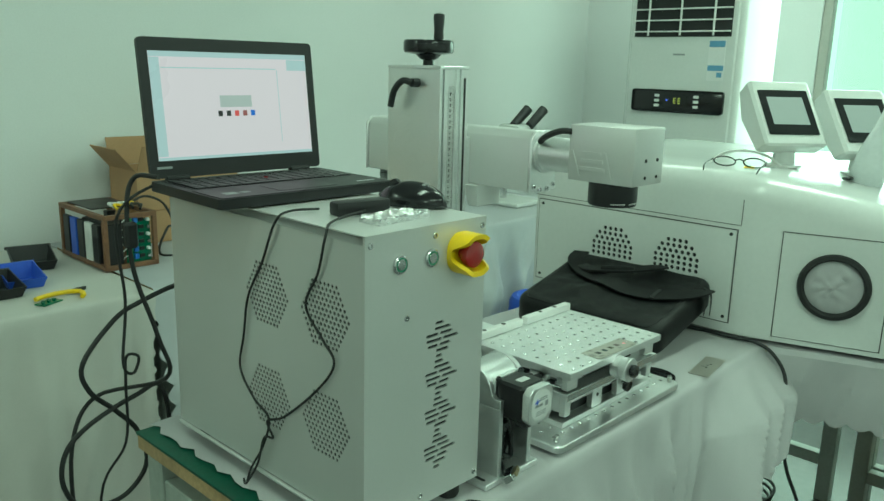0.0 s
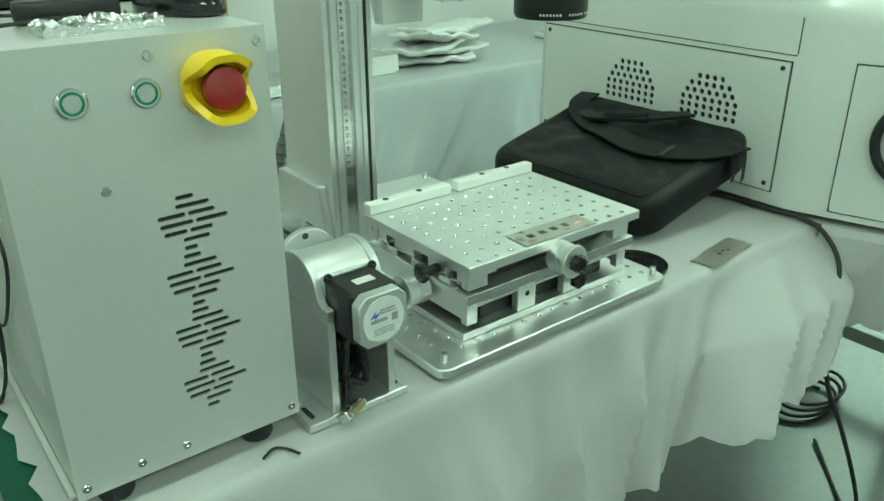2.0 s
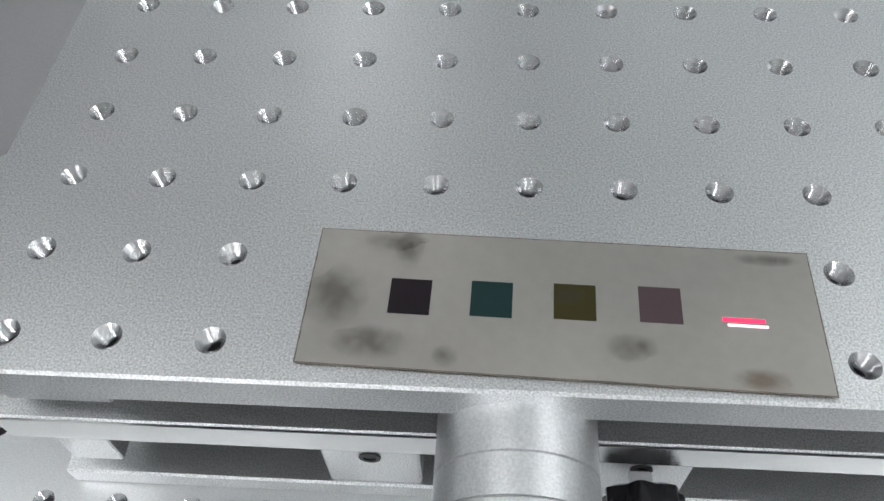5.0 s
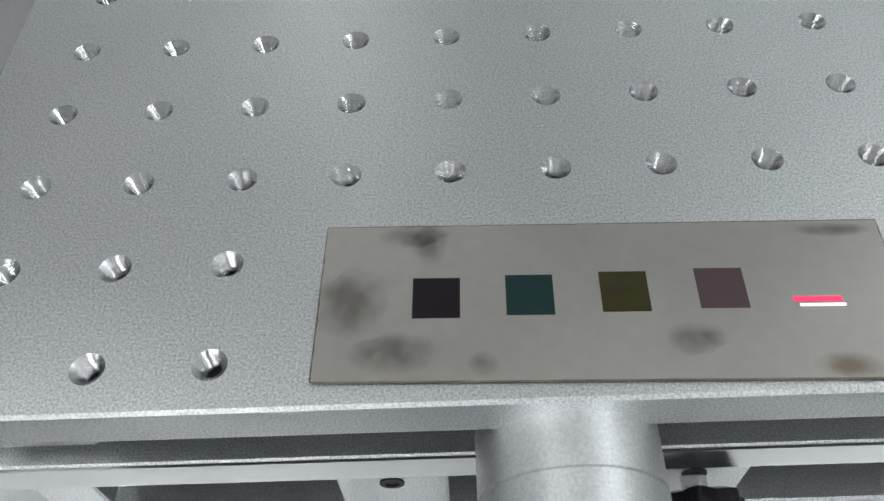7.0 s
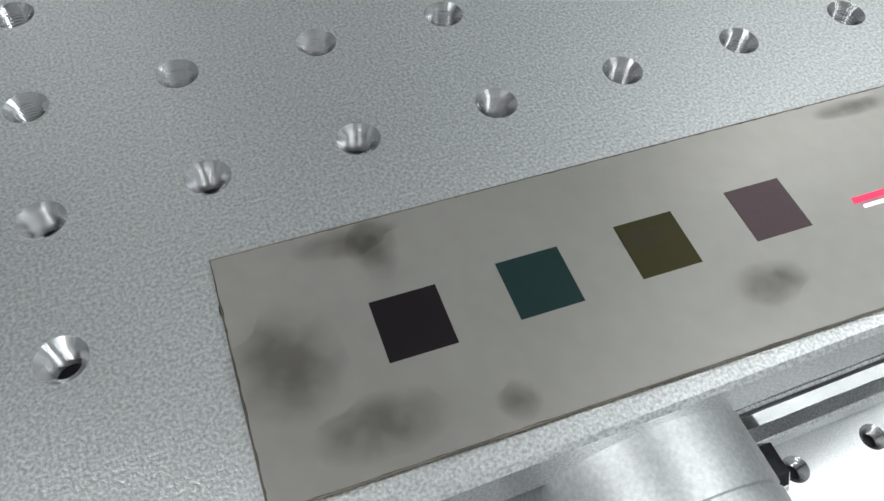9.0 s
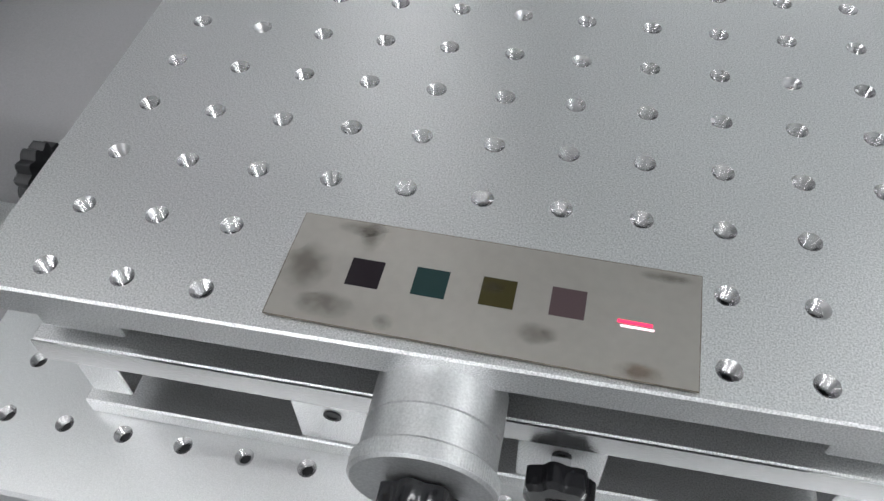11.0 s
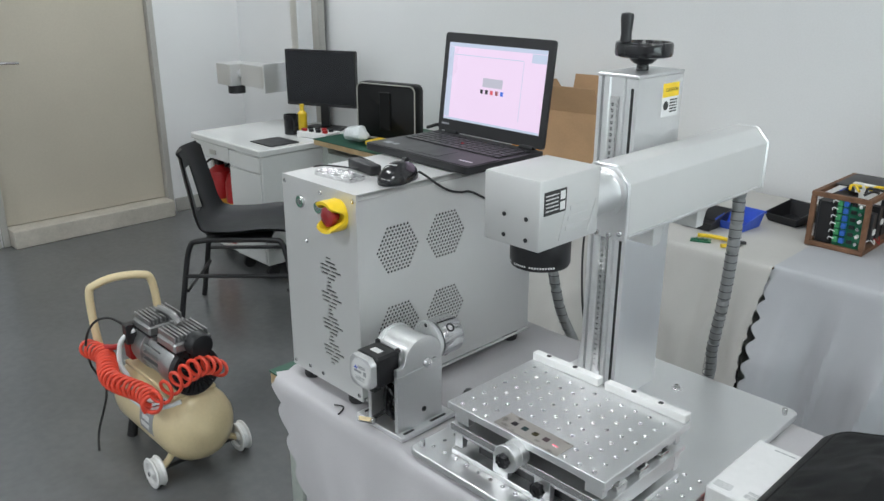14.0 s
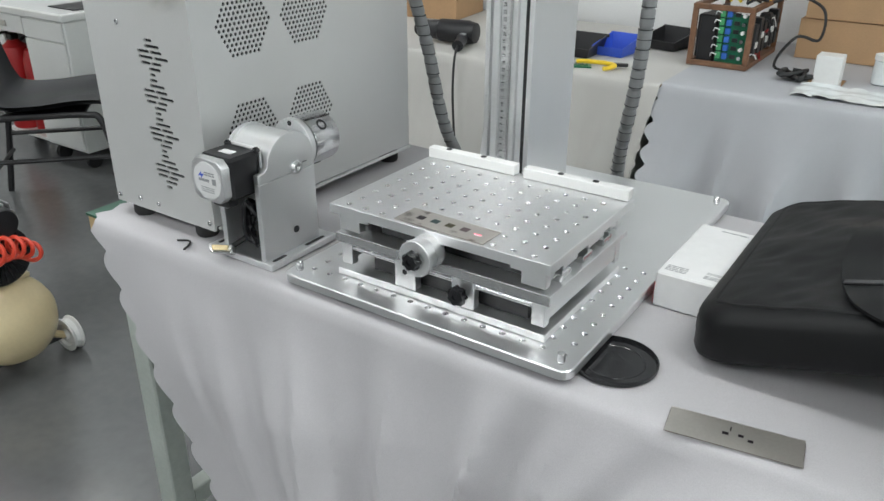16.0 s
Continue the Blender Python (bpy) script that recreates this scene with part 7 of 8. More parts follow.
part("bottom_shelf", box(B(), DX0 + 0.036, DX1 - 0.3105, DYA + 0.02, DYB - 0.041, 0.085, 0.10, 0.002), WHITEP, dk)
part("dark_pad", box(B(), -2.83, -2.64, DYA + 0.09, DYA + 0.26, DZ1 + 0.0005, DZ1 + 0.005, 0.001), MATTEBLK, dk, "dark work pad")
for x in (DX0 + 0.04, DX1 - 0.05, DX1 - 0.28):
    for y in (DYA + 0.06 if x > -3 else DYA + 0.16, DYB - 0.08):
        c = part("caster", lathe(B(), [(0.012, -0.012), (0.034, -0.012), (0.036, -0.008), (0.036, 0.008), (0.034, 0.012), (0.012, 0.012)], 20, frame_from((x, y, 0.036), (x + 1, y, 0.036))[0]), RUBBER, dk)
        part("caster_fork", box(B(), x - 0.016, x + 0.016, y - 0.015, y + 0.015, 0.0735, 0.0845, 0.002), STEEL, c)
mk2 = thing("small_laser_marker", "small grey laser marking head on a column on the desk", "laser marker", (-3.2, 1.82, DZ1))
part("column", box(B(), -3.115, -3.045, 1.80, 1.90, DZ1 + 0.0005, 1.38, 0.004), ALU, mk2)
part("hand_wheel", lathe(B(), [(0.012, 0), (0.012, 0.02), (0.05, 0.025), (0.05, 0.045), (0.01, 0.045)], 24, pose(-3.08, 1.85, 1.3805)), BLACK, mk2)
part("arm", box(B(), -3.40, -3.116, 1.63, 1.73, 0.895, 1.02, 0.004), CAB, mk2)
part("bracket", box(B(), -3.1155, -3.10, 1.60, 1.799, 0.88, 1.04, 0.003), ALU, mk2)
part("neck", cyl(B(), (-3.40, 1.675, 0.955), (-3.46, 1.675, 0.955), 0.03, seg=20), ALU, mk2)
part("scan_head", box(B(), -3.62, -3.461, 1.60, 1.75, 0.885, 1.01, 0.004), CAB, mk2)
part("lens", cyl(B(), (-3.53, 1.675, 0.884), (-3.53, 1.675, 0.835), 0.05, seg=24), MATTEBLK, mk2)
gp = thing("grey_pillar", "narrow grey panel standing behind the marking head", "panel", (-3.26, 2.0, 0))
part("board", box(B(), -3.40, -3.13, 2.0, 2.05, 0, 2.1, 0.004), TRIM, gp)
mn = thing("monitor", "switched-off black flat monitor on the desk", "monitor", m=pose(-2.845, 1.80, DZ1, 0, 0, 24), local=True)
bm = B()
prism(bm, rounded(-0.215, 0.215, 0.13, 0.43, 0.006), -0.012, 0.012, "y")
mb = part("housing", bm, BLACK, mn)
part("screen", box(B(), -0.206, 0.206, -0.0128, -0.0122, 0.146, 0.422), DARKSCR, mb, "dark switched-off screen")
part("neck", box(B(), -0.025, 0.025, 0.014, 0.04, 0.012, 0.2, 0.004), BLACK, mn)
part("foot", prism(B(), rounded(-0.11, 0.11, -0.07, 0.09, 0.02), 0, 0.0115, "z"), BLACK, mn)
mg = thing("mug", "black mug standing on the white desk", "mug", (-2.86, 1.60, DZ1))
part("cup", lathe(B(), [(0.034, 0.0005), (0.038, 0.004), (0.040, 0.105), (0.037, 0.106), (0.035, 0.01), (0.01, 0.008)], 28, pose(-2.86, 1.60, DZ1)), GLOSSBLK, mg)
part("handle", tube(B(), [(-2.824, 1.585, DZ1 + 0.085), (-2.80, 1.575, DZ1 + 0.08), (-2.797, 1.574, DZ1 + 0.04), (-2.823, 1.585, DZ1 + 0.025)], 0.005, 8), GLOSSBLK, mg)
yb = thing("yellow_bottle", "small yellow plastic bottle behind the mug", "bottle", (-2.93, 1.72, DZ1))
part("bottle", lathe(B(), [(0.024, 0.0005), (0.026, 0.004), (0.026, 0.09), (0.012, 0.105), (0.012, 0.12)], 20, pose(-2.93, 1.72, DZ1)), YELLOW, yb)
part("cap", cyl(B(), (-2.93, 1.72, DZ1 + 0.1205), (-2.93, 1.72, DZ1 + 0.14), 0.013, seg=16), YELLOW, yb)
tb = thing("sample_tray", "white tray of small red and black parts", "tray", m=pose(-2.70, 1.66, DZ1, 0, 0, 15), local=True)
part("tray", box(B(), -0.10, 0.10, -0.06, 0.06, 0.0005, 0.03, 0.004), WHITEPL, tb)
rng = random.Random(3)
for i in range(4):
    for j in range(2):
        x, y = -0.07 + i * 0.046, -0.028 + j * 0.05
        part("button_part", cyl(B(), (x, y, 0.0302), (x, y, 0.044), 0.014, seg=14), REDP if (i + j) % 3 == 0 else BLACK, tb)
hs = thing("tool_case", "black zipped tool case standing upright", "case", m=pose(-2.16, 1.70, TOP2, 0, 0, 15), local=True)
bm = B()
prism(bm, rounded(-0.17, 0.17, 0.0005, 0.27, 0.03), -0.035, 0.035, "y", 0.006)
part("shell", bm, NYLON, hs, sharp=50)
part("zip_edge", tube(B(), [(x, -0.0362, z) for x, z in rounded(-0.165, 0.165, 0.006, 0.265, 0.028)] + [(0.165, -0.0362, 0.237)], 0.003, 6, 1), TRIM, hs, "grey zip edge")
part("grip", box(B(), -0.03, 0.03, -0.045, -0.0357, 0.05, 0.23, 0.003), NYLON, hs)

# ---- fire extinguisher in the desk's knee space ----
EX, EY, EZ = -3.195, 1.335, 0.1005
fe = thing("fire_extinguisher", "red fire extinguisher with amber label under the desk", "fire extinguisher", (EX, EY, EZ))
part("cylinder", lathe(B(), [(0.07, 0.0005), (0.075, 0.01), (0.075, 0.33), (0.06, 0.38), (0.03, 0.40), (0.025, 0.41)], 30, pose(EX, EY, EZ)), REDP, fe)
part("valve", box(B(), EX - 0.02, EX + 0.02, EY - 0.02, EY + 0.02, EZ + 0.4105, EZ + 0.44, 0.004), BLACK, fe)
part("label", lathe(B(), [(0.0755, 0.14), (0.0765, 0.141), (0.0765, 0.23), (0.0755, 0.231)], 30, pose(EX, EY, EZ), caps=False), material("amber_label", (0.65, 0.35, 0.05), 0.5), fe, "amber printed label")
part("lever", tube(B(), [(EX, EY - 0.02, EZ + 0.444), (EX + 0.02, EY - 0.06, EZ + 0.45), (EX + 0.03, EY - 0.09, EZ + 0.44)], 0.006, 8), BLACK, fe)

copy_thing(fe, Matrix.Translation((0.165, 0.02, 0)) @ fe.matrix_world)

# ---- third small table with tools by the case ----
work_table(-2.45, -1.56, 1.45, 2.02, TOP2, "small worktable by the wall beside the desk", (-2.42, -1.63))
bm = box(B(), -0.15, 0.15, -0.05, 0.05, 0, 0.02, 0.004)
bm.transform(pose(-2.0, 1.60, TOP2, 0, 0, 10))
single("yellow_folder", bm, YELLOW, "flat yellow folder on the worktable", "folder")
rng = random.Random(8)
for k in range(4):
    a = rng.uniform(0, 3)
    bm = tube(B(), [(0, 0, 0.012), (0.05, 0.01, 0.016), (0.11, -0.005, 0.012)], 0.011, 8)
    tube(bm, [(0.11, -0.005, 0.012), (0.15, 0, 0.01)], 0.006, 6)
    bm.transform(pose(-2.05 + 0.07 * k, 1.52 + 0.02 * k, TOP2, 0, 0, math.degrees(a)))
    single("hand_tool", bm, REDP if k != 2 else BLACK, "red-handled hand tool lying on the worktable", "tool", group="hand tools")
bm = B()
ball(bm, (-2.22, 1.54, TOP2 + 0.04), 0.06, 1.3, 0.8, 0.65, 14)
for v in bm.verts:
    v.co += Vector((0.012, 0.012, 0.012)) * noise.noise(v.co * 22)
    v.co.z = max(v.co.z, TOP2 + 0.001)
single("plastic_bag", bm, BAGPLASTIC, "crumpled clear plastic bag on the worktable", "plastic bag", sharp=20)

# ---- on the tables along the wall ----
cb = thing("circuit_box", "open brown wooden frame box with a green circuit board", "electronics box", (0.0, 1.7, TOP2 + 0.004))
X0, X1, Y0, Y1, Z0, Z1 = -0.098, 0.066, 1.552, 1.868, TOP2 + 0.0042, 0.918
t = 0.014
for x in (X0, X1 - t):
    for y in (Y0, Y1 - t):
        part("post", box(B(), x, x + t, y, y + t, Z0 + t, Z1 - t, 0.0015), BROWNWOOD, cb)
for z in (Z0, Z1 - t):
    for y in (Y0, Y1 - t):
        part("beam", box(B(), X0, X1, y, y + t, z, z + t, 0.0015), BROWNWOOD, cb)
    for x in (X0, X1 - t):
        part("beam", box(B(), x, x + t, Y0 + t, Y1 - t, z, z + t, 0.0015), BROWNWOOD, cb)
part("floor_board", box(B(), X0 + t, X1 - t, Y0 + t, Y1 - t, Z0 + 0.001, Z0 + 0.006), BROWNWOOD, cb)
part("dark_block", box(B(), X0 + 0.018, X0 + 0.066, Y0 + 0.02, Y1 - 0.12, Z0 + 0.0065, Z1 - 0.03, 0.004), BLACK, cb)
for k in range(5):
    y = Y0 + 0.05 + k * 0.052
    part("module", box(B(), X0 + 0.004, X0 + 0.0175, y, y + 0.042, Z0 + 0.007, Z1 - 0.035, 0.002), (BLACK, WHITEPL, DKSTEEL_SHADE, BLUE, BLACK)[k], cb)
pcb = part("circuit_board", box(B(), X0 + 0.072, X1 - 0.016, Y0 + 0.016, Y0 + 0.0185, Z0 + 0.012, Z1 - 0.022), PCB, cb, "green circuit board with blue relays")
rng = random.Random(2)
blue_part = material("blue_relay", (0.03, 0.12, 0.45), 0.4)
for k in range(6):
    z = Z0 + 0.024 + k * 0.022
    part("relay", box(B(), X0 + 0.092, X0 + 0.105, Y0 + 0.004, Y0 + 0.0155, z, z + 0.016, 0.001), blue_part, pcb)
    part("terminal", box(B(), X0 + 0.074, X0 + 0.088, Y0 + 0.006, Y0 + 0.0155, z, z + 0.017, 0.001), material("green_terminal", (0.06, 0.30, 0.12), 0.4), pcb)
    part("chip", box(B(), X0 + 0.112, X0 + 0.126, Y0 + 0.011, Y0 + 0.0155, z + 0.002, z + 0.012), BLACK, pcb)
    part("capacitor", cyl(B(), (X0 + 0.138, Y0 + 0.0155, z + 0.006), (X0 + 0.138, Y0 + 0.004, z + 0.006), 0.005, seg=12), WHITEPL if k % 2 else STEEL, pcb)
    x = X0 + 0.078
    part("wire", tube(B(), [(x, Y0 + 0.006, z + 0.01), (x - 0.012, Y0 + 0.002, z + 0.014), (x - 0.018, Y0 + 0.012, z + 0.004)], 0.0016, 6, 4), WHITEPL, pcb)
for k in range(6):
    y = Y0 + 0.05 + k * 0.045
    part("heat_sink", box(B(), X1 - 0.03, X1 - 0.002, y, y + 0.03, Z0 + 0.03, Z1 - 0.05 + 0.012 * (k % 2), 0.002), (DKSTEEL_SHADE, BLACK, MATTEBLK)[k % 3], cb)
for k in range(9):
    y, z = Y0 + 0.03 + rng.uniform(0, 0.22), Z0 + 0.03 + rng.uniform(0, 0.09)
    run = [(X1 - 0.012, y, z), (X1 - 0.002, y + 0.02, z + rng.uniform(-0.02, 0.03)), (X1 + 0.002, y + 0.045, z + rng.uniform(-0.03, 0.02)), (X1 - 0.010, y + 0.07, z)]
    part("wire", tube(B(), run, 0.0018, 6, 4), (RUBBER, WHITEPL, RUBBER, REDP)[k % 4], cb)
for k in range(4):
    y = Y0 + 0.06 + k * 0.055
    part("connector", box(B(), X1 - 0.008, X1 + 0.001, y, y + 0.018, Z0 + 0.05 + 0.02 * (k % 2), Z0 + 0.066 + 0.02 * (k % 2), 0.001), WHITEPL, cb)
part("top_board", box(B(), X0 + 0.02, X1 - 0.02, Y0 + 0.12, Y1 - 0.02, Z1 + 0.0005, Z1 + 0.004), BLACK, cb)
for k in range(7):
    x, y = rng.uniform(X0 + 0.03, X1 - 0.03), rng.uniform(Y0 + 0.02, Y0 + 0.12)
    part("loose_part", tube(B(), [(x, y, Z1 + 0.004), (x + rng.uniform(-0.03, 0.03), y + 0.02, Z1 + 0.014), (x + rng.uniform(-0.05, 0.05), y + 0.05, Z1 + 0.005)], 0.004, 7), (YELLOW, WHITEPL, BLACK)[k % 3], cb)
part("lead", tube(B(), [(X1 - 0.01, Y0 + 0.18, Z1 - 0.01), (X1 + 0.06, Y0 + 0.2, Z1 + 0.012), (X1 + 0.13, Y0 + 0.21, Z1 - 0.02), (X1 + 0.14, Y0 + 0.16, Z1 - 0.09), (X1 + 0.09, Y0 + 0.11, Z1 - 0.08), (X1 + 0.05, Y0 + 0.09, Z0 + 0.006), (X1 + 0.14, Y0 + 0.03, Z0 + 0.006)], 0.004, 8), RUBBER, cb, "black mains lead")


def bin_tray(cx, cy, z, sx, sy, h, mat, label, turn=0):
    """An open tapered parts bin with a cut-down front."""
    tr = thing("parts_bin", label, "parts bin", m=pose(cx, cy, z, 0, 0, turn), local=True)
    bm = B()

    def ring(f, zz, g=0.0):
        return [bm.verts.new((a * (sx / 2 * f - g), b * (sy / 2 * f - g), zz * (0.55 if (b < 0 and zz > h * 0.5) else 1) if g == 0 or zz > h * 0.5 else zz)) for a, b in ((-1, -1), (1, -1), (1, 1), (-1, 1))]

    o0, o1, i1, i0 = ring(0.82, 0.0006), ring(1.0, h), ring(1.0, h, 0.003), ring(0.82, 0.0036, 0.003)
    for a, b in ((o0, o1), (o1, i1), (i1, i0)):
        for k in range(4):
            bm.faces.new((a[k], a[(k + 1) % 4], b[(k + 1) % 4], b[k]))
    bm.faces.new(o0), bm.faces.new(i0)
    part("shell", bm, mat, tr, sharp=20)
    bm = B()
    box(bm, -sx / 2 - 0.003, sx / 2 + 0.003, sy / 2 - 0.001, sy / 2 + 0.004, h - 0.008, h + 0.001, 0.001)
    part("rim", bm, mat, tr)
    return tr


b1 = bin_tray(-0.405, 1.520, TOP2, 0.115, 0.13, 0.052, BLACK, "small black plastic parts bin")
part("label_tag", box(B(), -0.03, 0.03, 0.0695, 0.0710, 0.030, 0.044), PAPER, b1, "white paper tag")
bin_tray(-0.318, 1.585, TOP2, 0.100, 0.125, 0.050, BLUE, "small blue plastic parts bin", -4)
bin_tray(-0.225, 1.765, TOP2, 0.120, 0.135, 0.052, BLACK, "small black plastic parts bin", -12)
plr = thing("pliers", "yellow-handled pliers lying open on the cloth", "pliers", m=pose(-0.255, 1.405, TOP2 + 0.001, 0, 0, 12), local=True)
part("handle", tube(B(), [(0.0, 0.0, 0.008), (-0.03, 0.012, 0.008), (-0.07, 0.012, 0.008), (-0.10, 0.004, 0.008)], 0.0062, 8), YELLOW, plr, "yellow grip")
part("handle", tube(B(), [(0.0, 0.0, 0.008), (0.012, -0.02, 0.008), (0.0, -0.05, 0.008), (-0.012, -0.06, 0.008)], 0.0062, 8), YELLOW, plr, "yellow grip")
part("jaws", prism(B(), [(0.0, -0.008), (0.02, -0.005), (0.045, 0.004), (0.043, 0.009), (0.02, 0.011), (0.0, 0.008)], 0.003, 0.012, "z", 0.001), DKSTEEL_SHADE, plr)
bm = box(B(), -0.03, 0.03, -0.016, 0.016, 0.0, 0.003)
for k in range(8):
    box(bm, -0.026 + k * 0.006, -0.022 + k * 0.006, -0.01 + 0.006 * (k % 3), -0.002 + 0.006 * (k % 3), 0.003, 0.008)
bm.transform(pose(-0.33, 1.365, TOP2 + 0.001, 0, 0, 25))
single("circuit_card", bm, PCB, "small green circuit card on the cloth", "circuit board")
ps = thing("power_brick", "white metal module with black cables", "electronics", (0.268, 1.545, TOP2 + 0.004))
part("case", box(B(), 0.238, 0.300, 1.52, 1.575, TOP2 + 0.0045, TOP2 + 0.075, 0.002), WHITEPL, ps)
part("foot_plate", box(B(), 0.228, 0.310, 1.512, 1.583, TOP2 + 0.004, TOP2 + 0.0075), STEEL, ps)
bm = B()
for k in range(4):
    bm2 = [(0.24, 1.52, TOP2 + 0.02)] + [(0.19 + 0.03 * math.cos(k * 2 + j), 1.52 + 0.03 * math.sin(k + 1.7 * j), TOP2 + 0.012 + 0.004 * j) for j in range(5)]
    tube(bm, bm2, 0.0055, 7, 5)
part("cable_bundle", bm, RUBBER, ps, "tangled black cables")
jr = thing("clear_jar", "small clear plastic jar with a white lid", "jar", (0.385, 1.61, TOP2 + 0.004))
part("jar", lathe(B(), [(0.022, 0.0005), (0.024, 0.003), (0.024, 0.058), (0.022, 0.06)], 22, pose(0.385, 1.61, TOP2 + 0.004)), BAGPLASTIC, jr)
part("lid", cyl(B(), (0.385, 1.61, TOP2 + 0.0645), (0.385, 1.61, TOP2 + 0.078), 0.026, seg=22, bev=0.001), WHITEPL, jr)
bm = B()
g = [[bm.verts.new((0.22 + 0.016 * i, 1.36 + 0.012 * j, TOP2 + 0.0062 + 0.012 * abs(noise.noise((i * 0.35, j * 0.4, 9.0))))) for j in range(12)] for i in range(20)]
for i in range(19):
    for j in range(11):
        bm.faces.new((g[i][j], g[i + 1][j], g[i + 1][j + 1], g[i][j + 1]))
single("plastic_film", bm, BAGPLASTIC, "sheet of crinkled clear film on the cloth", "plastic film", sharp=25)


def carton(cx, cy, z, sx, sy, h, label, turn=0, flaps=True, tape=True):
    """A cardboard carton, open with its flaps up or taped shut."""
    c = thing("cardboard_box", label, "cardboard box", m=pose(cx, cy, z, 0, 0, turn), local=True)
    w = 0.004
    bm = B()
    box(bm, -sx / 2, sx / 2, -sy / 2, -sy / 2 + w, 0.001, h), box(bm, -sx / 2, sx / 2, sy / 2 - w, sy / 2, 0.001, h)
    box(bm, -sx / 2, -sx / 2 + w, -sy / 2 + w, sy / 2 - w, 0.001, h), box(bm, sx / 2 - w, sx / 2, -sy / 2 + w, sy / 2 - w, 0.001, h)
    box(bm, -sx / 2 + w, sx / 2 - w, -sy / 2 + w, sy / 2 - w, 0.001, 0.005)
    part("carton", bm, CARTON, c)
    if flaps:
        for k, (ax, ln, wd2, off) in enumerate((("f", sy * 0.48, sx, 0), ("b", sy * 0.48, sx, 0), ("l", sy * 0.48, sy, 0), ("r", sy * 0.48, sy, 0))):
            bm = box(B(), -wd2 / 2 + 0.003, wd2 / 2 - 0.003, -0.002, 0.002, 0, ln)
            tilt_a = (28, 14, 40, 22)[k]
            m = {"f": pose(0, -sy / 2, h + 0.001, tilt_a, 0, 0), "b": pose(0, sy / 2, h + 0.001, -tilt_a, 0, 0),
                 "l": pose(-sx / 2, 0, h + 0.001, 0, 0, 90) @ pose(0, 0, 0, -tilt_a, 0, 0), "r": pose(sx / 2, 0, h + 0.001, 0, 0, 90) @ pose(0, 0, 0, tilt_a, 0, 0)}[ax]
            bm.transform(m)
            part("flap", bm, CARTON, c)
    else:
        part("lid", box(B(), -sx / 2, sx / 2, -sy / 2, sy / 2, h + 0.0005, h + 0.004), CARTON, c)
        part("tape", box(B(), -sx / 2, sx / 2, -0.024, 0.024, h + 0.0042, h + 0.0046), BAGPLASTIC, c, "strip of clear tape")
    return c


carton(-1.15, 1.87, TOP2, 0.26, 0.24, 0.25, "open brown cardboard box behind the laptop", 8)
carton(0.34, 1.92, TOP2 + 0.004, 0.42, 0.20, 0.105, "closed brown cardboard box on the cloth", 0, False)
carton(0.33, 1.925, TOP2 + 0.115, 0.38, 0.20, 0.135, "open brown cardboard box on another box", 0)
carton(1.40, -0.40, 0, 0.40, 0.36, 0.40, "closed brown cardboard box on the floor", 6, False)
oc = thing("orange_case", "orange plastic tool case with a black handle", "case", (-1.35, 1.785, TOP2))
part("case", box(B(), -1.425, -1.215, 1.74, 1.83, TOP2 + 0.001, TOP2 + 0.295, 0.012, 2), ORANGE, oc)
part("latch", box(B(), -1.335, -1.305, 1.730, 1.7395, TOP2 + 0.13, TOP2 + 0.19, 0.002), BLACK, oc)
part("grip", tube(B(), [(-1.38, 1.785, TOP2 + 0.294), (-1.37, 1.785, TOP2 + 0.335), (-1.31, 1.785, TOP2 + 0.335), (-1.30, 1.785, TOP2 + 0.294)], 0.009, 8), BLACK, oc)
hg = thing("heat_gun", "black heat gun lying on the cloth", "heat gun", m=pose(-0.80, 1.43, TOP2 + 0.001, 0, 0, 6), local=True)
part("barrel", lathe(B(), [(0.022, -0.12), (0.026, -0.10), (0.03, -0.04), (0.034, -0.035), (0.036, 0.06), (0.030, 0.085), (0.012, 0.087)], 26, pose(0, 0, 0.037) @ pose(0, 0, 0, 0, 90, 0)), BLACK, hg)
part("grip", tube(B(), [(0.045, -0.01, 0.03), (0.065, -0.06, 0.022), (0.08, -0.115, 0.018)], 0.017, 12), BLACK, hg)
part("cable", tube(B(), [(0.08, -0.115, 0.018), (0.095, -0.155, 0.010), (0.105, -0.185, -0.02), (0.11, -0.20, -0.12), (0.125, -0.205, -0.28), (0.15, -0.19, -0.45), (0.17, -0.18, -0.70), (0.25, -0.25, -0.743)], 0.0036, 8), RUBBER, hg, "black cable hanging over the edge")
part("switch", box(B(), 0.056, 0.07, -0.055, -0.035, 0.036, 0.042, 0.001), GREYINK, hg)
rng = random.Random(21)
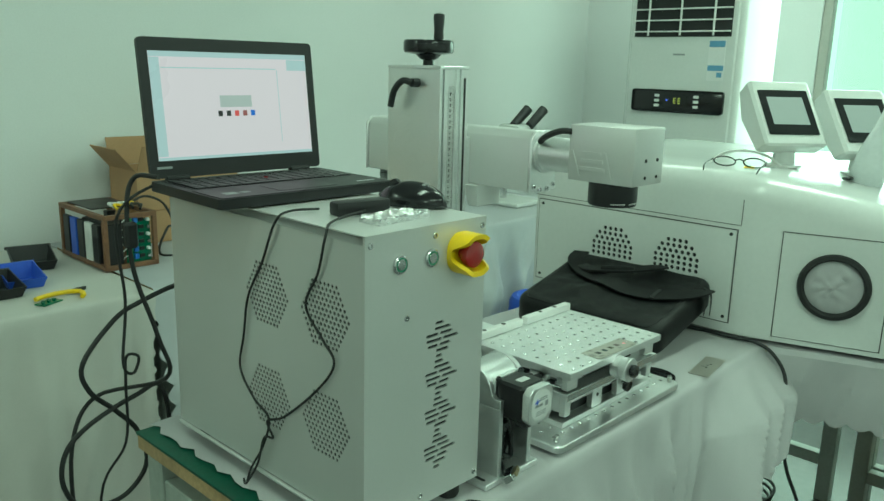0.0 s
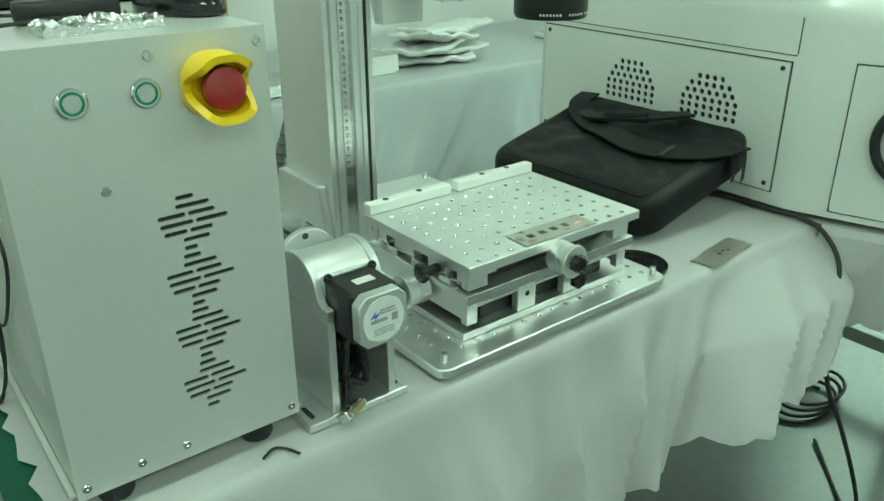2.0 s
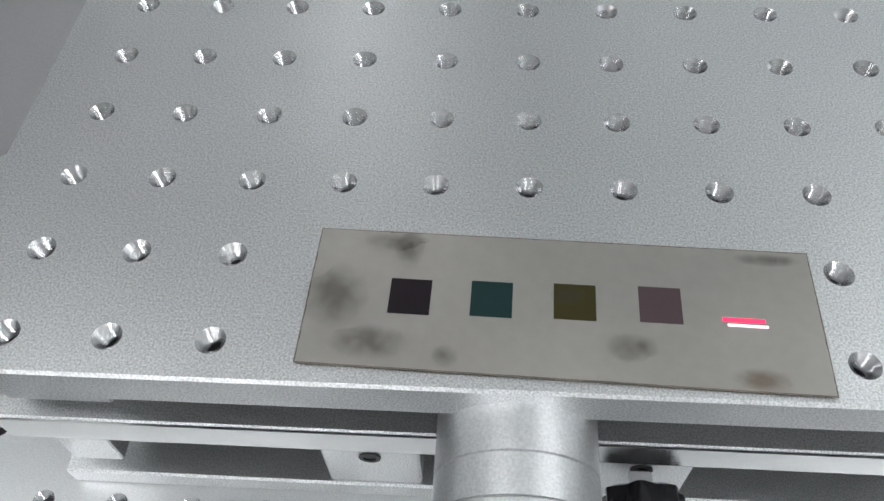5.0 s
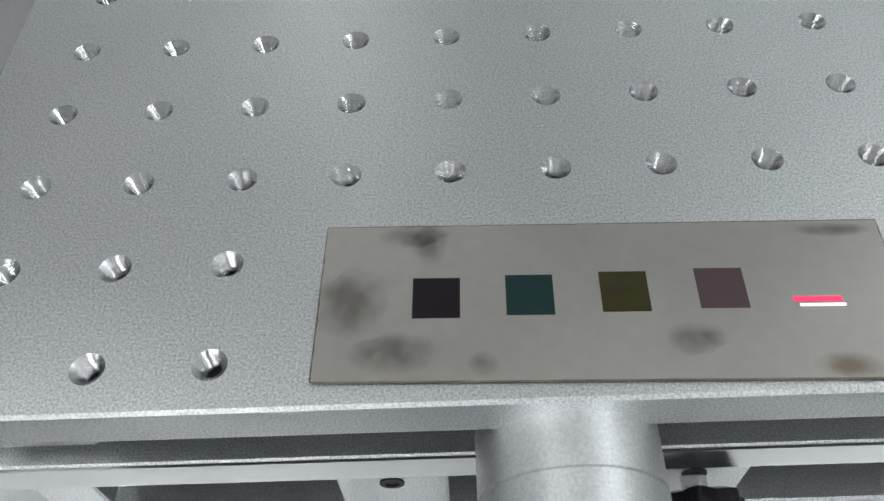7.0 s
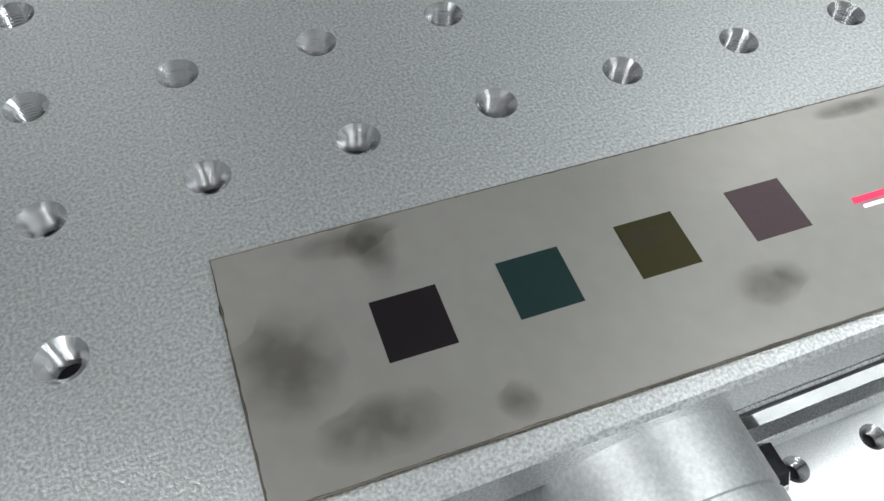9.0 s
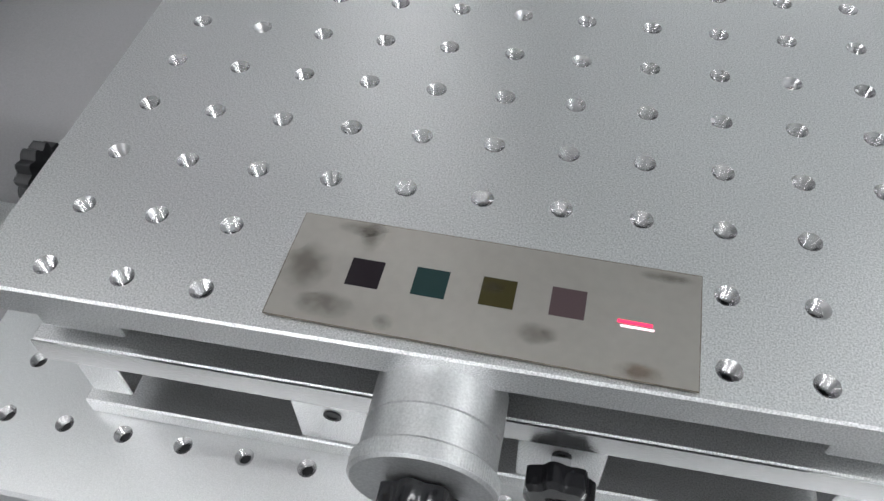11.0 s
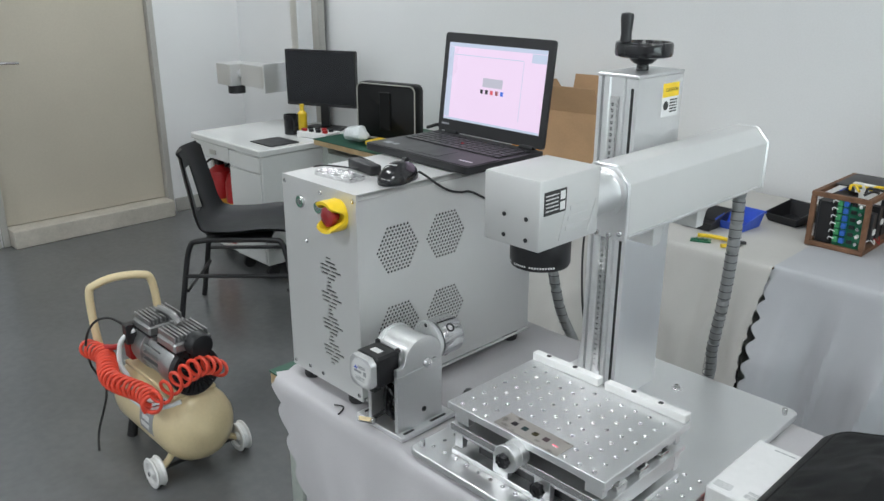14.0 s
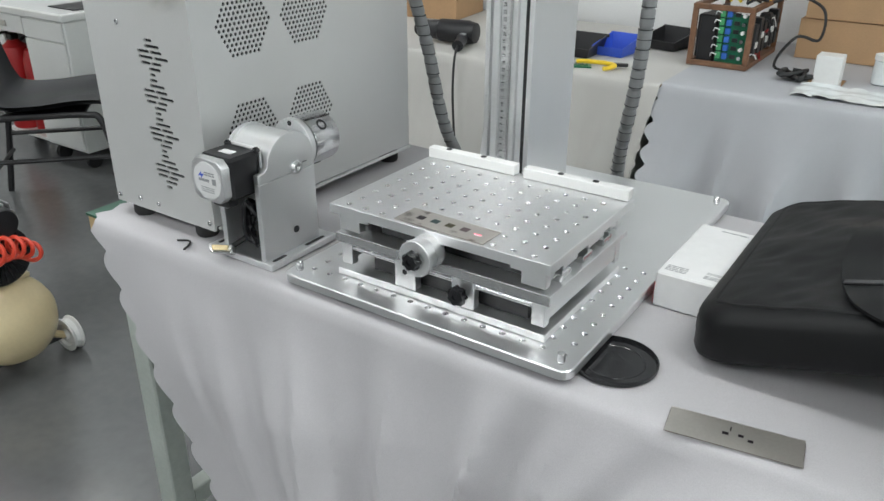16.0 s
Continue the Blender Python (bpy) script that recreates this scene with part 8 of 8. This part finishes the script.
for k in range(5):
    bm = box(B(), -0.14, 0.14, -0.09, 0.09, 0.001, 0.016, 0.005)
    bmesh.ops.subdivide_edges(bm, edges=bm.edges, cuts=6, use_grid_fill=True)
    for v in bm.verts:
        v.co.z += 0.016 * noise.noise((v.co.x * 16, v.co.y * 16, k)) + 0.007 * noise.noise((v.co.x * 45, v.co.y * 45, k + 7)) + 0.010 * (v.co.x / 0.14) ** 2
    bm.transform(pose(1.12 + 0.05 * rng.uniform(-1, 1), 1.52 + 0.03 * rng.uniform(-1, 1), TOP2 + 0.012 + 0.021 * k, rng.uniform(-6, 6), rng.uniform(-7, 7), rng.uniform(-35, 35)))
    single("paper_packet", bm, PAPER, "white paper packet in a loose pile", "packet", group="pile of packets", sharp=20)
wt = thing("white_basin", "shallow white plastic tray with dark things in it", "tray", (0.75, 1.55, TOP2 + 0.004))
bm = B()
prism(bm, rounded(0.60, 0.90, 1.44, 1.66, 0.02), TOP2 + 0.0045, TOP2 + 0.010, "z")
for a in ((0.60, 0.90, 1.44, 1.446), (0.60, 0.90, 1.654, 1.66), (0.60, 0.606, 1.447, 1.653), (0.894, 0.90, 1.447, 1.653)):
    box(bm, *a, TOP2 + 0.0102, TOP2 + 0.06)
part("tray", bm, WHITEPL, wt)
part("dark_part", box(B(), 0.66, 0.82, 1.50, 1.60, TOP2 + 0.0105, TOP2 + 0.05, 0.008), BLACK, wt)
ms = thing("microscope", "black and white binocular microscope on the far table", "microscope", (1.80, 1.56, TOP2 + 0.004))
part("foot", box(B(), 1.70, 1.90, 1.46, 1.66, TOP2 + 0.0045, TOP2 + 0.025, 0.006), WHITEP, ms)
part("pole", cyl(B(), (1.80, 1.62, TOP2 + 0.0255), (1.80, 1.62, 1.0), 0.016, seg=18), STEEL, ms)
part("head", box(B(), 1.70, 1.84, 1.47, 1.59, 1.0005, 1.12, 0.015, 2), WHITEP, ms)
for d in (-0.03, 0.03):
    ep = part("eyepiece", cyl(B(), (1.76 + d * 0.6, 1.50 - d, 1.115), (1.845 + d * 0.6, 1.49 - d, 1.185), 0.020, 0.022, seg=18), BLACK, ms)
